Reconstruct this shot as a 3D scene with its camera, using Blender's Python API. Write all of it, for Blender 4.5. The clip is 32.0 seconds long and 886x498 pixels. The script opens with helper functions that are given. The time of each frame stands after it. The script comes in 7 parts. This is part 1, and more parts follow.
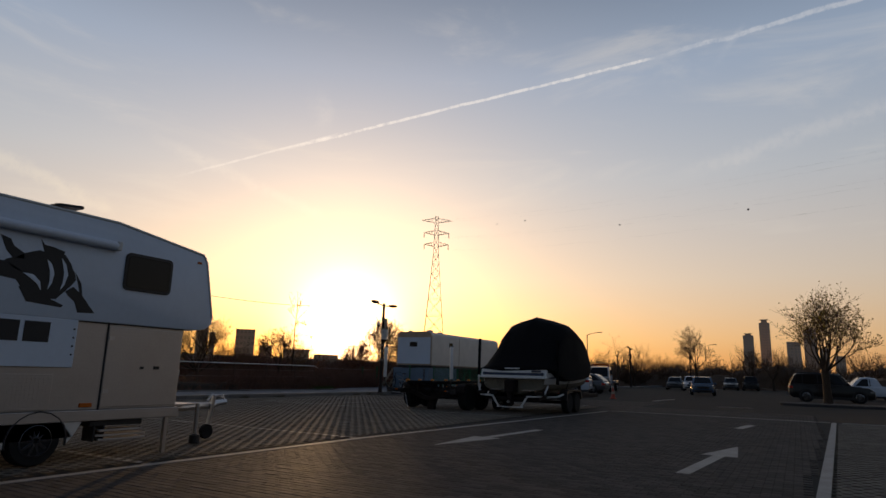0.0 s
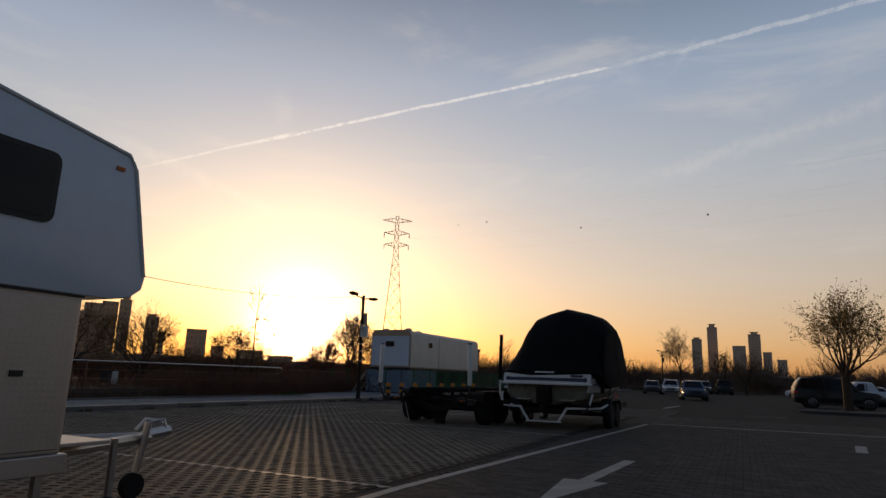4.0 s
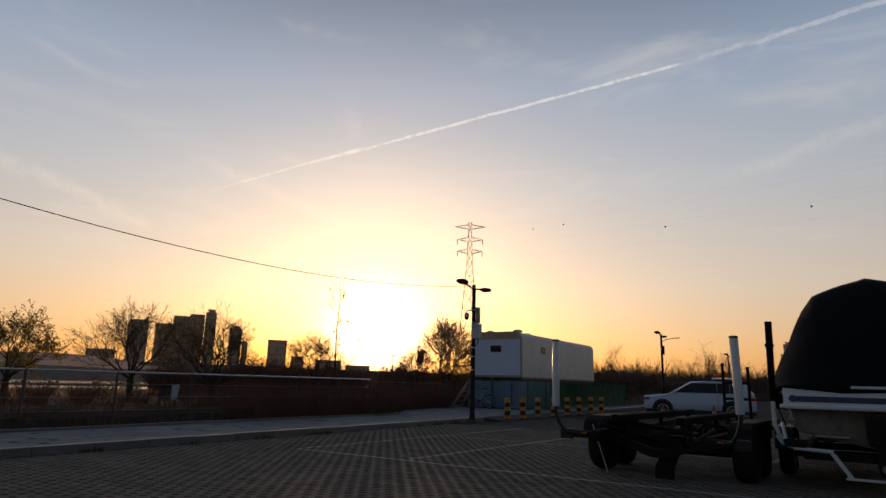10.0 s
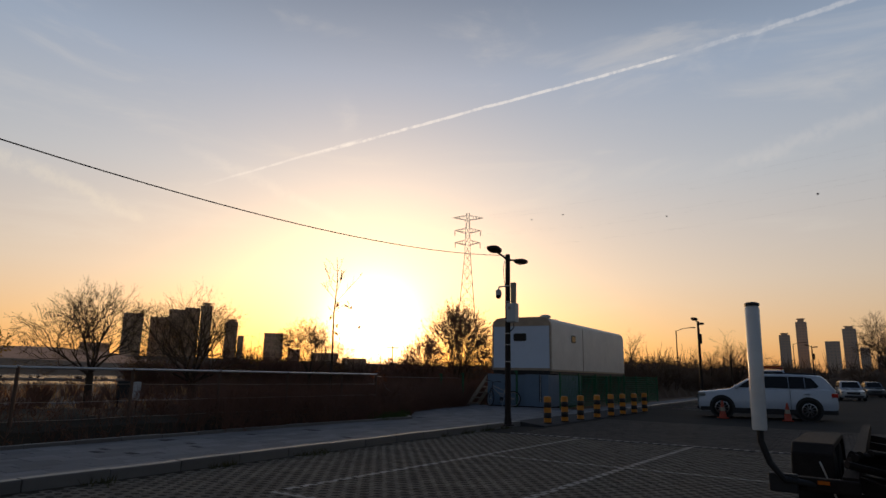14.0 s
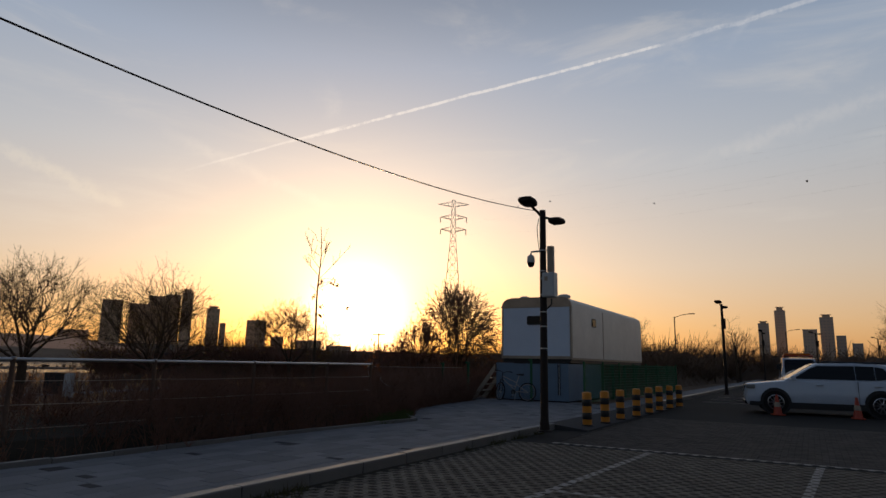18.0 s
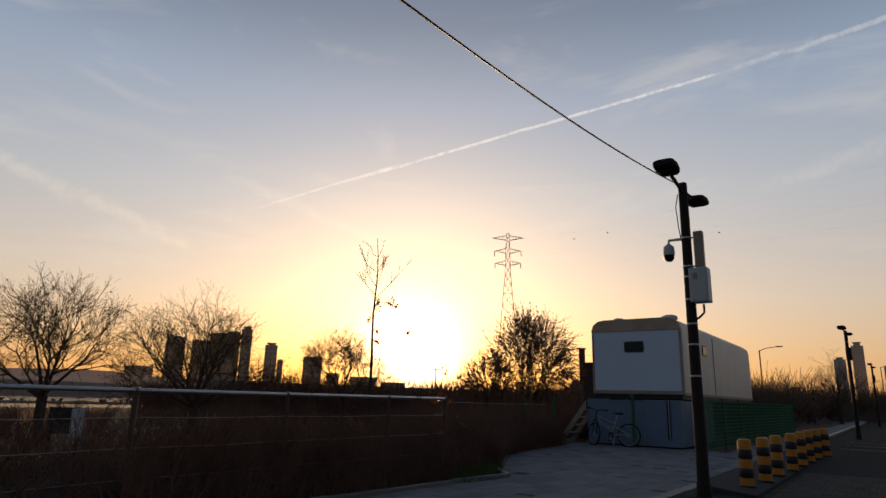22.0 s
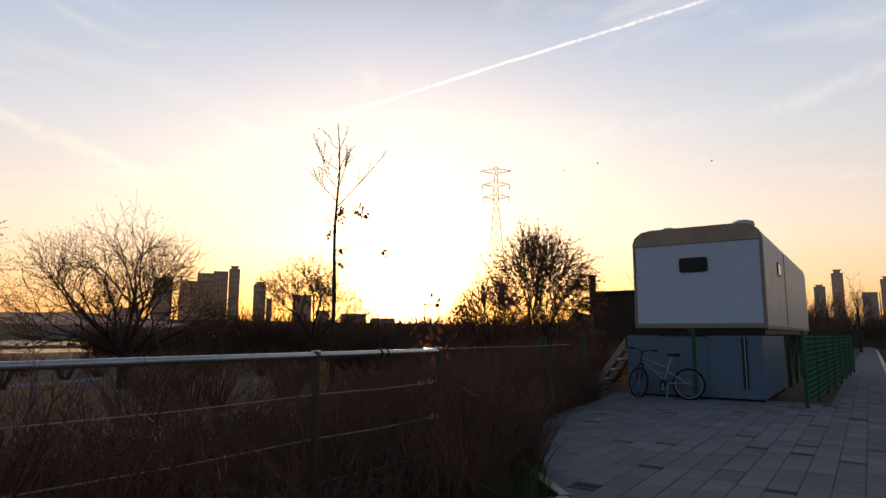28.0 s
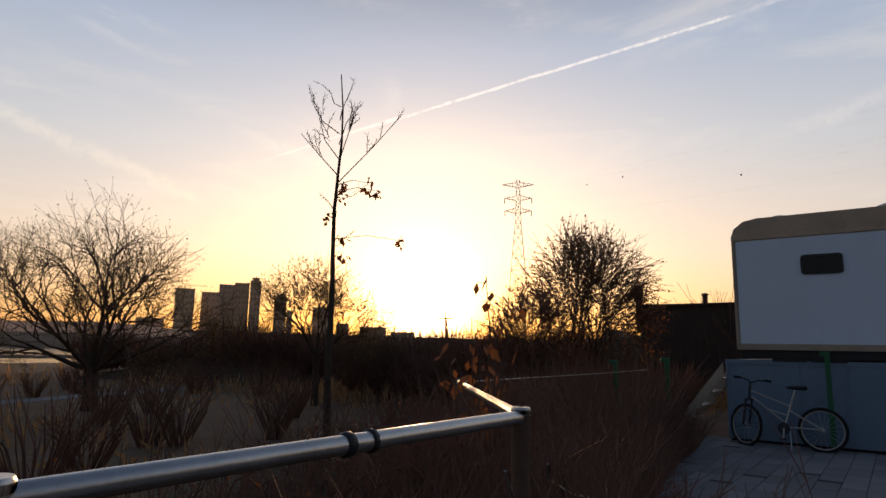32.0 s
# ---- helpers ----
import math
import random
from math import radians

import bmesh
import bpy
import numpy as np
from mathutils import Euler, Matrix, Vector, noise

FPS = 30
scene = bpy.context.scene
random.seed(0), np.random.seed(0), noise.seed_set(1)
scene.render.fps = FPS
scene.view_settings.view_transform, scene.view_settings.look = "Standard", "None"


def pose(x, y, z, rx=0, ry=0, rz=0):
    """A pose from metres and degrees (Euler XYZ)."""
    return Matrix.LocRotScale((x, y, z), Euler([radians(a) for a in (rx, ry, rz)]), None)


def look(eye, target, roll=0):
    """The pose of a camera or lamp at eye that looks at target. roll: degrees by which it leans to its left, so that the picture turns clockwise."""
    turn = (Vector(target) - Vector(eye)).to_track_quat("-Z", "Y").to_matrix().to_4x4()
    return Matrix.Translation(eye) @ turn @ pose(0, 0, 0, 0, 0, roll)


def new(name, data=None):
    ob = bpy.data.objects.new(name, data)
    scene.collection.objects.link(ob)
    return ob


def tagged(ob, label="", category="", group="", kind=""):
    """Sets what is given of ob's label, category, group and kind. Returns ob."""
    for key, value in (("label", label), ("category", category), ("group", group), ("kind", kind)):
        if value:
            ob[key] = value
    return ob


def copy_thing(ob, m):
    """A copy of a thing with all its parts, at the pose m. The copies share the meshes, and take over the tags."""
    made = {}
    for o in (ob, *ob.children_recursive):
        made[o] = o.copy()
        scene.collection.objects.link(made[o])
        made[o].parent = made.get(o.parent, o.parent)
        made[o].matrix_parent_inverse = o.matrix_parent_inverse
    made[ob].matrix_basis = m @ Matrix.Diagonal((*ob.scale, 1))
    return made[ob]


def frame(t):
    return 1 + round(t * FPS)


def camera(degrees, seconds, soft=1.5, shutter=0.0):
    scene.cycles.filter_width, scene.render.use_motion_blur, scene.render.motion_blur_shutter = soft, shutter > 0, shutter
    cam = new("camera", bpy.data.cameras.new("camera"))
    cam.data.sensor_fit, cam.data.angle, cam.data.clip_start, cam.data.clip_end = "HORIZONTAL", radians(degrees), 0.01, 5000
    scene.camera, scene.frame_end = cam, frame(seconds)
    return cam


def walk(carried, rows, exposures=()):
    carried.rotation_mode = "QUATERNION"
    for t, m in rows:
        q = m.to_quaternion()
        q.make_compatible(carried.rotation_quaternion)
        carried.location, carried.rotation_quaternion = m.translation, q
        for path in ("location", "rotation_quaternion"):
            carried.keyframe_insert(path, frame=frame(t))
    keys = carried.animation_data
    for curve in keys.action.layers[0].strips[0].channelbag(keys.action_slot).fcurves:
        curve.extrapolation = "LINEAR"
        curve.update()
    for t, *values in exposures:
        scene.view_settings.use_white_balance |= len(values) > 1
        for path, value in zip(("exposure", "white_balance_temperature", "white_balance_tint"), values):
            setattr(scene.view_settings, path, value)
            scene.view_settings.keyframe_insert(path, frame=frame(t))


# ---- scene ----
cam = camera(71.7, 32.0)
PATH = [
    (0, (0.632, 0.923, 1.156), (-0.343, 2.624, 1.553), 1.6),
    (0.5, (0.197, 1.219, 1.158), (-0.778, 2.92, 1.557), 1.3),
    (1, (-0.221, 1.539, 1.182), (-1.19, 3.243, 1.582), 1.1),
    (1.5, (-0.691, 1.886, 1.188), (-1.653, 3.594, 1.586), 1.2),
    (2, (-1.079, 2.243, 1.185), (-2.034, 3.954, 1.588), 1.1),
    (2.5, (-1.51, 2.636, 1.175), (-2.427, 4.368, 1.577), 0.8),
    (3, (-1.89, 3.072, 1.174), (-2.782, 4.815, 1.58), 0.8),
    (3.5, (-2.317, 3.504, 1.17), (-3.185, 5.26, 1.576), 1.4),
    (5.5, (-3.827, 5.205, 1.255), (-4.666, 6.97, 1.679), 2.1),
    (6, (-4.162, 5.625, 1.245), (-5.009, 7.384, 1.682), 2.2),
    (6.5, (-4.583, 6.093, 1.278), (-5.454, 7.838, 1.718), 2.3),
    (7, (-4.973, 6.549, 1.283), (-5.898, 8.269, 1.715), 2.5),
    (7.5, (-5.419, 6.945, 1.286), (-6.361, 8.657, 1.712), 2.6),
    (8, (-5.842, 7.353, 1.282), (-6.824, 9.043, 1.705), 2.5),
    (8.5, (-6.262, 7.699, 1.288), (-7.267, 9.378, 1.703), 1.9),
    (9, (-6.668, 8.054, 1.303), (-7.71, 9.71, 1.72), 1.6),
    (9.5, (-7.127, 8.485, 1.293), (-8.178, 10.132, 1.716), 1.5),
    (10, (-7.517, 8.877, 1.285), (-8.57, 10.523, 1.712), 1.5),
    (10.5, (-7.931, 9.261, 1.291), (-8.982, 10.907, 1.719), 1.5),
    (11, (-8.318, 9.671, 1.294), (-9.385, 11.309, 1.718), 1.5),
    (11.5, (-8.758, 10.045, 1.31), (-9.836, 11.678, 1.728), 1.3),
    (12, (-9.185, 10.467, 1.31), (-10.261, 12.102, 1.723), 1.3),
    (12.5, (-9.603, 10.904, 1.319), (-10.675, 12.542, 1.73), 1.1),
    (13, (-9.982, 11.398, 1.323), (-11.045, 13.042, 1.731), 1.1),
    (13.5, (-10.348, 11.868, 1.346), (-11.402, 13.518, 1.753), 1.3),
    (14, (-10.677, 12.368, 1.355), (-11.722, 14.025, 1.759), 1.2),
    (14.5, (-11.036, 12.805, 1.37), (-12.077, 14.466, 1.764), 1.5),
    (16.5, (-12.395, 14.293, 1.398), (-13.42, 15.972, 1.764), 1.7),
    (17, (-12.756, 14.661, 1.411), (-13.771, 16.346, 1.777), 1.5),
    (17.5, (-13.033, 15.017, 1.417), (-14.045, 16.703, 1.78), 1.6),
    (18, (-13.349, 15.364, 1.408), (-14.353, 17.054, 1.774), 1.2),
    (18.5, (-13.613, 15.641, 1.402), (-14.615, 17.333, 1.769), 1.0),
    (19, (-13.906, 15.96, 1.393), (-14.908, 17.649, 1.77), 1.0),
    (19.5, (-14.256, 16.307, 1.38), (-15.264, 17.98, 1.808), 1.0),
    (20, (-14.592, 16.634, 1.364), (-15.653, 18.266, 1.825), 1.6),
    (20.5, (-14.948, 16.979, 1.358), (-16.048, 18.579, 1.837), 1.8),
    (21, (-15.251, 17.32, 1.341), (-16.382, 18.897, 1.823), 1.9),
    (21.5, (-15.557, 17.674, 1.327), (-16.694, 19.247, 1.809), 1.8),
    (22, (-15.788, 18.019, 1.334), (-16.926, 19.593, 1.81), 1.5),
    (22.5, (-16.054, 18.36, 1.327), (-17.195, 19.935, 1.795), 1.3),
    (23, (-16.317, 18.765, 1.32), (-17.456, 20.346, 1.773), 1.1),
    (23.5, (-16.562, 19.181, 1.34), (-17.697, 20.77, 1.772), 0.8),
    (24, (-16.843, 19.578, 1.345), (-17.962, 21.184, 1.759), 0.3),
    (24.5, (-17.093, 19.969, 1.333), (-18.208, 21.583, 1.725), 0.2),
    (25, (-17.385, 20.331, 1.294), (-18.499, 21.949, 1.671), 0.2),
    (25.5, (-17.682, 20.846, 1.295), (-18.796, 22.466, 1.661), -0.1),
    (27.5, (-18.681, 22.131, 1.513), (-19.795, 23.768, 1.79), -0.0),
    (28, (-18.952, 22.43, 1.502), (-20.077, 24.061, 1.775), 0.2),
    (28.5, (-19.218, 22.799, 1.509), (-20.361, 24.417, 1.784), 0.3),
    (29, (-19.538, 23.197, 1.512), (-20.683, 24.813, 1.791), 0.6),
    (29.5, (-19.771, 23.587, 1.549), (-20.926, 25.193, 1.841), 0.7),
    (30, (-20.065, 23.962, 1.564), (-21.224, 25.563, 1.869), 0.9),
    (30.5, (-20.322, 24.335, 1.55), (-21.481, 25.935, 1.862), 1.0),
    (31, (-20.597, 24.663, 1.543), (-21.75, 26.266, 1.86), 0.9),
    (31.5, (-20.846, 24.979, 1.542), (-22.01, 26.574, 1.858), 1.1),
    (32, (-21.168, 25.222, 1.57), (-22.344, 26.808, 1.889), 1.1),
]
walk(cam, [(t, look(eye, target, roll)) for t, eye, target, roll in PATH],
     [(0.0, -0.1, 6500, 12), (20.0, -0.1, 6550, 12), (23.5, -0.06, 6550, 12), (25.5, 0.06, 6600, 12), (27.5, 0.46, 6700, 14), (29.0, 0.5, 6700, 14), (31.0, 0.33, 6700, 14), (32.0, 0.26, 6700, 14)])

# ---- world, sun ----
SUN_AZ, SUN_EL = 38.5, 3.6


def heading(az, el):
    """Unit vector for an azimuth (degrees left of +y) and an elevation."""
    a, e = radians(az), radians(el)
    return Vector((-math.sin(a) * math.cos(e), math.cos(a) * math.cos(e), math.sin(e)))


world = bpy.data.worlds.new("sky")
scene.world = world
world.use_nodes = True
WT = world.node_tree
WT.nodes.clear()


class Nodes:
    """Small helper to write node maths in one line."""

    def __init__(self, tree):
        self.t = tree

    def add(self, kind, **kw):
        n = self.t.nodes.new(kind)
        for k, v in kw.items():
            if k == "operation":
                n.operation = v
            elif k == "blend_type":
                n.blend_type = v
            elif k == "data_type":
                n.data_type = v
        return n

    def put(self, sock, v):
        if isinstance(v, (int, float)):
            sock.default_value = v
        elif isinstance(v, (tuple, list, Vector)):
            sock.default_value = tuple(v)
        else:
            self.t.links.new(v, sock)

    def m(self, op, a, b=0.0, c=0.0, clamp=False):
        n = self.add("ShaderNodeMath", operation=op)
        n.use_clamp = clamp
        for s, v in zip(n.inputs, (a, b, c)):
            self.put(s, v)
        return n.outputs[0]

    def dot(self, a, b):
        n = self.add("ShaderNodeVectorMath", operation="DOT_PRODUCT")
        self.put(n.inputs[0], a)
        self.put(n.inputs[1], b)
        return n.outputs["Value"]

    def mix(self, f, a, b, blend="MIX"):
        n = self.add("ShaderNodeMix", data_type="RGBA")
        n.blend_type = blend
        n.clamp_factor = True
        self.put(n.inputs[0], f)
        self.put(n.inputs[6], a if not isinstance(a, tuple) else (*a, 1)[:4])
        self.put(n.inputs[7], b if not isinstance(b, tuple) else (*b, 1)[:4])
        return n.outputs[2]

    def ramp(self, f, stops, smooth=False):
        n = self.add("ShaderNodeValToRGB")
        if smooth:
            n.color_ramp.interpolation = "B_SPLINE"
        el = n.color_ramp.elements
        while len(el) < len(stops):
            el.new(0.5)
        for e, (p, c) in zip(el, stops):
            e.position = p
            e.color = (*c, 1) if not isinstance(c, (int, float)) else (c, c, c, 1)
        self.put(n.inputs[0], f)
        return n.outputs[0]

    def noise(self, v, scale, detail=4.0, rough=0.55, dist=0.0):
        n = self.add("ShaderNodeTexNoise")
        if v is not None:
            self.put(n.inputs["Vector"], v)
        n.inputs["Scale"].default_value = scale
        n.inputs["Detail"].default_value = detail
        n.inputs["Roughness"].default_value = rough
        n.inputs["Distortion"].default_value = dist
        return n.outputs["Fac"]

    def step(self, x, lo, hi):
        n = self.add("ShaderNodeMapRange")
        n.interpolation_type = "SMOOTHSTEP"
        self.put(n.inputs[0], x)
        n.inputs[1].default_value, n.inputs[2].default_value = lo, hi
        return n.outputs[0]


W = Nodes(WT)
w_out = W.add("ShaderNodeOutputWorld")
w_bg = W.add("ShaderNodeBackground")
WT.links.new(w_bg.outputs[0], w_out.inputs[0])
w_dir = W.add("ShaderNodeTexCoord").outputs["Generated"]
sky = W.add("ShaderNodeTexSky")
sky.sky_type = "NISHITA"
sky.sun_disc = False
sky.sun_elevation = radians(SUN_EL)
sky.sun_rotation = radians(360 - SUN_AZ)
sky.dust_density = 2.0
sun_v = heading(SUN_AZ, SUN_EL)
flat = heading(SUN_AZ, 0.0)
w_sep = W.add("ShaderNodeSeparateXYZ")
W.put(w_sep.inputs[0], w_dir)
up = w_sep.outputs[2]
toward = W.dot(w_dir, sun_v)
# clear-air gradient by height, warmer on the sun's side
cold = W.ramp(up, [(0.0, (0.34, 0.20, 0.105)), (0.045, (0.42, 0.27, 0.155)), (0.11, (0.42, 0.335, 0.255)), (0.2, (0.38, 0.355, 0.345)), (0.32, (0.32, 0.35, 0.40)), (0.46, (0.25, 0.32, 0.43)), (0.56, (0.13, 0.185, 0.28)), (0.72, (0.05, 0.08, 0.14)), (1.0, (0.03, 0.05, 0.10))])
side = W.step(toward, 0.25, 1.0)
warm = W.mix(W.m("MULTIPLY", side, 0.75), cold, W.ramp(up, [(0.0, (0.66, 0.235, 0.05)), (0.06, (0.70, 0.375, 0.18)), (0.15, (0.63, 0.49, 0.395)), (0.3, (0.46, 0.475, 0.50)), (0.45, (0.28, 0.35, 0.46)), (0.56, (0.15, 0.2, 0.28)), (0.72, (0.05, 0.08, 0.14)), (1.0, (0.03, 0.05, 0.10))]))
ang = W.m("ARCCOSINE", W.m("MINIMUM", toward, 1.0))


def lobe(width, power=2.0):
    return W.m("EXPONENT", W.m("MULTIPLY", W.m("POWER", W.m("DIVIDE", ang, radians(width)), power), -1.0))


def scaled(fac, color):
    n = W.add("ShaderNodeVectorMath", operation="SCALE")
    n.inputs[0].default_value = color
    W.put(n.inputs[3], fac)
    return n.outputs[0]


def added(a, b):
    n = W.add("ShaderNodeVectorMath", operation="ADD")
    W.put(n.inputs[0], a)
    W.put(n.inputs[1], b)
    return n.outputs[0]


halo = added(scaled(lobe(8.0, 1.5), (0.45, 0.305, 0.225)), scaled(lobe(20.0, 1.4), (0.125, 0.104, 0.10)))
# the low air reddens the wide glow
halo = W.mix(1.0, halo, W.ramp(up, [(0.0, (0.95, 0.42, 0.10)), (0.03, (0.97, 0.60, 0.26)), (0.08, (1.0, 0.86, 0.68)), (0.14, (1.0, 1.0, 1.0))]), "MULTIPLY")
glow = added(scaled(lobe(3.8), (2.6, 2.3, 1.8)), halo)
# the sky away from the sun is dimmer and bluer
away = W.step(toward, -0.55, 0.45)
back = W.ramp(up, [(0.0, (0.046, 0.052, 0.080)), (0.1, (0.055, 0.072, 0.126)), (0.3, (0.042, 0.064, 0.126)), (1.0, (0.024, 0.042, 0.09))])
total = added(W.mix(away, back, warm), glow)
# thin high cloud, stretched along one direction
wm = W.add("ShaderNodeMapping")
W.put(wm.inputs[0], w_dir)
wm.inputs["Rotation"].default_value = (0.3, 0.35, radians(20))
wm.inputs["Scale"].default_value = (1.0, 1.0, 4.5)
cirrus = W.step(W.noise(wm.outputs[0], 3.2, 6.0, 0.62, 0.6), 0.5, 0.8)
high = W.step(up, 0.03, 0.22)


def trail(a, b, half, lo, hi, wobble, seed, soft=0.35):
    """A streak along the great circle from heading a to heading b, between angles lo and hi from a (degrees)."""
    va, vb = heading(*a), heading(*b)
    n = va.cross(vb).normalized()
    t = n.cross(va).normalized()
    mp = W.add("ShaderNodeMapping")
    W.put(mp.inputs[0], w_dir)
    mp.inputs["Location"].default_value = (seed, seed * 0.7, 0)
    wig = W.m("MULTIPLY", W.m("SUBTRACT", W.noise(mp.outputs[0], 9.0, 2.0), 0.5), radians(wobble))
    fine = W.noise(mp.outputs[0], 70.0, 5.0, 0.65)
    d = W.m("ABSOLUTE", W.m("ADD", W.dot(w_dir, n), wig))
    s = W.m("ARCTAN2", W.dot(w_dir, t), W.dot(w_dir, va))
    wid = W.m("MULTIPLY", W.m("ADD", 0.35, W.m("MULTIPLY", fine, 1.3)), radians(half))
    across = W.m("SUBTRACT", 1.0, W.step(W.m("DIVIDE", d, wid), soft, 1.0))
    along = W.m("MULTIPLY", W.step(s, radians(lo), radians(lo + 6)), W.m("SUBTRACT", 1.0, W.step(s, radians(hi - 1.5), radians(hi))))
    return W.m("MULTIPLY", across, W.m("MULTIPLY", along, W.step(fine, 0.2, 0.6)))


main_low = trail((54.5, 15.9), (40.6, 21.4), 0.13, -1.0, 14.9, 0.25, 0.0)
main_trail = trail((43.9, 20.1), (11.9, 27.5), 0.17, -3.0, 32.4, 0.25, 1.0)
next_trail = trail((8.9, 27.9), (-5.4, 28.9), 0.27, -2.0, 26.0, 1.0, 3.0)
spur = trail((4.2, 26.6), (2.2, 28.8), 0.4, -1.0, 3.6, 0.8, 5.0, 0.0)
wisp_a = trail((5.1, 18.2), (-4.3, 20.3), 1.1, -4.0, 22.0, 1.5, 7.0, 0.0)
wisp_b = trail((72.0, 16.6), (59.0, 12.4), 0.9, -14.0, 14.0, 1.2, 11.0, 0.0)
wisp_c = trail((55.4, 18.9), (47.0, 16.0), 0.8, -3.0, 15.0, 2.2, 15.0, 0.0)
wisp_d = trail((42.6, 25.2), (41.6, 22.6), 1.2, -1.5, 4.0, 2.5, 19.0, 0.0)
cloud = W.m("MULTIPLY", W.m("MULTIPLY", cirrus, high), 0.34)
total = W.mix(cloud, total, (0.72, 0.66, 0.58))
total = W.mix(W.m("MULTIPLY", main_low, 0.28), total, (1.0, 0.93, 0.84))
total = W.mix(W.m("MULTIPLY", main_trail, 0.5), total, (1.0, 0.93, 0.84))
total = W.mix(W.m("MULTIPLY", next_trail, 0.27), total, (0.95, 0.9, 0.84))
total = W.mix(W.m("MULTIPLY", spur, 0.16), total, (0.95, 0.9, 0.84))
total = W.mix(W.m("MULTIPLY", wisp_a, 0.16), total, (0.8, 0.72, 0.64))
total = W.mix(W.m("MULTIPLY", wisp_b, 0.2), total, (0.95, 0.82, 0.6))
total = W.mix(W.m("MULTIPLY", wisp_c, 0.12), total, (1.0, 0.88, 0.72))
total = W.mix(W.m("MULTIPLY", wisp_d, 0.14), total, (0.9, 0.82, 0.72))
# light scattered by the air itself
w_air = W.add("ShaderNodeVectorMath", operation="SCALE")
W.put(w_air.inputs[0], sky.outputs[0])
w_air.inputs[3].default_value = 0.06
total = added(total, w_air.outputs[0])
WT.links.new(total, w_bg.inputs[0])
w_bg.inputs[1].default_value = 0.92

sun = new("sun", bpy.data.lights.new("sun", "SUN"))
sun.data.energy, sun.data.angle, sun.data.color = 2.0, radians(0.8), (1.0, 0.62, 0.30)
sun.matrix_world = look((0, 0, 0), -sun_v)

# ---- materials ----


def surface(name, color, rough=0.7, metal=0.0, vary=0.25, scale=6.0, fine=60.0, bump=0.15, per_piece=0.0, coat=0.0, dist=0.01, spec=0.4):
    """A painted, mineral or wooden surface with stains at two scales, relief, and a change from piece to piece."""
    mt = bpy.data.materials.new(name)
    mt.use_nodes = True
    N = Nodes(mt.node_tree)
    bs = mt.node_tree.nodes["Principled BSDF"]
    co = N.add("ShaderNodeTexCoord").outputs["Object"]
    big = N.noise(co, scale, 5.0, 0.6)
    small = N.noise(co, fine, 4.0, 0.6)
    f = N.m("ADD", 1.0, N.m("ADD", N.m("MULTIPLY", N.m("SUBTRACT", big, 0.5), vary * 2.4), N.m("MULTIPLY", N.m("SUBTRACT", small, 0.5), vary * 1.6)))
    if per_piece:
        rnd = N.add("ShaderNodeObjectInfo").outputs["Random"]
        isl = N.add("ShaderNodeNewGeometry").outputs["Random Per Island"]
        f = N.m("MULTIPLY", f, N.m("ADD", 1.0, N.m("MULTIPLY", N.m("SUBTRACT", N.m("FRACT", N.m("ADD", rnd, isl)), 0.5), per_piece * 2)))
    sc = N.add("ShaderNodeVectorMath", operation="SCALE")
    sc.inputs[0].default_value = color
    N.put(sc.inputs[3], f)
    mt.node_tree.links.new(sc.outputs[0], bs.inputs["Base Color"])
    N.put(bs.inputs["Roughness"], N.m("ADD", rough - 0.08, N.m("MULTIPLY", big, 0.16), clamp=True))
    bs.inputs["Metallic"].default_value = metal
    bs.inputs["Specular IOR Level"].default_value = spec
    bs.inputs["Coat Weight"].default_value = coat
    if bump:
        b = N.add("ShaderNodeBump")
        b.inputs["Strength"].default_value = bump
        b.inputs["Distance"].default_value = dist
        N.put(b.inputs["Height"], N.m("ADD", small, N.m("MULTIPLY", big, 0.5)))
        mt.node_tree.links.new(b.outputs[0], bs.inputs["Normal"])
    return mt


def clear(name, color, rough=0.05):
    mt = bpy.data.materials.new(name)
    mt.use_nodes = True
    bs = mt.node_tree.nodes["Principled BSDF"]
    bs.inputs["Base Color"].default_value = (*color, 1)
    bs.inputs["Roughness"].default_value = rough
    bs.inputs["Specular IOR Level"].default_value = 0.25
    return mt


def leafy(name, color, through_color):
    mt = bpy.data.materials.new(name)
    mt.use_nodes = True
    N = Nodes(mt.node_tree)
    bs = mt.node_tree.nodes["Principled BSDF"]
    isl = N.add("ShaderNodeNewGeometry").outputs["Random Per Island"]
    c = N.mix(isl, tuple(k * 0.6 for k in color), tuple(k * 1.5 for k in color))
    mt.node_tree.links.new(c, bs.inputs["Base Color"])
    bs.inputs["Roughness"].default_value = 0.85
    tr = N.add("ShaderNodeBsdfTranslucent")
    tr.inputs[0].default_value = (*through_color, 1)
    mx = N.add("ShaderNodeMixShader")
    mx.inputs[0].default_value = 0.35
    mt.node_tree.links.new(bs.outputs[0], mx.inputs[1])
    mt.node_tree.links.new(tr.outputs[0], mx.inputs[2])
    mt.node_tree.links.new(mx.outputs[0], mt.node_tree.nodes["Material Output"].inputs[0])
    return mt


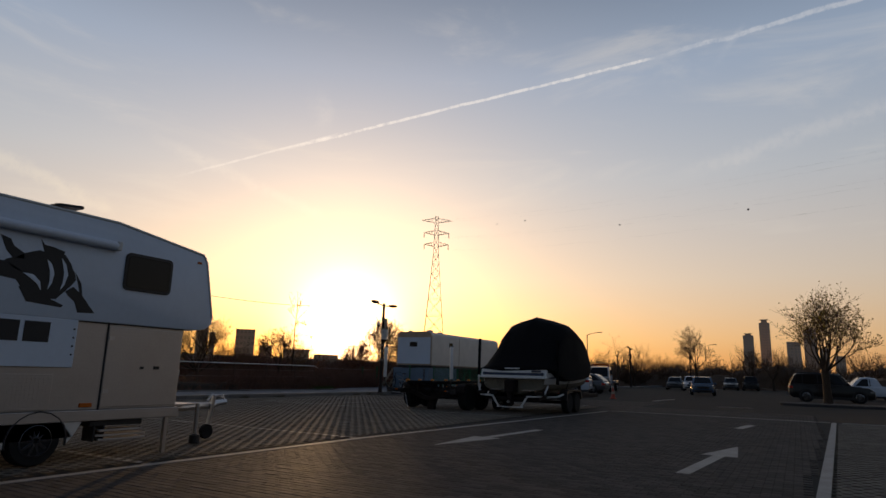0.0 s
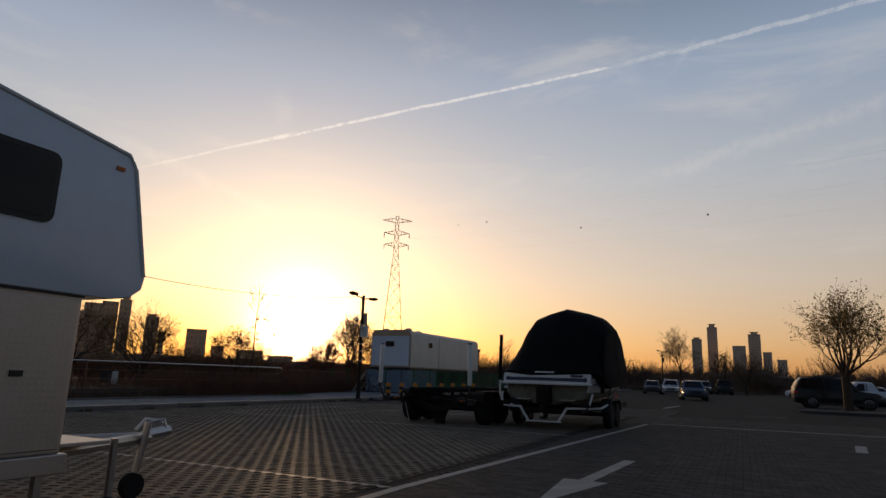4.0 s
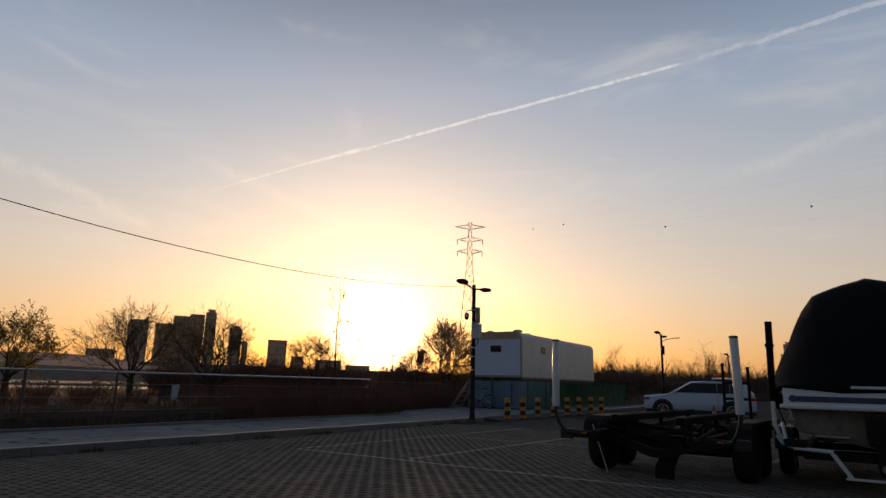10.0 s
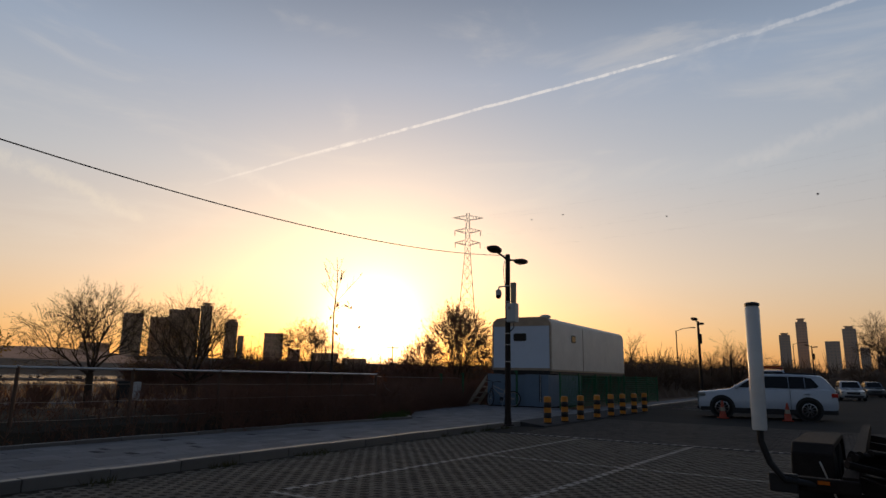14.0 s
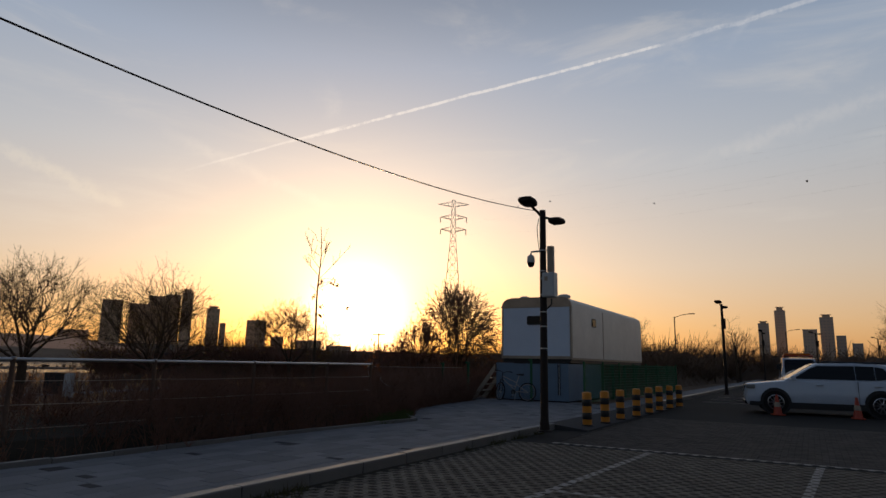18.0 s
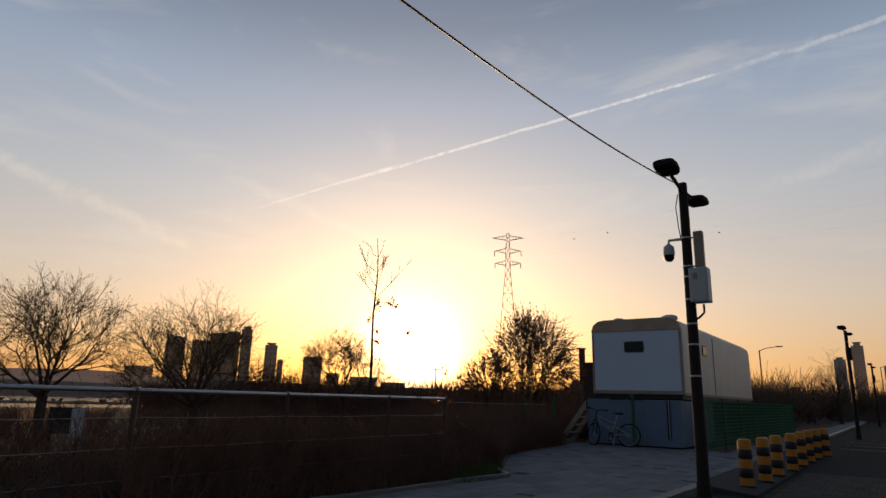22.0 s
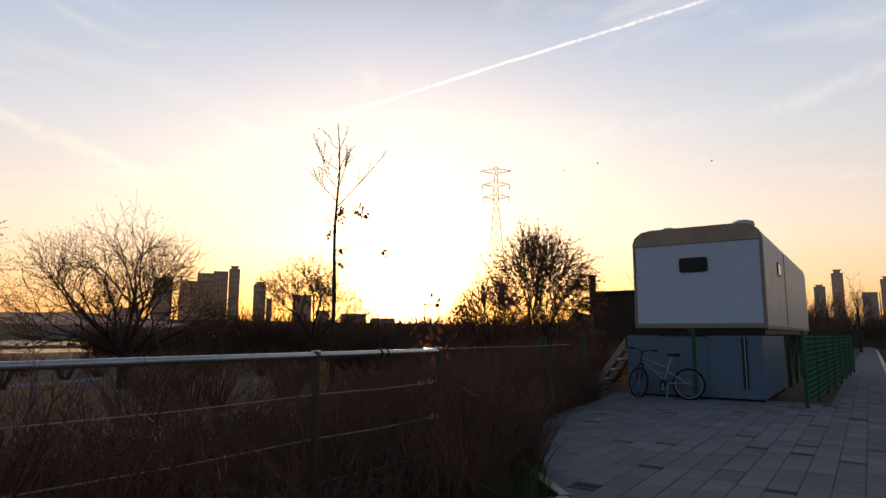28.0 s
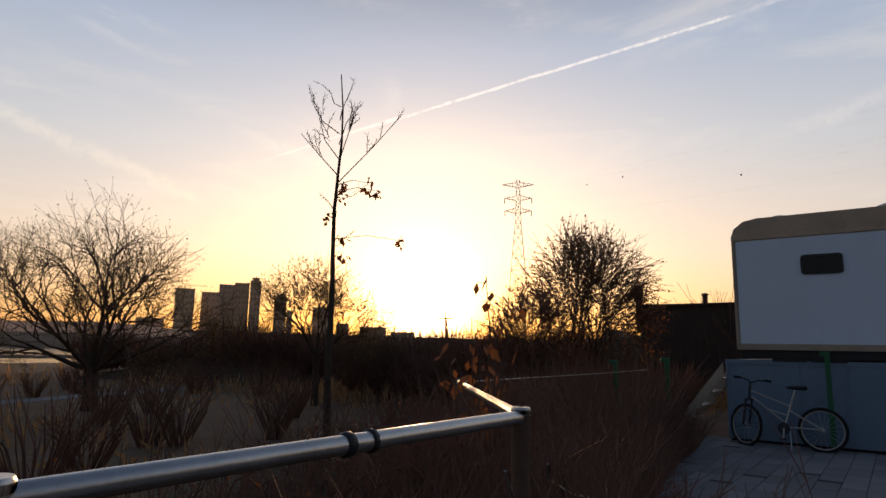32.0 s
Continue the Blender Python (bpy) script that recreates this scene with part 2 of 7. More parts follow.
M_ASPHALT = surface("lot paving", (0.046, 0.042, 0.038), 0.9, vary=0.3, scale=0.35, fine=9.0, bump=0.3, spec=0.03)
M_BRICK = surface("lot brick", (0.082, 0.070, 0.061), 0.8, vary=0.2, scale=1.2, fine=40.0, bump=0.3, per_piece=0.22, spec=0.03)
M_GRID = surface("grass block concrete", (0.165, 0.138, 0.108), 0.85, vary=0.25, scale=1.2, fine=50.0, bump=0.35, per_piece=0.2, spec=0.1)
M_SOIL_CORE = surface("joint soil and hedge core", (0.052, 0.042, 0.031), 0.95, vary=0.4, scale=3.0, fine=40.0, bump=0.6, spec=0.1)
M_PAVER = surface("pavement block", (0.19, 0.188, 0.192), 0.85, vary=0.18, scale=1.0, fine=40.0, bump=0.3, per_piece=0.16, spec=0.1)
M_PAVER_DARK = surface("dark pavement block", (0.062, 0.06, 0.06), 0.85, vary=0.2, scale=1.0, fine=40.0, bump=0.3, per_piece=0.2, spec=0.1)
M_KERB = surface("granite kerb", (0.12, 0.115, 0.108), 0.42, vary=0.22, scale=1.5, fine=90.0, bump=0.12, per_piece=0.12, spec=0.5)
M_LINE = surface("road marking paint", (0.34, 0.31, 0.275), 0.7, vary=0.35, scale=2.5, fine=45.0, bump=0.2, spec=0.1)
M_EARTH = surface("dry earth", (0.15, 0.105, 0.072), 0.95, vary=0.45, scale=0.25, fine=6.0, bump=0.7, dist=0.05, spec=0.1)
M_BARK = surface("bark", (0.07, 0.05, 0.035), 0.9, vary=0.35, scale=5.0, fine=60.0, bump=0.6, spec=0.1)
M_TWIG = surface("twig", (0.10, 0.06, 0.034), 0.85, vary=0.3, scale=2.0, fine=20.0, bump=0.0)
M_STEM = surface("shrub stem", (0.15, 0.072, 0.046), 0.85, vary=0.4, scale=1.0, fine=14.0, bump=0.0)
M_DRY = leafy("dry grass", (0.32, 0.20, 0.10), (0.55, 0.29, 0.11))
M_WEED = leafy("kerb weed", (0.06, 0.06, 0.025), (0.09, 0.08, 0.03))
M_BUD = leafy("young leaf", (0.13, 0.10, 0.03), (0.32, 0.22, 0.04))
M_DEADLEAF = leafy("withered leaf", (0.13, 0.065, 0.033), (0.24, 0.09, 0.03))
M_GREEN = leafy("green grass", (0.05, 0.075, 0.02), (0.09, 0.12, 0.025))
M_WHITE = surface("white panel", (0.60, 0.67, 0.76), 0.45, vary=0.07, scale=1.2, fine=14.0, bump=0.03)
M_CREAM = surface("stained white panel", (0.60, 0.56, 0.50), 0.5, vary=0.16, scale=1.3, fine=10.0, bump=0.05)
M_TAN = surface("weathered trim", (0.34, 0.27, 0.20), 0.6, vary=0.3, scale=2.0, fine=30.0, bump=0.1)
M_CAP = surface("weathered roof edge", (0.46, 0.34, 0.235), 0.6, vary=0.3, scale=2.0, fine=30.0, bump=0.1)
M_POST = surface("dull brown fence post", (0.14, 0.092, 0.068), 0.75, vary=0.3, scale=5.0, fine=60.0, bump=0.1, spec=0.15)
M_ALU = surface("chequer aluminium", (0.42, 0.385, 0.355), 0.42, 0.75, vary=0.10, scale=2.0, fine=45.0, bump=0.06)
M_STEEL = surface("galvanised steel", (0.46, 0.455, 0.45), 0.32, 0.92, vary=0.2, scale=5.0, fine=60.0, bump=0.08)
M_BLACK = surface("black paint", (0.015, 0.015, 0.016), 0.5, vary=0.3, scale=5.0, fine=50.0, bump=0.08)
M_RUST = surface("rusty black steel", (0.022, 0.017, 0.015), 0.75, 0.2, vary=0.5, scale=7.0, fine=60.0, bump=0.3, spec=0.1)
M_DARKRIM = surface("graphite wheel rim", (0.10, 0.10, 0.105), 0.35, 0.7, vary=0.15, scale=5.0, fine=40.0, bump=0.03)
M_HAZEHILL = surface("far hillside with haze glow", (0.20, 0.14, 0.11), 0.95, vary=0.3, scale=0.02, fine=0.15, bump=0.0, spec=0.0)
M_TYRE = surface("tyre rubber", (0.018, 0.018, 0.018), 0.85, vary=0.3, scale=8.0, fine=70.0, bump=0.3, spec=0.1)
M_COVER = surface("boat cover cloth", (0.008, 0.008, 0.009), 0.9, vary=0.35, scale=2.0, fine=120.0, bump=0.25, spec=0.1)
M_GLASS = clear("dark glass", (0.008, 0.009, 0.01), 0.1)
M_LENS = clear("lamp lens", (0.20, 0.20, 0.19), 0.38)
M_RED = clear("red lens", (0.45, 0.03, 0.02), 0.2)
M_ORANGE = clear("orange lens", (0.5, 0.12, 0.012), 0.25)
M_CONE = surface("cone plastic", (0.36, 0.045, 0.016), 0.5, vary=0.15, scale=6.0, fine=40.0, bump=0.05)
M_YELLOW = surface("bollard yellow", (0.56, 0.20, 0.012), 0.5, vary=0.15, scale=5.0, fine=50.0, bump=0.08)
M_POLE = surface("dark brown pole paint", (0.032, 0.024, 0.021), 0.7, vary=0.25, scale=4.0, fine=60.0, bump=0.05, spec=0.12)
M_GREYBOX = surface("light grey cabinet", (0.52, 0.53, 0.52), 0.5, vary=0.1, scale=4.0, fine=40.0, bump=0.04)
M_BASE = surface("grey blue sheet metal", (0.135, 0.195, 0.26), 0.6, vary=0.18, scale=1.6, fine=25.0, bump=0.08)
M_GREENPAINT = surface("green fence paint", (0.011, 0.10, 0.038), 0.5, vary=0.2, scale=4.0, fine=40.0, bump=0.05)
M_BROWNWALL = surface("dark brown boarding", (0.05, 0.032, 0.025), 0.85, vary=0.35, scale=1.0, fine=20.0, bump=0.4)
M_CARWHITE = surface("white car paint", (0.48, 0.53, 0.60), 0.25, vary=0.04, scale=1.0, fine=10.0, bump=0.0, coat=0.7)
M_CARBLACK = surface("black car paint", (0.010, 0.010, 0.011), 0.3, vary=0.1, scale=1.0, fine=10.0, bump=0.0, coat=0.2, spec=0.25)
M_CARBLUE = surface("dark blue car paint", (0.035, 0.065, 0.11), 0.25, vary=0.1, scale=1.0, fine=10.0, bump=0.0, coat=0.8)
M_CARSILVER = surface("silver car paint", (0.42, 0.43, 0.44), 0.28, 0.4, vary=0.06, scale=1.0, fine=10.0, bump=0.0, coat=0.7)
M_CARGREY = surface("dark grey car paint", (0.06, 0.062, 0.066), 0.28, vary=0.08, scale=1.0, fine=10.0, bump=0.0, coat=0.7)
M_GEL = surface("white gelcoat", (0.66, 0.66, 0.64), 0.3, vary=0.12, scale=2.0, fine=14.0, bump=0.02, coat=0.3)
M_DIRTYGEL = surface("stained hull bottom", (0.16, 0.145, 0.11), 0.55, vary=0.6, scale=2.6, fine=12.0, bump=0.1)
M_NAVY = surface("navy stripe", (0.03, 0.045, 0.08), 0.35, vary=0.1, bump=0.0)
# far walls and windows: pale, low-contrast colours stand in for distance haze
M_BLOCK = surface("hazed brown concrete", (0.74, 0.50, 0.32), 0.9, vary=0.16, scale=0.04, fine=0.5, bump=0.0, spec=0.05)
M_BLOCK_DARK = surface("hazed brown window", (0.58, 0.39, 0.25), 0.7, vary=0.15, scale=0.1, fine=0.8, bump=0.0, spec=0.05)
M_CONC = surface("hazed pale concrete", (0.60, 0.46, 0.34), 0.85, vary=0.12, scale=0.05, fine=0.6, bump=0.0)
M_CONC_DARK = surface("hazed window band", (0.46, 0.37, 0.31), 0.7, vary=0.15, scale=0.1, fine=0.8, bump=0.0)
M_THICKET_FILL = surface("dark thicket fill", (0.085, 0.054, 0.034), 0.95, vary=0.35, scale=0.03, fine=0.5, bump=0.0)

# ---- building helpers ----


def obj(name, bm, mat, smooth=False):
    me = bpy.data.meshes.new(name)
    bm.to_mesh(me)
    bm.free()
    me.materials.append(mat)
    if smooth:
        for p in me.polygons:
            p.use_smooth = True
        me.set_sharp_from_angle(angle=radians(35))
    return new(name, me)


def part(name, bm, mat, parent, label="", smooth=False):
    ob = obj(name, bm, mat, smooth)
    ob.parent = parent
    if label:
        ob["label"] = label
    return ob


def thing(name, at=(0, 0, 0), rz=0.0, label="", category="", group="", kind=""):
    e = new(name)
    e.empty_display_size = 0.1
    e.matrix_basis = pose(*at, 0, 0, rz)
    return tagged(e, label, category, group, kind)


def box(bm, x0, y0, z0, x1, y1, z1, bevel=0.0, m=None):
    vs = bmesh.ops.create_cube(bm, size=1.0)["verts"]
    bmesh.ops.scale(bm, vec=(x1 - x0, y1 - y0, z1 - z0), verts=vs)
    bmesh.ops.translate(bm, vec=((x0 + x1) / 2, (y0 + y1) / 2, (z0 + z1) / 2), verts=vs)
    if m is not None:
        bmesh.ops.transform(bm, matrix=m, verts=vs)
    if bevel:
        ed = list({e for v in vs for e in v.link_edges})
        bmesh.ops.bevel(bm, geom=ed, offset=bevel, segments=2, affect="EDGES", profile=0.5)
    return bm


def bx(*a, **k):
    return box(bmesh.new(), *a, **k)


def rod(bm, a, b, r0, r1=None, seg=10):
    """A tapered round bar from a to b."""
    a, b = Vector(a), Vector(b)
    r1 = r0 if r1 is None else r1
    vs = bmesh.ops.create_cone(bm, cap_ends=True, segments=seg, radius1=r0, radius2=r1, depth=(b - a).length)["verts"]
    q = (b - a).to_track_quat("Z", "Y").to_matrix().to_4x4()
    bmesh.ops.transform(bm, matrix=Matrix.Translation((a + b) / 2) @ q, verts=vs)
    return bm


def rods(pairs, r, seg=8):
    bm = bmesh.new()
    for a, b in pairs:
        rod(bm, a, b, r, seg=seg)
    return bm


def tube(bm, pts, r, seg=8):
    """A bent round bar through pts."""
    pts = [Vector(p) for p in pts]
    rings = []
    for i, p in enumerate(pts):
        d = (pts[min(i + 1, len(pts) - 1)] - pts[max(i - 1, 0)]).normalized()
        s = d.orthogonal().normalized() if i == 0 else (rings[-1][1] - d * d.dot(rings[-1][1])).normalized()
        u = d.cross(s)
        rr = r[i] if isinstance(r, (list, tuple)) else r
        rings.append(([bm.verts.new(p + (s * math.cos(k * 2 * math.pi / seg) + u * math.sin(k * 2 * math.pi / seg)) * rr) for k in range(seg)], s))
    for (a, _), (b, _) in zip(rings, rings[1:]):
        for k in range(seg):
            bm.faces.new((a[k], a[(k + 1) % seg], b[(k + 1) % seg], b[k]))
    bm.faces.new(rings[0][0][::-1])
    bm.faces.new(rings[-1][0])
    return bm


def prism(pts, lo, hi, axis="x", bevel=0.0):
    """A closed outline, given in the two other axes, drawn out along one axis from lo to hi."""
    bm = bmesh.new()

    def at(p, k):
        return {"x": (k, p[0], p[1]), "y": (p[0], k, p[1]), "z": (p[0], p[1], k)}[axis]

    a = [bm.verts.new(at(p, lo)) for p in pts]
    b = [bm.verts.new(at(p, hi)) for p in pts]
    n = len(pts)
    bm.faces.new(a[::-1])
    bm.faces.new(b)
    for i in range(n):
        bm.faces.new((a[i], a[(i + 1) % n], b[(i + 1) % n], b[i]))
    bmesh.ops.recalc_face_normals(bm, faces=bm.faces)
    if bevel:
        bmesh.ops.bevel(bm, geom=list(bm.edges), offset=bevel, segments=2, affect="EDGES", profile=0.5)
    return bm


def round_rect(w, h, r, n=5, cx=0.0, cy=0.0):
    out = []
    for sx, sy, a0 in ((1, 1, 0), (-1, 1, 90), (-1, -1, 180), (1, -1, 270)):
        for k in range(n + 1):
            a = radians(a0 + 90 * k / n)
            out.append((cx + sx * (w / 2 - r) + r * math.cos(a), cy + sy * (h / 2 - r) + r * math.sin(a)))
    return out


def lathe(profile, seg=20):
    """A turned shape about z from (radius, height) pairs."""
    bm = bmesh.new()
    rings = [[bm.verts.new((r * math.cos(2 * math.pi * k / seg), r * math.sin(2 * math.pi * k / seg), z)) for k in range(seg)] for r, z in profile]
    for a, b in zip(rings, rings[1:]):
        for k in range(seg):
            bm.faces.new((a[k], a[(k + 1) % seg], b[(k + 1) % seg], b[k]))
    bm.faces.new(rings[0][::-1])
    bm.faces.new(rings[-1])
    bmesh.ops.recalc_face_normals(bm, faces=bm.faces)
    return bm


def moved(bm, m):
    bmesh.ops.transform(bm, matrix=m, verts=bm.verts)
    return bm


def loft(rings, closed_ends=True):
    """A skin over rings of equally many points."""
    bm = bmesh.new()
    vs = [[bm.verts.new(p) for p in r] for r in rings]
    n = len(vs[0])
    for a, b in zip(vs, vs[1:]):
        for k in range(n):
            bm.faces.new((a[k], a[(k + 1) % n], b[(k + 1) % n], b[k]))
    if closed_ends:
        bm.faces.new(vs[0][::-1])
        bm.faces.new(vs[-1])
    bmesh.ops.recalc_face_normals(bm, faces=bm.faces)
    return bm


def raw(name, verts, faces, mat):
    me = bpy.data.meshes.new(name)
    me.from_pydata([tuple(v) for v in verts], [], faces)
    me.materials.append(mat)
    return new(name, me)

# raised diamond tread on the aluminium sheets
tn = Nodes(M_ALU.node_tree)
tsep = tn.add("ShaderNodeSeparateXYZ")
tn.put(tsep.inputs[0], tn.add("ShaderNodeTexCoord").outputs["Object"])
tu = tn.m("ADD", tsep.outputs[1], tsep.outputs[2])
tv = tn.m("SUBTRACT", tsep.outputs[1], tsep.outputs[2])
tread = tn.m("MULTIPLY", tn.m("SINE", tn.m("MULTIPLY", tu, 74.0)), tn.m("SINE", tn.m("MULTIPLY", tv, 74.0)))
tbump = tn.add("ShaderNodeBump")
tbump.inputs["Strength"].default_value = 0.06
tbump.inputs["Distance"].default_value = 0.004
tn.put(tbump.inputs["Height"], tn.step(tread, 0.1, 0.7))
M_ALU.node_tree.links.new(tbump.outputs[0], M_ALU.node_tree.nodes["Principled BSDF"].inputs["Normal"])

# ---- ground, river, lot, pavement ----
RIVER_AZ = 70.0
R_DIR = heading(RIVER_AZ, 0)


def ground_height(x, y):
    r = -(x * -R_DIR.x + y * -R_DIR.y)
    z = -0.35
    if x > -24.5:
        z = -0.06
    if r > 95:
        z = -0.35 - 4.2 * min(1.0, (r - 95) / 30)
    if r > 455:
        z = -4.55 + 6.5 * min(1.0, (r - 455) / 30) + max(0.0, min(11.0, (r - 500) / 120 * 11)) * (0.8 + 0.4 * noise.noise(Vector((x * 0.008, y * 0.008, 1))))
    if r > 620:
        z = 13 + 24.0 * min(1.0, (r - 620) / 900) * (0.6 + 0.5 * noise.noise(Vector((x * 0.0022, y * 0.0022, 3))))
    return z


def spaced(stops):
    out = []
    for (a, b, n) in stops:
        out += list(np.linspace(a, b, n, endpoint=False))
    return out + [stops[-1][1]]


gx = spaced([(-4600, -1200, 18), (-1200, -300, 26), (-300, -60, 34), (-60, -24.6, 14), (-24.6, -24.4, 1), (-24.4, 70, 8), (70, 700, 9), (700, 4600, 8)])
gy = spaced([(-4600, -300, 10), (-300, -40, 8), (-40, 120, 30), (120, 700, 30), (700, 4600, 18)])
gv = [(x, y, ground_height(x, y)) for y in gy for x in gx]
gn = len(gx)
gf = [(j * gn + i, j * gn + i + 1, (j + 1) * gn + i + 1, (j + 1) * gn + i) for j in range(len(gy) - 1) for i in range(gn - 1)]
tagged(raw("ground", gv, gf, M_EARTH), "dry brown riverside ground with sparse grass", "ground", kind="structure")

M_WATER = clear("river water", (0.05, 0.05, 0.045), 0.12)
wn = Nodes(M_WATER.node_tree)
wb = wn.add("ShaderNodeBump")
wb.inputs["Strength"].default_value = 0.35
wb.inputs["Distance"].default_value = 0.4
wn.put(wb.inputs["Height"], wn.noise(wn.add("ShaderNodeTexCoord").outputs["Object"], 0.35, 4.0))
M_WATER.node_tree.links.new(wb.outputs[0], M_WATER.node_tree.nodes["Principled BSDF"].inputs["Normal"])
side_v = Vector((R_DIR.y, -R_DIR.x, 0))
river = raw("river", [R_DIR * r + side_v * s + Vector((0, 0, -3.0)) for r, s in ((98, -1500), (98, 1500), (480, 1500), (480, -1500))], [(0, 1, 2, 3)], M_WATER)
tagged(river, "calm wide river reflecting the low sun", "river", kind="structure")

# backdrop: ridge beyond the far bank, glowing in place of haze
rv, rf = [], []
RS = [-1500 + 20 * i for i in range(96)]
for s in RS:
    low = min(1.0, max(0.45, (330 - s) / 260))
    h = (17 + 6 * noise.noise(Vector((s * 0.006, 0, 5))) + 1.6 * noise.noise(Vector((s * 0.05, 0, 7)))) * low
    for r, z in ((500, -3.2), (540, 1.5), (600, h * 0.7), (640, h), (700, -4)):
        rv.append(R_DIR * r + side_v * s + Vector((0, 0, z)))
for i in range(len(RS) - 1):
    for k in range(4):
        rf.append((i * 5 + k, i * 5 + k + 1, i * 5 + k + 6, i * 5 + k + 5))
# warm emission imitates the air light in front of the ridge
hz = M_HAZEHILL.node_tree.nodes["Principled BSDF"]
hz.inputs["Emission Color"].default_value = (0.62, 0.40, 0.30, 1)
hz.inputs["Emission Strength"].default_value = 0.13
tagged(raw("backdrop", rv, rf, M_HAZEHILL), "hazy brown ridge beyond the river", "hill", kind="structure")
# footpath in the field
path_bm = prism([(-42.2, 24.0), (-43.4, 24.0), (-43.6, 31.0), (-45.8, 38.0), (-49, 46), (-47.9, 46.3), (-44.6, 37.6), (-42.4, 31.0)], -0.5, -0.33, "z")
tagged(obj("footpath", path_bm, M_PAVER), "pale narrow footpath through the dry field", "path", kind="structure")

KERB_X, WALK_Z = -18.42, 0.12
lot = tagged(obj("parking_lot", bx(KERB_X, -40, -0.3, 75, 120, -0.012), M_ASPHALT), "dark block-paved parking lot with white markings", "parking lot", kind="structure")
walk_pts = [(KERB_X - 0.16, -40), (KERB_X - 0.16, 120), (-19.7, 120), (-19.7, 37.2), (-24.2, 37.2), (-24.1, 36.0), (-23.8, 33.0), (-23.5, 31.5), (-23.15, 30.1), (-22.3, 28.75), (-21.9, 28.2), (-21.1, 27.4), (-21.3, 26.3), (-21.4, 24), (-21.4, -40)]
pavement = tagged(obj("pavement", prism(walk_pts, -0.3, WALK_Z - 0.012, "z"), M_PAVER), "grey block pavement beside the parking lot", "pavement", kind="structure")

# white markings, 4 mm proud


def over_hole(x, y):
    """Whether a spot lies over one of the holes of the perforated blocks."""
    j = round((y + 2.8) / 0.13)
    off = 0.1 if j % 2 else 0.0
    dx = (x + 18.2 - off + 0.1) % 0.2 - 0.1
    return abs(dx) + 0.5 * abs(y + 2.8 - 0.13 * j) < 0.062 and abs(y + 2.8 - 0.13 * j) < 0.038


def marking(x0, y0, x1, y1, w, label="worn white painted line on the paving", perforated=False):
    a, b = Vector((x0, y0)), Vector((x1, y1))
    n = (b - a).normalized()
    s = Vector((-n.y, n.x)) * w / 2
    if perforated:
        # paint lies only on the concrete between the holes
        v, f = [], []
        steps, rows = int((b - a).length / 0.022), 5
        for i in range(steps):
            for k in range(rows):
                p, q = a.lerp(b, i / steps), a.lerp(b, (i + 1) / steps)
                lo, hi = -1 + 2 * k / rows, -1 + 2 * (k + 1) / rows
                c = (p + q) / 2 + s * (lo + hi) / 2
                if over_hole(c.x, c.y):
                    continue
                m = len(v)
                v += [(*(p + s * hi), 0.004), (*(p + s * lo), 0.004), (*(q + s * lo), 0.004), (*(q + s * hi), 0.004)]
                f.append((m, m + 1, m + 2, m + 3))
        return tagged(raw("road_marking", v, f, M_LINE), "worn white line painted across perforated blocks", "road marking", kind="structure")
    bm = prism([tuple(a + s), tuple(a - s), tuple(b - s), tuple(b + s)], -0.008, 0.004, "z")
    return tagged(obj("road_marking", bm, M_LINE), label, "road marking", kind="structure")


marking(-6.12, -12, -6.12, 10, 0.12)
marking(-6.12, 10.0, -5.3, 23.2, 0.12)
marking(0.2, -3, 1.5, 23.6, 0.13)
for y, xa in ((1.8, -12.5), (5.9, -12.5), (9.97, -12.5), (17.7, -16.3), (22.4, -16.0)):
    marking(xa, y, -6.2, y, 0.10, perforated=True)
marking(-12.44, 1.8, -12.44, 10.03, 0.11, perforated=True)
for x in (-16.2, -13.75, -11.3, -8.85):
    y0 = 17.86 if x < -12 else 22.16
    marking(x - 0.1 + 0.06 * (y0 - 17.8), y0, x + 0.42, 26.4, 0.11, perforated=True)
marking(-17.6, 26.6, -7.0, 26.6, 0.14, perforated=True)
marking(-5.2, 23.5, 1.4, 23.6, 0.14)
marking(1.7, 23.6, 12, 23.6, 0.14)
marking(-0.75, 18.4, -0.55, 20.0, 0.2)
marking(-6.2, 36.0, -5.9, 40.5, 0.14)
marking(-2.7, 32.2, -1.2, 32.3, 0.12)
for y in (44.5, 47.2, 50):
    marking(-17.5, y, -12.6, y, 0.12)


def arrow(x, y, rz, length=4.1):
    pts = [(-0.085, 0), (0.085, 0), (0.085, length - 1.75), (0.27, length - 1.75), (0, length), (-0.27, length - 1.75), (-0.085, length - 1.75)]
    bm = moved(prism(pts, -0.008, 0.004, "z"), pose(x, y, 0, 0, 0, rz))
    return tagged(obj("arrow_marking", bm, M_LINE), "white painted direction arrow on the paving", "arrow marking", kind="structure")


arrow(-0.72, 9.5, -4.6)
arrow(-4.36, 14.1, 176.2)

# kerb stones
kerb = thing("kerb", label="light grey granite kerb along the pavement", category="kerb", kind="structure")
kb = bx(KERB_X - 0.16, 0.004, -0.25, KERB_X, 0.996, WALK_Z + 0.012, 0.012)
k0 = part("kerb_stone", kb, M_KERB, kerb)
for y in list(range(-20, 29)) + list(range(40, 95)):
    k = k0 if y == -20 else k0.copy()
    if k is not k0:
        scene.collection.objects.link(k)
    k.location = (random.uniform(-0.006, 0.006), y, random.uniform(-0.006, 0.006))
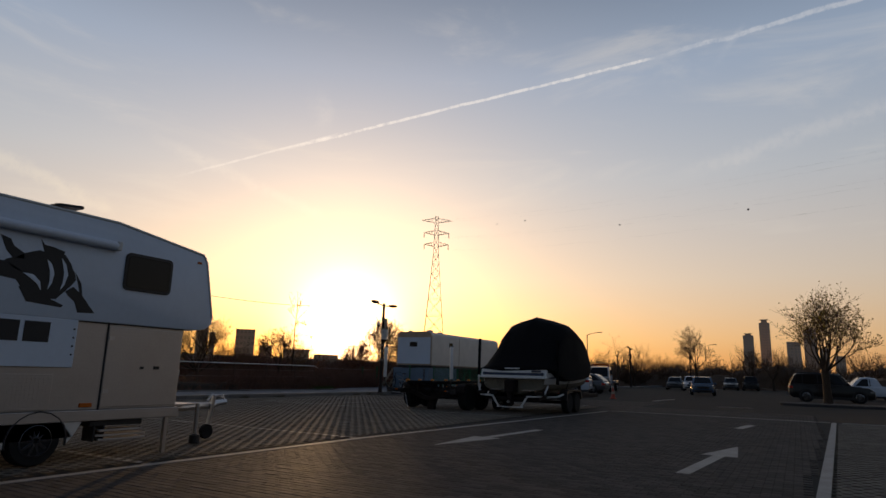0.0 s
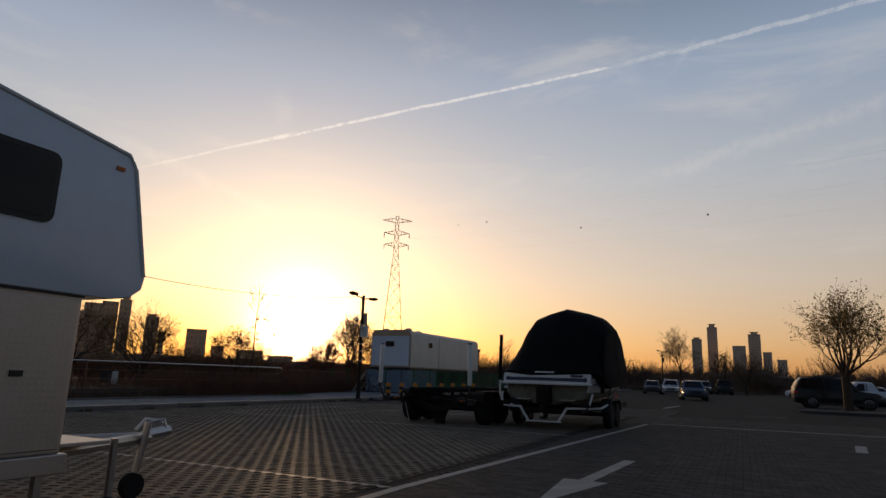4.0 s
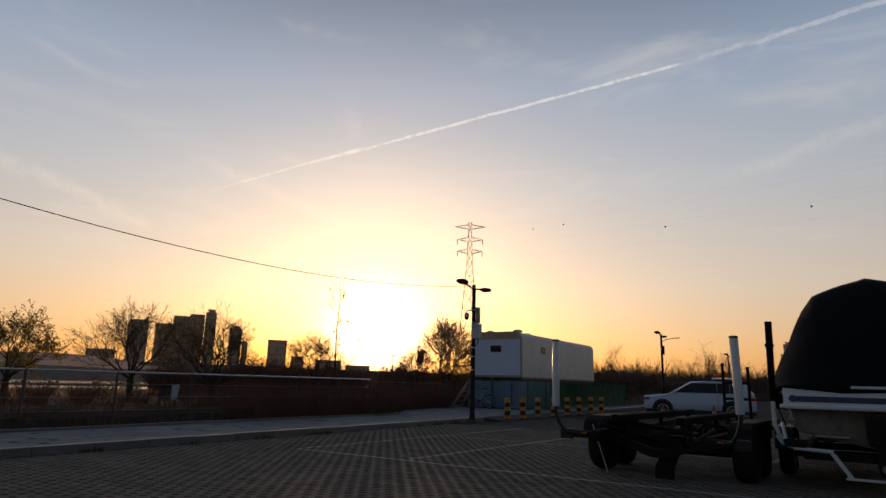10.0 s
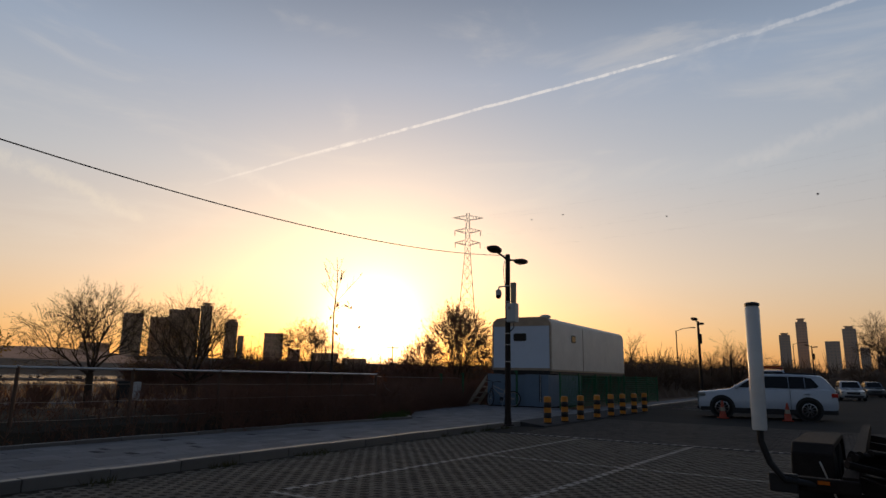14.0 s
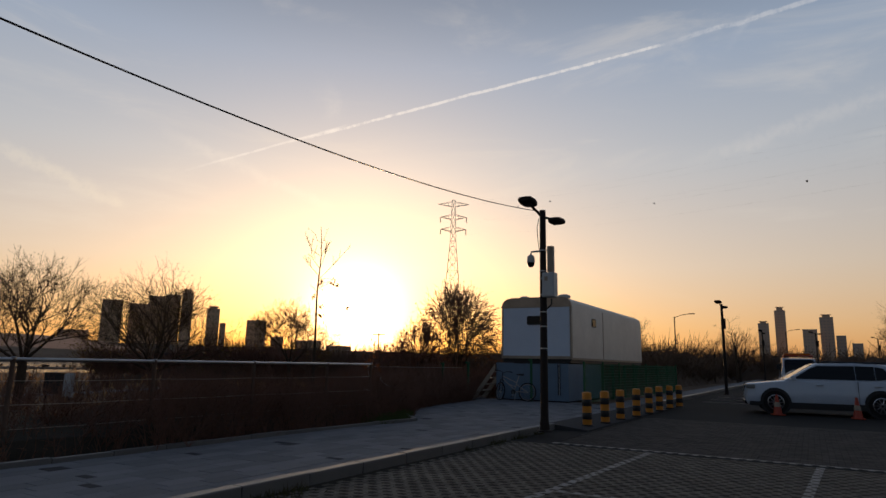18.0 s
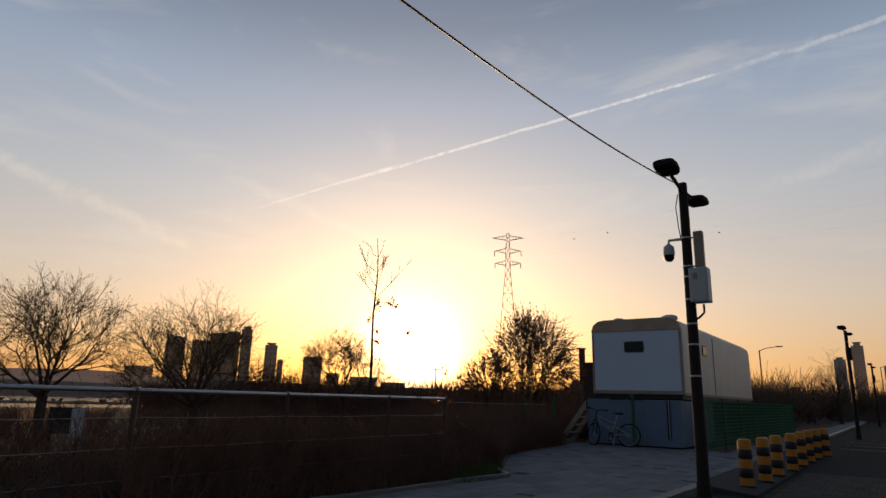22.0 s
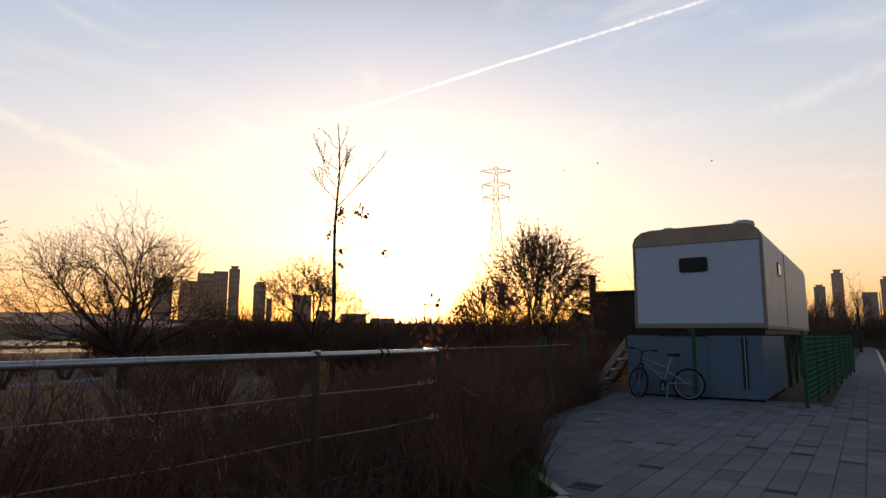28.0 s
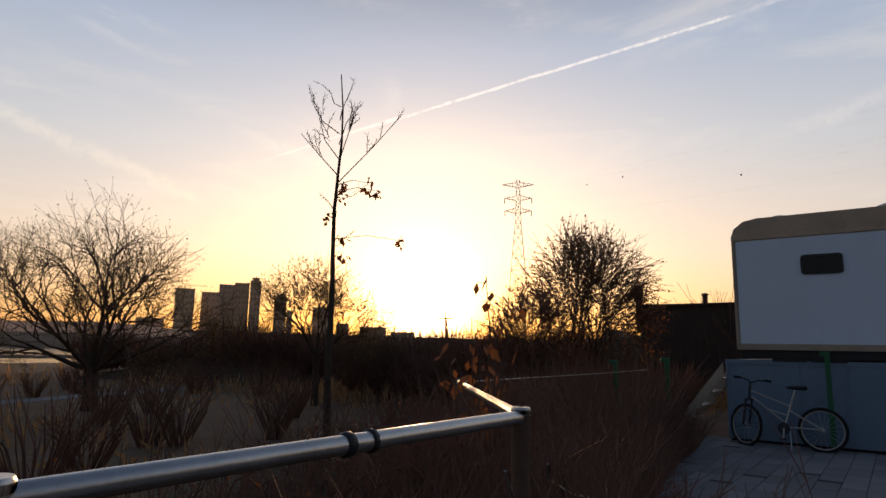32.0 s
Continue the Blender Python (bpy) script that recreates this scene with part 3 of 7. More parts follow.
ramp = tagged(obj("kerb_ramp", prism([(KERB_X - 0.16, -0.2), (KERB_X - 0.16, WALK_Z), (KERB_X + 0.75, 0.02), (KERB_X + 0.75, -0.2)], 29.0, 40.0, "y"), M_PAVER_DARK), "lowered kerb sloping to the parking lot", "kerb", kind="structure")

# ---- bollards ----


def bollard(at, rz, label):
    b = thing("bollard", at, rz, label, "bollard", "row of bollards at the lowered kerb")
    part("post", lathe([(0.108, 0), (0.108, 0.70), (0.10, 0.735), (0.07, 0.752), (0.0, 0.756)], 20), M_YELLOW, b, "yellow steel tube", True)
    for z in (0.13, 0.43):
        part("band", lathe([(0.1082, z), (0.111, z + 0.004), (0.111, z + 0.150), (0.1082, z + 0.154)], 20), M_BLACK, b, "black painted band", True)
    part("base_plate", lathe([(0.14, -0.02), (0.14, 0.01), (0.1, 0.014)], 20), M_BLACK, b)
    return b


b0 = bollard((-17.94, 29.85, 0.06), 0, "yellow and black striped steel bollard on the kerb ramp")
for i, (x, y) in enumerate(((-17.83, 30.95), (-17.81, 32.3), (-17.72, 33.7), (-17.69, 35.2), (-17.68, 36.65), (-17.62, 38.05), (-17.52, 39.3))):
    copy_thing(b0, pose(x, y, 0.055, random.uniform(-1, 1), random.uniform(-1, 1), 17 * (i + 1)))

# ---- lamp posts ----


def lamp_head(parent, side, z, length, tilt):
    """One arm with its flat oval lantern."""
    d = 1 if side > 0 else -1
    part("arm", tube(bmesh.new(), [(0, 0, z), (0.22 * d, 0, z + 0.06 + tilt * 0.1), (length * d, 0, z + 0.1 + tilt * 0.4)], 0.028), M_POLE, parent, smooth=True)
    rings = []
    for s, w, h in ((0.0, 0.06, 0.03), (0.04, 0.12, 0.05), (0.1, 0.15, 0.06), (0.26, 0.165, 0.065), (0.40, 0.15, 0.055), (0.44, 0.12, 0.04)):
        rings.append([((length + s - 0.1) * d, w * math.copysign(abs(math.cos(a)) ** 0.5, math.cos(a)), z + 0.1 + tilt * (length + s) + h * math.copysign(abs(math.sin(a)) ** 0.5, math.sin(a))) for a in [2 * math.pi * (k + 0.5) / 20 for k in range(20)]])
    head = part("lantern", loft(rings), M_POLE, parent, smooth=True)
    part("lens", bx(min((length + 0.03) * d, (length + 0.24) * d), -0.1, z + 0.1 + tilt * (length + 0.1) - 0.07, max((length + 0.03) * d, (length + 0.24) * d), 0.1, z + 0.1 + tilt * (length + 0.1) - 0.05, 0.006), M_POLE, head)


def lamp_post(at, rz, height, label, group=""):
    p = thing("street_lamp", at, rz, label, "street lamp", group)
    part("pole", lathe([(0.085, 0), (0.08, 0.6), (0.066, height - 0.05), (0.06, height)], 14), M_POLE, p, smooth=True)
    part("base_flange", lathe([(0.17, 0), (0.17, 0.02), (0.1, 0.03), (0.095, 0.2)], 14), M_POLE, p, smooth=True)
    return p


main = lamp_post((-18.06, 27.45, WALK_Z - 0.02), 89, 4.58, "dark brown lamp post with camera and cabinet strapped on")
lamp_head(main, -1, 4.40, 0.64, 0.10)
lamp_head(main, 1, 4.40, 0.68, 0.02)



def wpart(name, bm, mat, parent, label="", smooth=False):
    """A part modelled in world places, hung under its thing."""
    top = parent
    while top.parent:
        top = top.parent
    return part(name, moved(bm, top.matrix_basis.inverted()), mat, parent, label, smooth)


# ---- lamp post fittings ----
MX, MY = -18.06, 27.45
arm = wpart("camera_arm", tube(bmesh.new(), [(MX, MY, 3.78), (MX - 0.1, MY - 0.02, 3.79), (MX - 0.24, MY - 0.06, 3.78), (MX - 0.25, MY - 0.06, 3.70)], 0.022), M_GREYBOX, main, "light grey bracket", True)
dome = wpart("dome_camera", moved(lathe([(0.03, 0.14), (0.075, 0.10), (0.085, 0.0), (0.08, -0.03)]), pose(MX - 0.25, MY - 0.06, 3.58)), M_GREYBOX, main, "light grey camera housing", True)
wpart("dome_glass", moved(lathe([(0.078, -0.03), (0.07, -0.09), (0.04, -0.125), (0.0, -0.135)]), pose(MX - 0.25, MY - 0.06, 3.58)), M_GLASS, dome, "dark glass dome", True)
ant = wpart("antenna_panel", bx(MX + 0.11, MY - 0.06, 3.33, MX + 0.24, MY + 0.05, 3.88, 0.012), M_TAN, main, "tall dull brown antenna panel")
for z in (3.8, 3.36):
    wpart("antenna_bracket", rods([((MX, MY, z), (MX + 0.16, MY, z))], 0.012), M_STEEL, ant)
cab = wpart("control_cabinet", bx(MX + 0.03, MY - 0.15, 2.80, MX + 0.29, MY + 0.08, 3.31, 0.012), M_GREYBOX, main, "light grey cabinet strapped to the pole")
wpart("cabinet_door", bx(MX + 0.05, MY - 0.162, 2.83, MX + 0.27, MY - 0.148, 3.28, 0.004), M_GREYBOX, cab)
wpart("nameplate", bx(MX + 0.09, MY - 0.167, 3.13, MX + 0.16, MY - 0.16, 3.22), M_TAN, cab)
wpart("conduit", tube(bmesh.new(), [(MX + 0.18, MY, 2.78), (MX + 0.18, MY, 2.66), (MX + 0.12, MY, 2.6), (MX + 0.06, MY, 2.56)], 0.016), M_BLACK, main, smooth=True)
wpart("feed_cable", tube(bmesh.new(), [(MX - 0.07, MY - 0.04, 4.5), (MX - 0.11, MY - 0.05, 4.3), (MX - 0.09, MY - 0.05, 4.0), (MX - 0.07, MY - 0.03, 3.8)], 0.008), M_BLACK, main)
for z in (3.8, 3.36, 3.2, 2.86, 2.5, 2.2, 1.75):
    wpart("strap", moved(lathe([(0.077, -0.012), (0.08, -0.008), (0.08, 0.008), (0.077, 0.012)], 14), pose(MX, MY, z)), M_STEEL, main, "steel strap")

# overhead cable, from the lamp post back along the kerb to the next one
lamp_b = lamp_post((-18.15, 6.15, WALK_Z - 0.02), 89, 4.55, "dark brown lamp post beside the pavement", "street lamps along the pavement")
lamp_head(lamp_b, -1, 4.42, 0.42, 0.25)
lamp_head(lamp_b, 1, 4.3, 0.36, 0.05)
span = []
for i in range(41):
    y = MY - 0.02 - (MY - 6.2) * i / 40
    span.append((MX - 0.04, y, 3.74 + 0.0081 * (y - 16.8) ** 2))
tagged(obj("overhead_cable", tube(bmesh.new(), span, 0.009, 6), M_BLACK), "thin black overhead cable tied to the lamp post", "cable")
for at, rz, h, lab in (((-17.2, 51.0, 0.1), 80, 4.7, "dark lamp post beside the pavement"), ((-16.9, 78, 0.1), 80, 4.7, "dark lamp post farther along the pavement"), ((-12.6, 96, 0.0), 30, 5.6, "far dark lamp post in the parking lot"), ((-5.2, 118, 0.0), 10, 6, "far dark lamp post in the parking lot")):
    lp = lamp_post(at, rz, h, lab, "street lamps along the pavement")
    lamp_head(lp, -1, h - 0.12, 0.4, 0.15)
    lamp_head(lp, 1, h - 0.22, 0.3, 0.0)
    part("box", bx(0.06, -0.1, h * 0.72, 0.24, 0.1, h * 0.84, 0.01), M_POLE, lp)
for x, y, h in ((-27.6, 96.4, 7.9), (-17, 152, 9.0)):
    lp = lamp_post((x, y, -0.2), 0, h, "tall thin single-arm road lamp behind the bushes", "far road lamps")
    part("arm", tube(bmesh.new(), [(0, 0, h - 0.1), (0.8, 0, h + 0.2), (1.8, 0, h + 0.35)], 0.04), M_POLE, lp, smooth=True)
    part("lantern", bx(1.7, -0.12, h + 0.28, 2.4, 0.12, h + 0.4, 0.04), M_POLE, lp)

# ---- container hut ----
hut = thing("container_hut", (-22.07, 36.9, 0), 0, "white box-body container set on a grey blue metal base", "container")
X0, X1, Y0, Y1 = -23.44, -20.70, 36.9, 47.7
prof = [(X0, 1.66), (X1, 1.66), (X1, 3.56), (X1 - 0.05, 3.74), (X1 - 0.2, 3.86), (X1 - 0.42, 3.9), (X0 + 0.42, 3.9), (X0 + 0.2, 3.86), (X0 + 0.05, 3.74), (X0, 3.56)]
body = wpart("body", prism(prof, Y0 + 0.02, Y1, "y"), M_CREAM, hut, "weathered cream side panels", True)
wpart("front_panel", bx(X0 + 0.06, Y0 - 0.004, 1.74, X1 - 0.05, Y0 + 0.018, 3.52, 0.006), M_WHITE, body, "flat white end panel")
cap = [(X0 - 0.012, 3.54), (X1 + 0.012, 3.54), (X1 + 0.01, 3.6), (X1 - 0.045, 3.75), (X1 - 0.2, 3.872), (X1 - 0.42, 3.912), (X0 + 0.42, 3.912), (X0 + 0.2, 3.872), (X0 + 0.045, 3.75), (X0 - 0.01, 3.6)]
wpart("end_cap", prism(cap, Y0 - 0.012, Y0 + 0.12, "y"), M_CAP, body, "weathered brown rounded end trim", True)
for x in (X0 - 0.008, X1 - 0.045):
    wpart("corner_trim", bx(x, Y0 - 0.01, 1.66, x + 0.053, Y0 + 0.05, 3.54, 0.008), M_TAN, body)
wpart("bottom_trim", bx(X0, Y0 - 0.014, 1.64, X1, Y0 + 0.03, 1.745, 0.008), M_TAN, body, "stained lower edge trim")
wpart("side_trim", bx(X1, Y0 + 0.05, 1.62, X1 + 0.014, Y1, 1.70, 0.004), M_TAN, body)
wpart("side_seam", bx(X1 - 0.01, Y0 + 4.0, 1.7, X1 + 0.016, Y0 + 4.06, 3.62, 0.004), M_TAN, body)
wpart("side_seam", bx(X1 - 0.01, Y0 + 0.09, 1.7, X1 + 0.012, Y0 + 0.13, 3.6, 0.004), M_TAN, body)
fw = wpart("end_window", moved(prism(round_rect(0.60, 0.33, 0.06), Y0 - 0.03, Y0 + 0.01, "y"), pose(-22.10, 0, 3.05)), M_BLACK, body, "black framed rounded window")
wpart("pane", moved(prism(round_rect(0.53, 0.26, 0.045), Y0 - 0.034, Y0, "y"), pose(-22.10, 0, 3.05)), M_GLASS, fw)
sw = wpart("side_window", moved(prism(round_rect(0.50, 0.34, 0.05), X1 - 0.01, X1 + 0.025, "x"), pose(0, Y0 + 2.75, 3.1)), M_BLACK, body, "small black framed side window")
wpart("pane", moved(prism(round_rect(0.42, 0.26, 0.04), X1, X1 + 0.029, "x"), pose(0, Y0 + 2.75, 3.1)), M_GLASS, sw)
for x, y, r in ((-22.75, 37.5, 0.2), (-21.1, 37.35, 0.24), (-21.6, 39.6, 0.22)):
    wpart("roof_vent", moved(lathe([(r, 0), (r, 0.05), (r * 0.9, 0.10), (r * 0.5, 0.135), (0, 0.14)]), pose(x, y, 3.895)), M_CREAM, hut, "low domed roof vent", True)
wpart("chassis", bx(X0 + 0.05, Y0 + 0.05, 1.50, X1 - 0.05, Y1, 1.655, 0.01), M_BLACK, hut, "dark chassis frame")
base = wpart("base_cabin", bx(X0 - 0.2, Y0 - 0.06, 0.16, -20.80, Y0 + 3.9, 1.47, 0.012), M_BASE, hut, "grey blue sheet metal base cabin")
wpart("plinth", bx(X0 - 0.16, Y0 - 0.03, 0.10, -20.84, Y0 + 3.85, 0.17), M_RUST, base)
for x in (-23.62, -22.55, -21.9):
    wpart("panel_joint", bx(x, Y0 - 0.072, 0.2, x + 0.03, Y0 - 0.055, 1.45), M_BASE, base)
for x, w, mt in ((-21.20, 0.05, M_BLACK), (-21.15, 0.018, M_GREYBOX), (-21.132, 0.03, M_BLACK)):
    wpart("upright_strip", bx(x, Y0 - 0.085, 0.36, x + w, Y0 - 0.058, 1.45, 0.003), mt, base)
wpart("top_rail", bx(X0 - 0.2, Y0 - 0.075, 1.40, -20.79, Y0 - 0.055, 1.475), M_BASE, base)
# black blocks stand in for the shaded gaps below the chassis
for x in (-22.9, -22.35):
    wpart("dark_gap", bx(x, Y0 - 0.085, 1.455, x + 0.5, Y0 + 0.1, 1.5), M_BLACK, base)
for x in (X0 + 0.3, X1 - 0.25):
    for y in (41.2, 43.2, 45.2, 47.4):
        wpart("leg", bx(x - 0.05, y - 0.05, 0.0, x + 0.05, y + 0.05, 1.5), M_GREENPAINT, hut, "green painted steel leg")
for y in (41.5, 44, 46.5):
    wpart("brace", rods([((X1 - 0.25, y, 0.2), (X1 - 0.25, y + 1.4, 1.45))], 0.025), M_GREENPAINT, hut)
# ramp or step frame at the side of the base
st = thing("steps", (-24.3, 37.0, 0), 0, "pale wooden stair stringers leaning on the base cabin", "stairs")
for y in (36.75, 37.6):
    wpart("stringer", prism([(-24.75, 0.0), (-24.55, 0.0), (-23.66, 1.2), (-23.66, 1.42)], y, y + 0.05, "y"), M_TAN, st)
for i in range(5):
    wpart("tread", bx(-24.62 + 0.19 * i, 36.8, 0.16 + 0.24 * i, -24.40 + 0.19 * i, 37.6, 0.19 + 0.24 * i), M_TAN, st)

# brown shed with a flue behind the hut
shed = thing("shed", (-28.4, 54, 0), 0, "dark brown boarded shed with a flue behind the container", "shed")
wpart("wall", bx(-30.2, 52.0, -0.4, -24.6, 57.5, 3.50), M_BROWNWALL, shed)
wpart("roof", prism([(51.85, 3.5), (57.6, 3.5), (57.6, 3.75), (51.85, 3.6)], -30.3, -24.5, "x"), M_BROWNWALL, shed)
wpart("flue", bx(-30.48, 52.2, 2.4, -30.22, 52.5, 4.40, 0.01), M_BROWNWALL, shed, "dark square flue")
wpart("flue_cap", bx(-30.54, 52.14, 4.40, -30.16, 52.56, 4.46), M_BROWNWALL, shed)
wpart("vent_pipe", rods([((-27.6, 52.4, 3.6), (-27.6, 52.4, 3.98))], 0.11), M_BROWNWALL, shed)
wpart("vent_cap", moved(lathe([(0.17, 0), (0.15, 0.05), (0.0, 0.1)], 12), pose(-27.6, 52.4, 3.97)), M_BROWNWALL, shed)
for i in range(22):
    wpart("board", bx(-30.15 + i * 0.25, 51.97, -0.3, -30.15 + i * 0.25 + 0.235, 52.0, 3.48), M_BROWNWALL, shed)

# green mesh fence along the pavement
gfence = thing("mesh_fence", (-20.0, 36.3, 0.1), 0, "green steel slat fence beside the container", "fence")
gy0, gy1 = 36.2, 50.2
for i in range(8):
    y = gy0 + (gy1 - gy0) * i / 7
    x = -20.02 + 0.5 * i / 7
    wpart("post", bx(x - 0.03, y - 0.03, 0.08, x + 0.03, y + 0.03, 1.56), M_GREENPAINT, gfence)
for i in range(7):
    ya, yb = gy0 + 2 * i, gy0 + 2 * i + 2
    xa, xb = -20.02 + 0.5 * i / 7, -20.02 + 0.5 * (i + 1) / 7
    gb = bmesh.new()
    for k in range(13):
        z = 0.2 + k * 0.105
        rod(gb, (xa, ya, z), (xb, yb, z), 0.009, seg=5)
    for k in range(1, 30):
        s = k / 30
        p = (xa + (xb - xa) * s, ya + 2 * s)
        rod(gb, (*p, 0.18), (*p, 1.5), 0.006, seg=4)
    wpart("mesh_panel", gb, M_GREENPAINT, gfence, "green welded wire panel")
gp = thing("fence_post", (-22.1, 36.55, 0.1), 0, "green steel post in front of the base cabin", "fence post", "green posts round the container")
part("post", bx(-0.035, -0.035, 0, 0.035, 0.035, 1.52, 0.006), M_GREENPAINT, gp)
part("arm", bx(-0.1, -0.03, 1.46, 0.04, 0.03, 1.53, 0.006), M_GREENPAINT, gp)
copy_thing(gp, pose(-24.35, 35.9, -0.05))
copy_thing(gp, pose(-24.9, 35.0, -0.1))

# ---- bicycle ----


def bicycle(at, rz, lean):
    b = thing("bicycle", at, 0, "silver mountain bike with black tyres leaning on the base cabin", "bicycle")
    b.matrix_basis = pose(*at, 0, 0, rz) @ pose(0, 0, 0, lean, 0, 0)
    turned = []
    for x in (-0.54, 0.54):
        # ring of the tyre
        r = bmesh.new()
        tube(r, [(x + 0.315 * math.cos(a), 0, 0.335 + 0.315 * math.sin(a)) for a in [2 * math.pi * k / 36 for k in range(37)]], 0.024, 8)
        w = part("wheel", r, M_TYRE, b, "black tyred wheel", True)
        r = bmesh.new()
        tube(r, [(x + 0.285 * math.cos(a), 0, 0.335 + 0.285 * math.sin(a)) for a in [2 * math.pi * k / 36 for k in range(37)]], 0.011, 6)
        part("rim", r, M_ALU, w, smooth=True)
        if x < 0:
            turned.append(w)
        r = bmesh.new()
        for k in range(18):
            a = 2 * math.pi * k / 18
            rod(r, (x, 0.02 * (-1) ** k, 0.335), (x + 0.28 * math.cos(a), 0, 0.335 + 0.28 * math.sin(a)), 0.0025, seg=4)
        rod(r, (x, -0.05, 0.335), (x, 0.05, 0.335), 0.022)
        part("spokes", r, M_STEEL, w)
    # the front wheel and the bar are turned towards the wall
    turn = Matrix.Translation((-0.48, 0, 0)) @ pose(0, 0, 0, 0, 0, -40) @ Matrix.Translation((0.48, 0, 0))
    for o in turned:
        o.data.transform(turn)
        for c in o.children:
            c.data.transform(turn)
    fr = part("frame", rods([((-0.42, 0, 0.78), (0.02, 0, 0.42)), ((-0.44, 0, 0.88), (0.12, 0, 0.66)), ((0.12, 0, 0.66), (0.02, 0, 0.32)), ((0.12, 0, 0.66), (0.2, 0, 0.92)), ((0.02, 0.0, 0.34), (0.54, 0.05, 0.335)), ((0.02, 0, 0.34), (0.54, -0.05, 0.335)), ((0.1, 0, 0.6), (0.54, 0.05, 0.335)), ((0.1, 0, 0.6), (0.54, -0.05, 0.335)), ((-0.2, 0, 0.6), (0.06, 0, 0.52))], 0.014), M_ALU, b, "silver tube frame", True)
    part("fork", rods([((-0.54, 0.06, 0.335), (-0.46, 0.06, 0.74)), ((-0.54, -0.06, 0.335), (-0.46, -0.06, 0.74)), ((-0.46, -0.07, 0.74), (-0.46, 0.07, 0.74)), ((-0.46, 0, 0.72), (-0.42, 0, 1.0))], 0.018), M_BLACK, b, smooth=True).data.transform(turn)
    hb = part("handlebar", tube(bmesh.new(), [(-0.36, -0.32, 1.06), (-0.38, -0.12, 1.05), (-0.4, 0, 1.0), (-0.38, 0.12, 1.05), (-0.36, 0.32, 1.06)], 0.013), M_BLACK, b, smooth=True)
    hb.data.transform(turn)
    for y in (-0.3, 0.3):
        part("grip", rods([((-0.365, y - 0.06, 1.06), (-0.36, y + 0.06, 1.06))], 0.019), M_TYRE, hb, smooth=True).data.transform(turn)
    part("saddle", loft([[(0.08 + s, w * math.cos(a), 0.955 + h * math.sin(a)) for a in [2 * math.pi * k / 10 for k in range(10)]] for s, w, h in ((0, 0.02, 0.015), (0.08, 0.03, 0.03), (0.18, 0.065, 0.035), (0.26, 0.08, 0.035), (0.29, 0.05, 0.02))]), M_BLACK, b, "black saddle", True)
    ck = part("crank", moved(lathe([(0.09, -0.004), (0.09, 0.004)], 24), pose(0.02, -0.05, 0.32, 90)), M_BLACK, b)
    part("pedal", bx(-0.04, -0.16, 0.14, 0.06, -0.08, 0.165, 0.006), M_BLACK, ck)
    part("crank_arm", rods([((0.02, -0.07, 0.32), (0.01, -0.08, 0.15))], 0.011), M_STEEL, ck)
    part("kickstand", rods([((0.1, 0, 0.34), (0.12, -0.16, 0.01))], 0.009), M_STEEL, b)


bicycle((-22.76, 36.40, WALK_Z - 0.012), 3, -8)

# ---- pipe fence of the planting bed ----
fence = thing("pipe_fence", (-22.28, 27.1, 0), 0, "galvanised pipe fence round the planting bed", "fence")
posts = [(-22.22, 27.1)] + [(-22.22, 25.575 - 2.03 * k) for k in range(20)]
for x, y in posts:
    p = wpart("post", moved(lathe([(0.031, 0), (0.031, 1.40), (0.034, 1.405), (0.034, 1.42), (0.0, 1.432)], 12), pose(x, y, -0.05)), M_POST, fence, "weathered steel fence post", True)
    wpart("cap", moved(lathe([(0.034, 0), (0.034, 0.02), (0.03, 0.026)], 12), pose(x, y, 1.352)), M_STEEL, p, smooth=True)
corner = (-24.4, 29.85)
wpart("post", moved(lathe([(0.036, 0), (0.036, 1.33), (0.0, 1.36)], 12), pose(*corner, -0.05)), M_POST, fence, "weathered steel fence post", True)
for (xa, ya), (xb, yb) in zip(posts, posts[1:]):
    wpart("rail", rods([((xa, ya, 1.345), (xb, yb, 1.345))], 0.0235, 14), M_STEEL, fence, "bright galvanised top rail", True)
    for z in (1.07, 0.765, 0.46, 0.2):
        wpart("wire", tube(bmesh.new(), [(xa, ya, z), (xa, (ya + yb) / 2, z - 0.012), (xb, yb, z)], 0.0045, 5), M_TAN, fence)
wpart("rail", rods([((*posts[0], 1.345), (*corner, 1.27))], 0.022, 10), M_STEEL, fence, "bright galvanised top rail", True)
for y, w in ((26.28, 0.014), (26.36, 0.008)):
    wpart("clamp", moved(lathe([(0.026, -w), (0.03, -w * 0.6), (0.03, w * 0.6), (0.026, w)], 12), pose(-22.22, y, 1.345, 90)), M_BLACK, fence, "black pipe clamp", True)
# loose wire ends twisted round the end post
kr = random.Random(44)
for z, a, n in ((1.07, 26.8, 2), (0.765, 26.95, 2)):
    knot = bmesh.new()
    for k in range(n):
        y = a + (27.06 - a) * k / n
        turns = [(-22.22 + 0.018 * math.cos(q * 1.3), y + 0.011 * q, z + 0.018 * math.sin(q * 1.3)) for q in range(7)]
        tube(knot, turns, 0.0035, 5)
        rod(knot, (-22.22, y, z - 0.012), (-22.22 + kr.uniform(-0.02, 0.02), y + 0.03, z + 0.03), 0.0028, seg=5)
    wpart("wire_knot", knot, M_STEEL, fence, "twisted bright wire end")
wpart("wire", tube(bmesh.new(), [(-22.22, 27.06, 1.08), (-22.2, 26.98, 1.16), (-22.18, 26.93, 1.2)], 0.004, 5), M_STEEL, fence)
wire_to = (-24.82, 36.3, 1.26)
wpart("wire", tube(bmesh.new(), [(*corner, 1.27), (-24.53, 31.9, 1.262), (-24.66, 34.0, 1.256), wire_to], 0.004, 5), M_STEEL, fence)
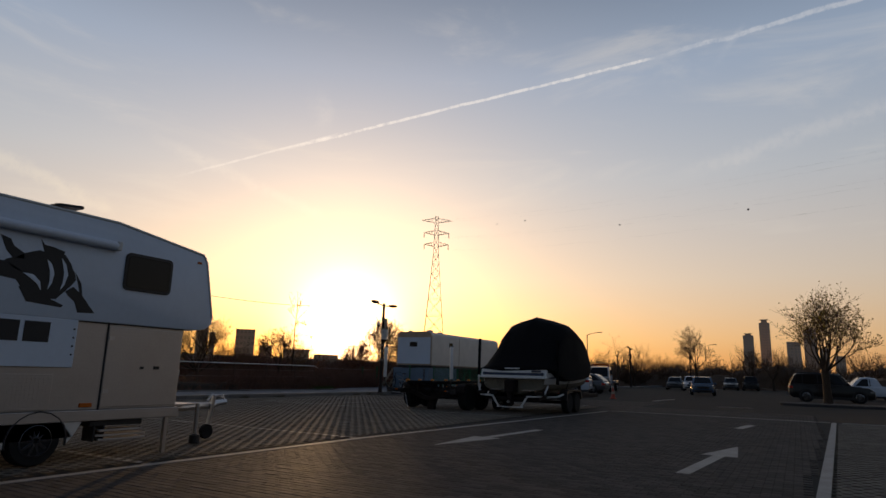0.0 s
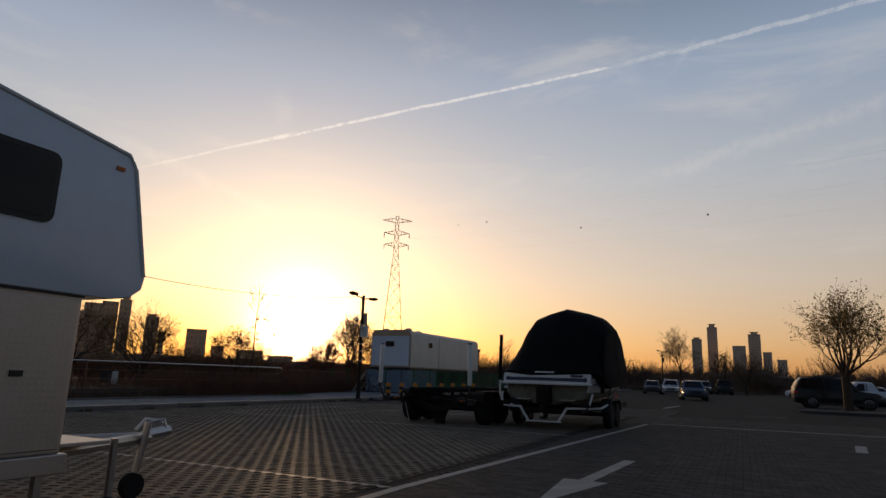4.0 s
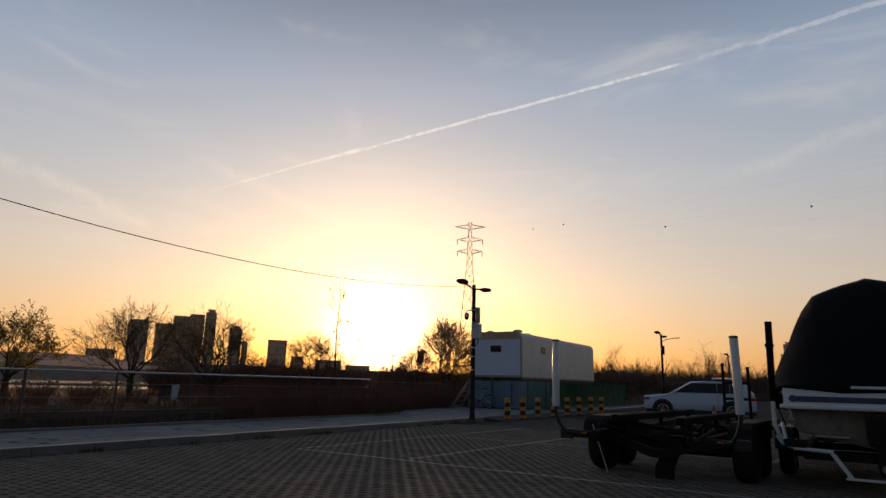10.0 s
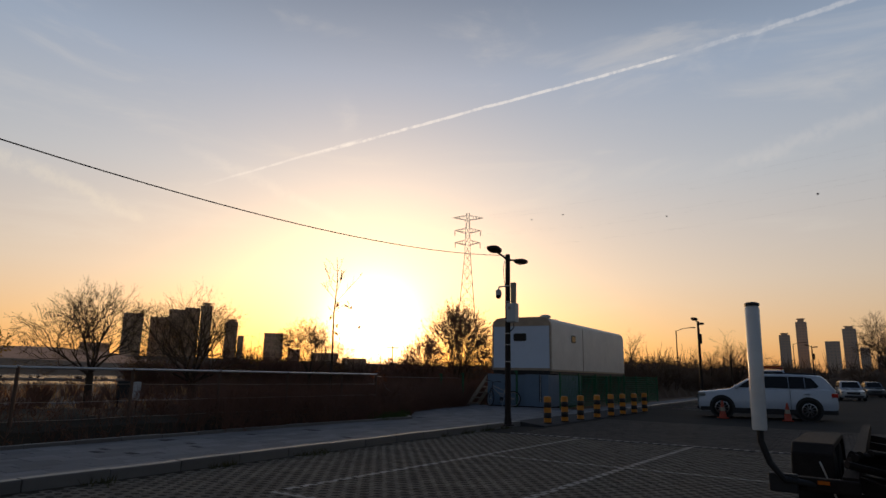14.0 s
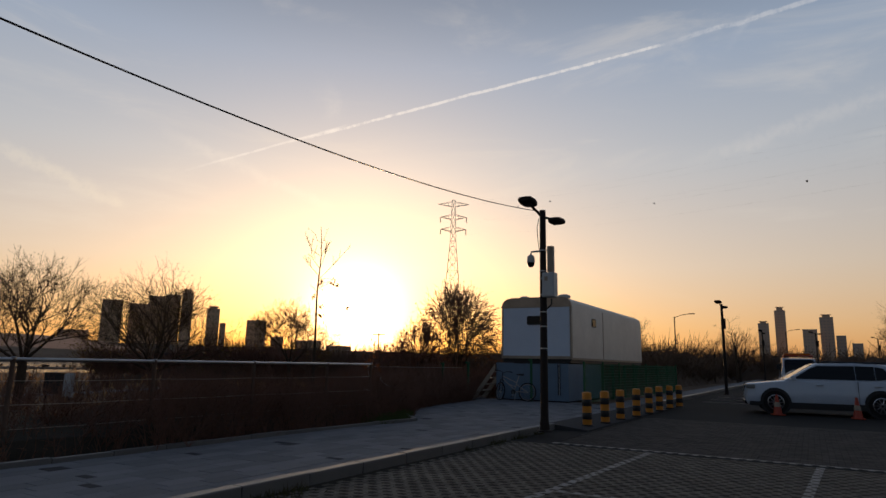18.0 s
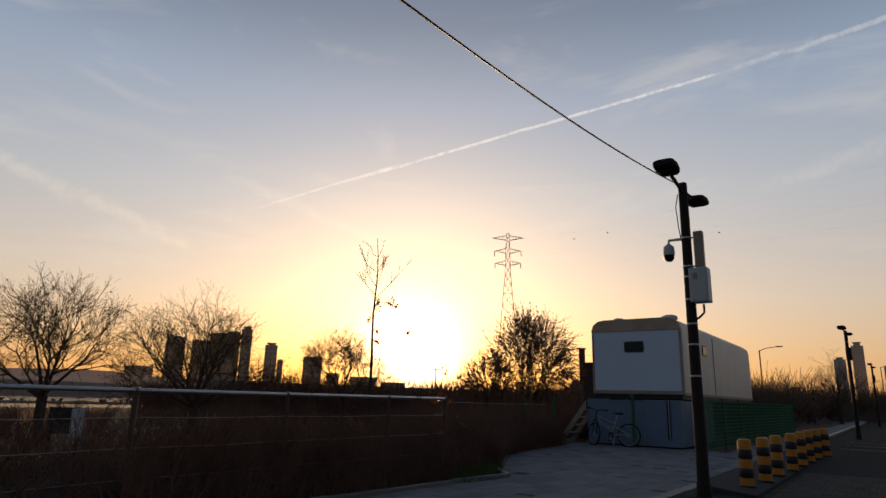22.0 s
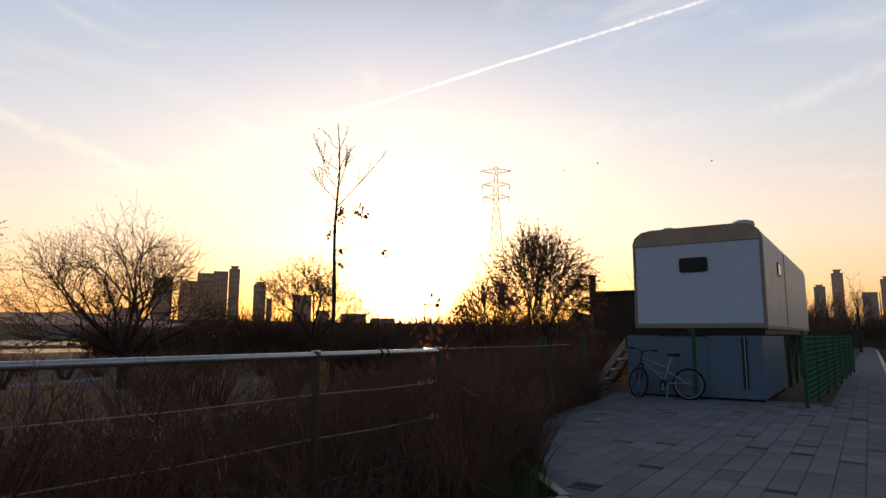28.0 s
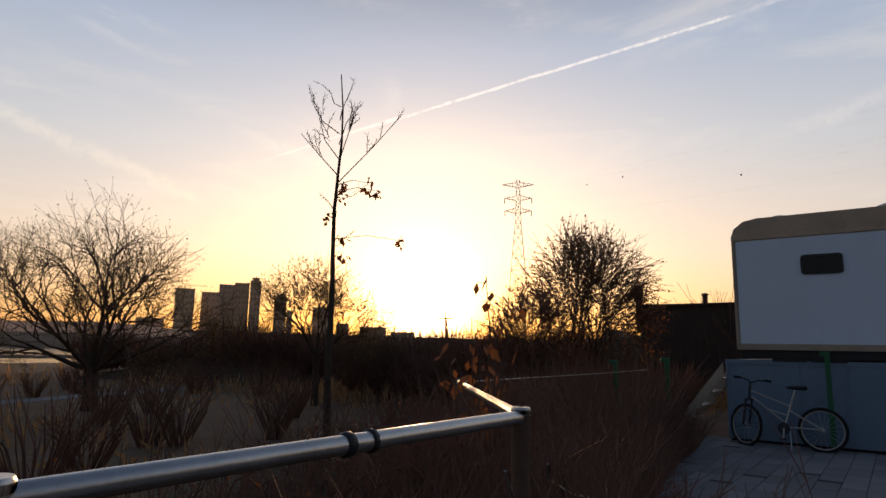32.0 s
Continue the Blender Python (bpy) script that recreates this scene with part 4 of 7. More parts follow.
wpart("wire", tube(bmesh.new(), [(-22.55, 27.95, 1.04), (-22.6, 28.05, 0.95), (-22.6, 28.3, 0.84), (-22.62, 28.7, 0.74), (-22.65, 29.2, 0.66)], 0.006, 5), M_STEEL, fence)
sign = thing("sign_board", (-30.7, 24.6, -0.35), 38, "small dark board on posts with a torn white sheet", "sign")
part("board", bx(-0.36, -0.02, 0.74, 0.16, 0.02, 1.30, 0.005), M_BLACK, sign)
part("sheet", prism([(0.14, 0.70), (0.40, 0.64), (0.42, 1.28), (0.30, 1.30), (0.14, 1.27)], -0.034, -0.028, "y"), M_GREYBOX, sign, "torn pale sheet")
for x in (-0.3, 0.3):
    part("leg", bx(x - 0.025, 0.02, -0.1, x + 0.025, 0.07, 1.3), M_RUST, sign)

# ---- cars ----


def wheel(parent, x, y, r, width, rim_mat, spokes=10):
    """A wheel whose axle lies along y; the rim faces away from the car."""
    s = 1 if y > 0 else -1
    prof = [(r * 0.62, -width / 2), (r * 0.93, -width / 2), (r, -width * 0.3), (r, width * 0.3), (r * 0.93, width / 2), (r * 0.62, width / 2)]
    t = part("wheel", moved(lathe(prof, 26), pose(x, y, r, 90)), M_TYRE, parent, smooth=True)
    rb = moved(lathe([(r * 0.64, -0.02), (r * 0.64, 0.03), (r * 0.58, 0.04), (r * 0.55, -0.01), (r * 0.12, 0.0)], 26), pose(x, y + s * width * 0.36, r, -90 * s))
    part("rim", rb, rim_mat, t, smooth=True)
    sb = bmesh.new()
    for k in range(spokes):
        a = 2 * math.pi * k / spokes
        c, q = math.cos(a), math.sin(a)
        rod(sb, (x + c * r * 0.1, y + s * width * 0.47, r + q * r * 0.1), (x + c * r * 0.6, y + s * width * 0.43, r + q * r * 0.6), 0.026, 0.018, 5)
    part("spokes", sb, rim_mat, t)
    return t


def car(name, at, rz, dims, paint, cabin, label, group="", rails=False, nose=0.78, pickup=False, belt_at=0.60, wheel_r=0.0, clear_h=0.0, band=False):
    """A car along +x. cabin: (windscreen base, roof front, roof rear, tail base) as shares of the length from the front."""
    L, WD, H = dims
    hw = WD / 2
    c = thing(name, at, rz, label, "car" if not pickup else "pickup truck", group)
    belt = H * belt_at
    hood = H * (belt_at - 0.045)
    c0, c1, c2, c3 = [L / 2 - L * k for k in cabin]

    def ring(x, w, zb, zm, zt):
        return [(x, -w * 0.94, zb), (x, -w, zb + 0.1), (x, -w * 1.0, zm), (x, -w * 0.93, zt - 0.03), (x, -w * 0.86, zt), (x, w * 0.86, zt), (x, w * 0.93, zt - 0.03), (x, w, zm), (x, w, zb + 0.1), (x, w * 0.94, zb)]

    st = [(L / 2, 0.70, 0.36, 0.5, nose * 0.80), (L / 2 - 0.06, 0.86, 0.25, 0.55, nose), (L / 2 - 0.35, 0.96, 0.22, 0.6, hood - 0.06), (L / 2 - 0.8, 1.0, 0.22, 0.62, hood), (c0, 1.0, 0.22, 0.64, belt - 0.03), (0, 1.0, 0.22, 0.66, belt), (c3 + 0.25, 1.0, 0.24, 0.68, belt + 0.02), (-L / 2 + 0.12, 0.93, 0.28, 0.66, belt), (-L / 2, 0.84, 0.40, 0.64, belt - 0.12)]
    shell = part("body", loft([ring(x, hw * w, zb + clear_h, zm + clear_h, zt) for x, w, zb, zm, zt in st]), paint, c, smooth=True)
    wb, wr = hw * 0.90, hw * 0.72

    def wid(z):
        return wb + (wr - wb) * (z - belt) / (H - belt)

    def cring(x, zb, zt):
        zt = max(zt, zb + 0.02)
        return [(x, -wb, zb), (x, -wid(zt - 0.04 if zt - zb > 0.06 else zt), zt - 0.04 if zt - zb > 0.06 else zt - 0.01), (x, -wid(zt) * 0.9, zt), (x, wid(zt) * 0.9, zt), (x, wid(zt - 0.04 if zt - zb > 0.06 else zt), zt - 0.04 if zt - zb > 0.06 else zt - 0.01), (x, wb, zb)]

    zb = belt - 0.06
    cab_b = loft([cring(c0, zb, zb + 0.05), cring(c1 + (c0 - c1) * 0.12, zb, H - 0.09), cring(c1, zb, H - 0.035), cring((c1 + c2) / 2, zb, H), cring(c2, zb, H - 0.05), cring(c2 + (c3 - c2) * 0.35, zb, H - 0.17), cring(c3, zb, zb + 0.08)])
    cabin_ob = part("cabin", cab_b, paint, c, smooth=True)
    # side windows, 6 mm proud of the cabin's flanks
    zl, zh = belt + 0.03, H - 0.13
    mid = (c1 + c2) / 2

    def side_glass(pts, s):
        bm = bmesh.new()
        o = [bm.verts.new((x, s * (wid(z) + 0.008), z)) for x, z in pts]
        i = [bm.verts.new((x, s * (wid(z) - 0.03), z)) for x, z in pts]
        n = len(pts)
        bm.faces.new(o)
        bm.faces.new(i[::-1])
        for k in range(n):
            bm.faces.new((o[k], o[(k + 1) % n], i[(k + 1) % n], i[k]))
        bmesh.ops.recalc_face_normals(bm, faces=bm.faces)
        return bm

    f0 = c0 - 0.32
    if band:
        zh = H - 0.10
    for s in (-1, 1):
        if band:
            part("side_window", side_glass([(f0 + 0.1, zl), (mid + 0.02, zl), (mid + 0.02, zh), (c1 - 0.02, zh - 0.01), (c1 + 0.22, zh - 0.12)], s), M_GLASS, cabin_ob, "dark side window")
            part("side_window", side_glass([(mid - 0.0, zl), (c2 + 0.55, zl + 0.0), (c2 + 0.55, zh - 0.005), (mid - 0.0, zh)], s), M_GLASS, cabin_ob, "dark side window")
            part("side_window", side_glass([(c2 + 0.53, zl), (c2 + 0.16, zl + 0.04), (c2 + 0.10, zl + 0.10), (c2 + 0.30, zh - 0.06), (c2 + 0.53, zh - 0.01)], s), M_GLASS, cabin_ob, "dark side window")
            part("cladding", bx(-L / 2 + 0.05, s * hw - 0.06, 0.26, L / 2 - 0.1, s * hw + 0.008, 0.40, 0.015), M_BLACK, shell, "black lower cladding")
        else:
         part("side_window", side_glass([(f0, zl), (mid + 0.03, zl), (mid + 0.03, zh), (c1 - 0.08, zh - 0.02)], s), M_GLASS, cabin_ob, "dark side window")
        if not band:
            part("side_window", side_glass([(mid - 0.05, zl), (c2 + 0.35, zl + 0.02), (c2 + 0.35, zh - 0.02), (mid - 0.05, zh)], s), M_GLASS, cabin_ob, "dark side window")
        if not pickup and not band:
            part("side_window", side_glass([(c2 + 0.28, zl + 0.02), (c3 + 0.28, zl + 0.09), (c2 + 0.0, zh - 0.06), (c2 + 0.28, zh - 0.03)], s), M_GLASS, cabin_ob, "dark side window")
        mir = part("mirror", bx(c0 - 0.28, s * (hw + 0.03) - 0.09, belt - 0.02, c0 - 0.14, s * (hw + 0.03) + 0.09, belt + 0.12, 0.03), paint, c)
        part("headlight", bx(L / 2 - 0.3, s * hw * 0.78 - 0.16, nose - 0.16, L / 2 - 0.035, s * hw * 0.78 + 0.16, nose - 0.03, 0.03), M_LENS, shell, "clear headlight")
        part("tail_light", bx(-L / 2 - 0.005, s * hw * 0.82 - 0.12, belt - 0.26, -L / 2 + 0.2, s * hw * 0.82 + 0.13, belt - 0.12, 0.02), M_RED, shell, "red tail light")
        part("sill", bx(-L * 0.28, s * hw - 0.05, 0.2, L * 0.27, s * hw + 0.012, 0.34, 0.012), M_BLACK, shell, "black sill trim")
        for x in (c0 - 0.95, mid - 0.55):
            part("door_handle", bx(x - 0.1, s * hw - 0.03, belt - 0.17, x + 0.1, s * hw + 0.025, belt - 0.13, 0.01), paint, shell)
        part("door_seam", bx(mid - 0.018, s * hw - 0.03, 0.36, mid - 0.006, s * hw + 0.003, belt - 0.02), M_BLACK, shell)
        if rails:
            part("roof_rail", rods([((c1 - 0.1, s * wr * 0.86, H + 0.03), (c2 + 0.1, s * wr * 0.86, H + 0.01))], 0.02), M_BLACK, cabin_ob)
        for x in (L / 2 - L * 0.185, -L / 2 + L * 0.20):
            r = wheel_r or (0.355 if H > 1.6 else 0.32)
            part("wheel_arch", moved(lathe([(r * 1.16, -0.03), (r * 1.16, 0.015)], 26), pose(x, s * (hw - 0.012), r + 0.02, 90)), M_BLACK, shell, "black wheel arch")
            wheel(c, x, s * (hw - 0.085), r, 0.22, M_STEEL)
    # screens
    k = 0.82
    part("windscreen", loft([[(c0 - 0.02, -wb * k, belt + 0.0), (c0 - 0.02, wb * k, belt + 0.0), (c0 - 0.09, wb * k, belt + 0.0), (c0 - 0.09, -wb * k, belt)], [(c1 + 0.12, -wr * k, H - 0.075), (c1 + 0.12, wr * k, H - 0.075), (c1 + 0.05, wr * k, H - 0.075), (c1 + 0.05, -wr * k, H - 0.075)]]), M_GLASS, cabin_ob, "dark windscreen")
    part("rear_window", loft([[(c3 - 0.02, -wb * k, belt + 0.06), (c3 - 0.02, wb * k, belt + 0.06), (c3 + 0.05, wb * k, belt + 0.06), (c3 + 0.05, -wb * k, belt + 0.06)], [(c2 + (c3 - c2) * 0.38 - 0.02, -wr * k, H - 0.18), (c2 + (c3 - c2) * 0.38 - 0.02, wr * k, H - 0.18), (c2 + (c3 - c2) * 0.38 + 0.05, wr * k, H - 0.18), (c2 + (c3 - c2) * 0.38 + 0.05, -wr * k, H - 0.18)]]), M_GLASS, cabin_ob, "dark rear window")
    part("grille", bx(L / 2 - 0.03, -hw * 0.5, nose - 0.26, L / 2 + 0.02, hw * 0.5, nose - 0.08, 0.02), M_BLACK, shell, "black grille")
    part("bumper", bx(L / 2 - 0.05, -hw * 0.72, 0.3, L / 2 + 0.03, hw * 0.72, 0.42, 0.03), M_BLACK, shell)
    part("number_plate", bx(-L / 2 - 0.012, -0.26, 0.62, -L / 2 + 0.03, 0.26, 0.73), M_GREYBOX, shell, "plain number plate")
    return c


SUVC = (0.235, 0.41, 0.84, 0.985)
car("suv", (-13.07, 39.65, 0), 188, (4.7, 1.88, 1.68), M_CARWHITE, (0.255, 0.45, 0.90, 0.99), "white SUV with a dark window band and black lower cladding", "cars in the parking lot", rails=True, nose=0.96, belt_at=0.665, wheel_r=0.385, clear_h=0.06, band=True)
car("hatchback", (-13.7, 47.0, 0), 180, (4.3, 1.78, 1.46), M_CARGREY, (0.24, 0.42, 0.82, 0.97), "dark grey hatchback parked beside the white SUV", "cars in the parking lot")
car("suv", (2.42, 48.9, 0), 3, (4.7, 1.9, 1.84), M_CARBLACK, (0.27, 0.40, 0.90, 0.99), "black SUV parked behind the planted island", "cars in the parking lot", rails=True)
car("pickup", (5.2, 58.5, 0), 187, (5.0, 1.9, 1.72), M_CARWHITE, (0.25, 0.40, 0.58, 0.66), "white pickup with a dark load bed", "cars in the parking lot", pickup=True)
car("sedan", (-6.2, 56.2, 0), -82, (4.6, 1.82, 1.46), M_CARBLUE, (0.26, 0.44, 0.76, 0.93), "blue grey saloon parked nose out", "cars in the parking lot")
car("sedan", (-11.9, 78.5, 0), -84, (4.6, 1.82, 1.47), M_CARGREY, (0.26, 0.44, 0.76, 0.93), "dark grey saloon in the far row", "cars in the far row")
car("suv", (-9.7, 76.0, 0), -84, (4.6, 1.85, 1.60), M_CARSILVER, SUVC, "silver SUV in the far row", "cars in the far row")
car("suv", (-7.3, 94.0, 0), -84, (4.6, 1.85, 1.62), M_CARGREY, SUVC, "dark grey SUV in the far row", "cars in the far row")
car("van", (-4.9, 94.0, 0), -84, (4.7, 1.85, 1.85), M_CARBLACK, (0.17, 0.28, 0.93, 0.99), "black van at the end of the far row", "cars in the far row", nose=0.92)
car("sedan", (3.9, 83.0, 0), 160, (4.6, 1.82, 1.46), M_CARWHITE, (0.26, 0.44, 0.76, 0.93), "white saloon in the far row", "cars in the far row")
car("sedan", (4.6, 91.0, 0), 160, (4.6, 1.82, 1.46), M_CARSILVER, (0.26, 0.44, 0.76, 0.93), "silver saloon in the far row", "cars in the far row")
for x in (8.4, 11.6, 15.0):
    car("sedan", (x, 95.0 - x * 0.2, 0), -84, (4.6, 1.82, 1.46), M_CARSILVER if x > 9 else M_CARGREY, (0.26, 0.44, 0.76, 0.93), "saloon parked in the far row", "cars in the far row")

# tow truck
tow = thing("tow_truck", (-14.1, 55.6, 0), -84, "white and blue tow truck with a light bar", "truck")
part("cab", loft([[(x, -0.85, 0.4), (x, -0.88, 1.2), (x, -w, zt), (x, w, zt), (x, 0.88, 1.2), (x, 0.85, 0.4)] for x, w, zt in ((2.6, 0.8, 1.2), (2.45, 0.8, 1.7), (2.1, 0.75, 2.05), (1.1, 0.75, 2.1))]), M_CARWHITE, tow, "white cab", True)
part("windscreen", loft([[(x, -w, z), (x, w, z), (x - 0.05, w, z - 0.01), (x - 0.05, -w, z - 0.01)] for x, w, z in ((2.60, 0.72, 1.25), (2.468, 0.71, 1.70), (2.21, 0.67, 1.98))]), M_GLASS, tow, "dark windscreen")
part("stripe", bx(2.35, -0.89, 0.75, 2.63, 0.89, 0.95, 0.01), M_CARBLUE, tow, "blue stripe")
part("bed", bx(-2.7, -0.9, 0.75, 1.0, 0.9, 0.95, 0.02), M_CARBLUE, tow)
part("boom", rods([((0.7, 0, 0.95), (-0.6, 0, 1.9)), ((-0.6, 0, 1.9), (-2.3, 0, 1.2))], 0.06), M_RUST, tow)
part("light_bar", bx(1.45, -0.62, 2.2, 1.62, 0.62, 2.32, 0.03), M_ORANGE, tow, "orange light bar")
part("roof_rack", rods([((1.0, -0.66, 2.2), (2.1, -0.66, 2.2)), ((1.0, 0.66, 2.2), (2.1, 0.66, 2.2)), ((1.0, -0.66, 2.2), (1.0, 0.66, 2.2)), ((2.1, -0.66, 2.2), (2.1, 0.66, 2.2)), ((1.05, -0.66, 2.05), (1.05, -0.66, 2.2)), ((1.05, 0.66, 2.05), (1.05, 0.66, 2.2)), ((2.0, -0.66, 2.02), (2.0, -0.66, 2.2)), ((2.0, 0.66, 2.02), (2.0, 0.66, 2.2))], 0.025), M_CONE, tow, "orange roof rack")
part("grille", bx(2.55, -0.5, 0.98, 2.625, 0.5, 1.12, 0.01), M_BLACK, tow)
part("bumper", bx(2.45, -0.86, 0.42, 2.66, 0.86, 0.62, 0.03), M_CARSILVER, tow)
for y in (-0.7, 0.7):
    part("headlight", bx(2.52, y - 0.13, 0.98, 2.63, y + 0.13, 1.14, 0.02), M_LENS, tow, "clear headlight")
    part("mirror", bx(2.25, y * 1.4 - 0.09, 1.45, 2.32, y * 1.4 + 0.09, 1.72, 0.02), M_BLACK, tow)
    part("side_window", bx(1.35, y * 1.2 - 0.03, 1.3, 2.05, y * 1.2 + 0.03, 1.8, 0.02), M_GLASS, tow, "dark side window")
for x in (1.8, -1.6):
    for y in (-0.78, 0.78):
        wheel(tow, x, y, 0.36, 0.22, M_STEEL, 6)

# ---- cones ----


def cone(at, rz=0):
    c = thing("traffic_cone", at, rz, "small orange traffic cone on the paving", "traffic cone", "traffic cones")
    part("body", lathe([(0.14, 0.03), (0.13, 0.05), (0.035, 0.62), (0.025, 0.64)], 18), M_CONE, c, smooth=True)
    part("base", bx(-0.18, -0.18, 0, 0.18, 0.18, 0.035, 0.01), M_CONE, c)
    part("band", lathe([(0.0975, 0.26), (0.100, 0.265), (0.078, 0.40), (0.0755, 0.405)], 18), M_TAN, c, "dull reflective band")
    return c


first_cone = cone((-12.22, 38.3, 0))
for x, y in ((-8.6, 37.0), (-14.36, 38.2)):
    copy_thing(first_cone, pose(x, y, 0, 0, 0, 20))

# ---- camper trailer ----
cp = thing("camper_trailer", (-7.88, 4.6, 0), 0, "white camper cabin on a chequer plate trailer with overhanging nose", "camper")
PX = -6.85
upper = [(1.35, 1.66), (6.90, 1.66), (7.06, 1.69), (7.15, 1.76), (7.17, 1.86), (6.99, 2.66), (6.96, 2.73), (6.88, 2.77), (5.55, 2.955), (1.5, 2.975), (1.38, 2.93), (1.35, 2.85)]
shell = wpart("upper_cabin", prism(upper, -8.92, PX, "x", 0.018), M_WHITE, cp, "white moulded upper cabin", True)
wpart("roof_edge", tube(bmesh.new(), [(PX - 0.01, 1.5, 2.965), (PX - 0.01, 5.55, 2.945), (PX - 0.01, 6.9, 2.76), (PX - 0.01, 6.97, 2.66), (PX - 0.01, 7.15, 1.86)], 0.022, 6), M_GREYBOX, shell, smooth=True)
low = wpart("lower_body", bx(-8.78, 1.4, 0.60, PX - 0.04, 6.72, 1.66, 0.012), M_ALU, cp, "grey aluminium lower body")
hatch = wpart("side_hatch", bx(PX - 0.05, 5.62, 0.63, PX - 0.022, 6.69, 1.62, 0.006), M_ALU, low, "aluminium side hatch")
wpart("seam", bx(PX - 0.045, 5.602, 0.6, PX - 0.03, 5.618, 1.66), M_BLACK, low)
wpart("seam", bx(PX - 0.045, 5.22, 1.648, PX - 0.02, 6.72, 1.668), M_BLACK, low)
for z in (0.8, 1.45):
    wpart("hinge", bx(PX - 0.024, 5.63, z, PX - 0.014, 5.70, z + 0.05), M_STEEL, hatch)
wpart("latch", bx(PX - 0.024, 6.3, 1.1, PX - 0.012, 6.38, 1.14), M_BLACK, hatch)
wpart("latch", bx(PX - 0.024, 6.1, 1.1, PX - 0.012, 6.15, 1.13), M_BLACK, hatch)
kick = wpart("kick_plate", bx(PX - 0.045, 1.45, 0.62, PX - 0.028, 5.02, 1.02, 0.004), M_ALU, low, "ribbed chequer plate")
treads = bmesh.new()
for i in range(46):
    for j in range(8):
        y, z = 2.9 + i * 0.046, 0.66 + j * 0.045
        box(treads, PX - 0.03, y - 0.012, z - 0.004, PX - 0.0255, y + 0.012, z + 0.004, m=Matrix.Translation((PX, y, z)) @ pose(0, 0, 0, 45 if (i + j) % 2 else -45) @ Matrix.Translation((-PX, -y, -z)))
tagged(wpart("tread_pattern", treads, M_ALU, kick), kind="stuff")
board = wpart("side_board", bx(PX - 0.035, 2.2, 1.10, PX - 0.005, 5.21, 1.665, 0.008), M_WHITE, low, "white board with dark lettering")
for y0, y1 in ((4.03, 4.29), (4.34, 4.56), (4.61, 4.89)):
    wpart("lettering_bar", bx(PX - 0.008, y0, 1.38, PX - 0.001, y1, 1.61), M_BLACK, board, "plain dark lettering bar")
for z in (1.25, 1.35, 1.45, 1.55):
    wpart("screw", moved(lathe([(0.012, 0), (0.012, 0.006)], 8), pose(PX - 0.006, 5.17, z, 0, 90)), M_BLACK, board)
# dark curved emblem shapes on the upper cabin
EMBLEM = (((4.64, 2.55), (4.69, 2.49), (4.8, 2.48), (4.93, 2.45), (4.91, 2.39), (4.8, 2.38), (4.69, 2.42)),
           ((4.22, 2.52), (4.33, 2.49), (4.37, 2.42), (4.48, 2.36), (4.5, 2.29), (4.37, 2.29), (4.3, 2.36)),
           ((4.5, 2.36), (4.65, 2.42), (4.8, 2.37), (4.73, 2.29), (4.67, 2.17), (4.56, 2.13), (4.41, 2.17), (4.33, 2.23), (4.39, 2.28)),
           ((4.89, 2.39), (4.99, 2.34), (5.08, 2.21), (5.1, 2.13), (5.04, 2.04), (4.97, 1.98), (4.95, 2.02), (5.01, 2.13), (4.99, 2.25), (4.92, 2.34)),
           ((5.08, 2.23), (5.17, 2.1), (5.2, 1.97), (5.17, 1.96), (5.13, 2.09)),
           ((4.99, 1.98), (5.08, 2.05), (5.19, 1.97), (5.38, 1.76), (5.17, 1.75), (5.12, 1.87), (5.04, 1.93)),
           ((4.48, 1.98), (4.63, 2.0), (4.67, 1.89), (4.8, 1.89), (4.99, 1.82), (4.97, 1.79), (4.58, 1.82)),
           ((4.15, 2.24), (4.31, 2.24), (4.48, 2.16), (4.46, 2.13), (4.28, 2.1), (4.15, 2.02), (4.24, 2.13), (4.15, 2.18)))
BODY = ((4.31, 2.26), (4.62, 2.39), (4.79, 2.45), (4.94, 2.41), (5.03, 2.30), (5.07, 2.12), (5.01, 2.01), (4.90, 1.88), (4.74, 1.87), (4.56, 1.92), (4.44, 2.05), (4.23, 2.07))
wpart("emblem_shape", prism(BODY, PX - 0.012, PX + 0.0015, "x"), M_BLACK, shell, "plain dark emblem shape")
STREAKS = (((4.74, 2.33), (4.80, 2.28), (4.84, 2.18), (4.83, 2.06), (4.79, 1.98), (4.80, 2.08), (4.79, 2.19)),
           ((4.90, 2.37), (4.96, 2.30), (5.00, 2.18), (4.97, 2.05), (4.93, 1.99), (4.95, 2.09), (4.95, 2.20)),
           ((4.50, 2.14), (4.62, 2.13), (4.70, 2.06), (4.72, 1.96), (4.67, 2.03), (4.60, 2.08)))
for pts in STREAKS:
    wpart("emblem_shape", prism(pts, PX - 0.012, PX + 0.0055, "x"), M_WHITE, shell, "plain white emblem streak")
for pts in EMBLEM:
    wpart("emblem_shape", prism(pts, PX - 0.012, PX + 0.003, "x"), M_BLACK, shell, "plain dark emblem shape")
win = wpart("window", moved(prism(round_rect(0.70, 0.49, 0.07), PX - 0.02, PX + 0.016, "x"), pose(0, 6.045, 2.345)), M_BLACK, shell, "black framed window")
wpart("pane", moved(prism(round_rect(0.63, 0.42, 0.055), PX, PX + 0.02, "x"), pose(0, 6.045, 2.345)), M_GLASS, win, "dark tinted pane")
aw = wpart("awning", tube(bmesh.new(), [(PX + 0.06, 2.0, 2.66), (PX + 0.06, 5.5, 2.63), (PX + 0.055, 5.56, 2.625)], [0.055, 0.055, 0.045], 12), M_WHITE, shell, "rolled white awning case", True)
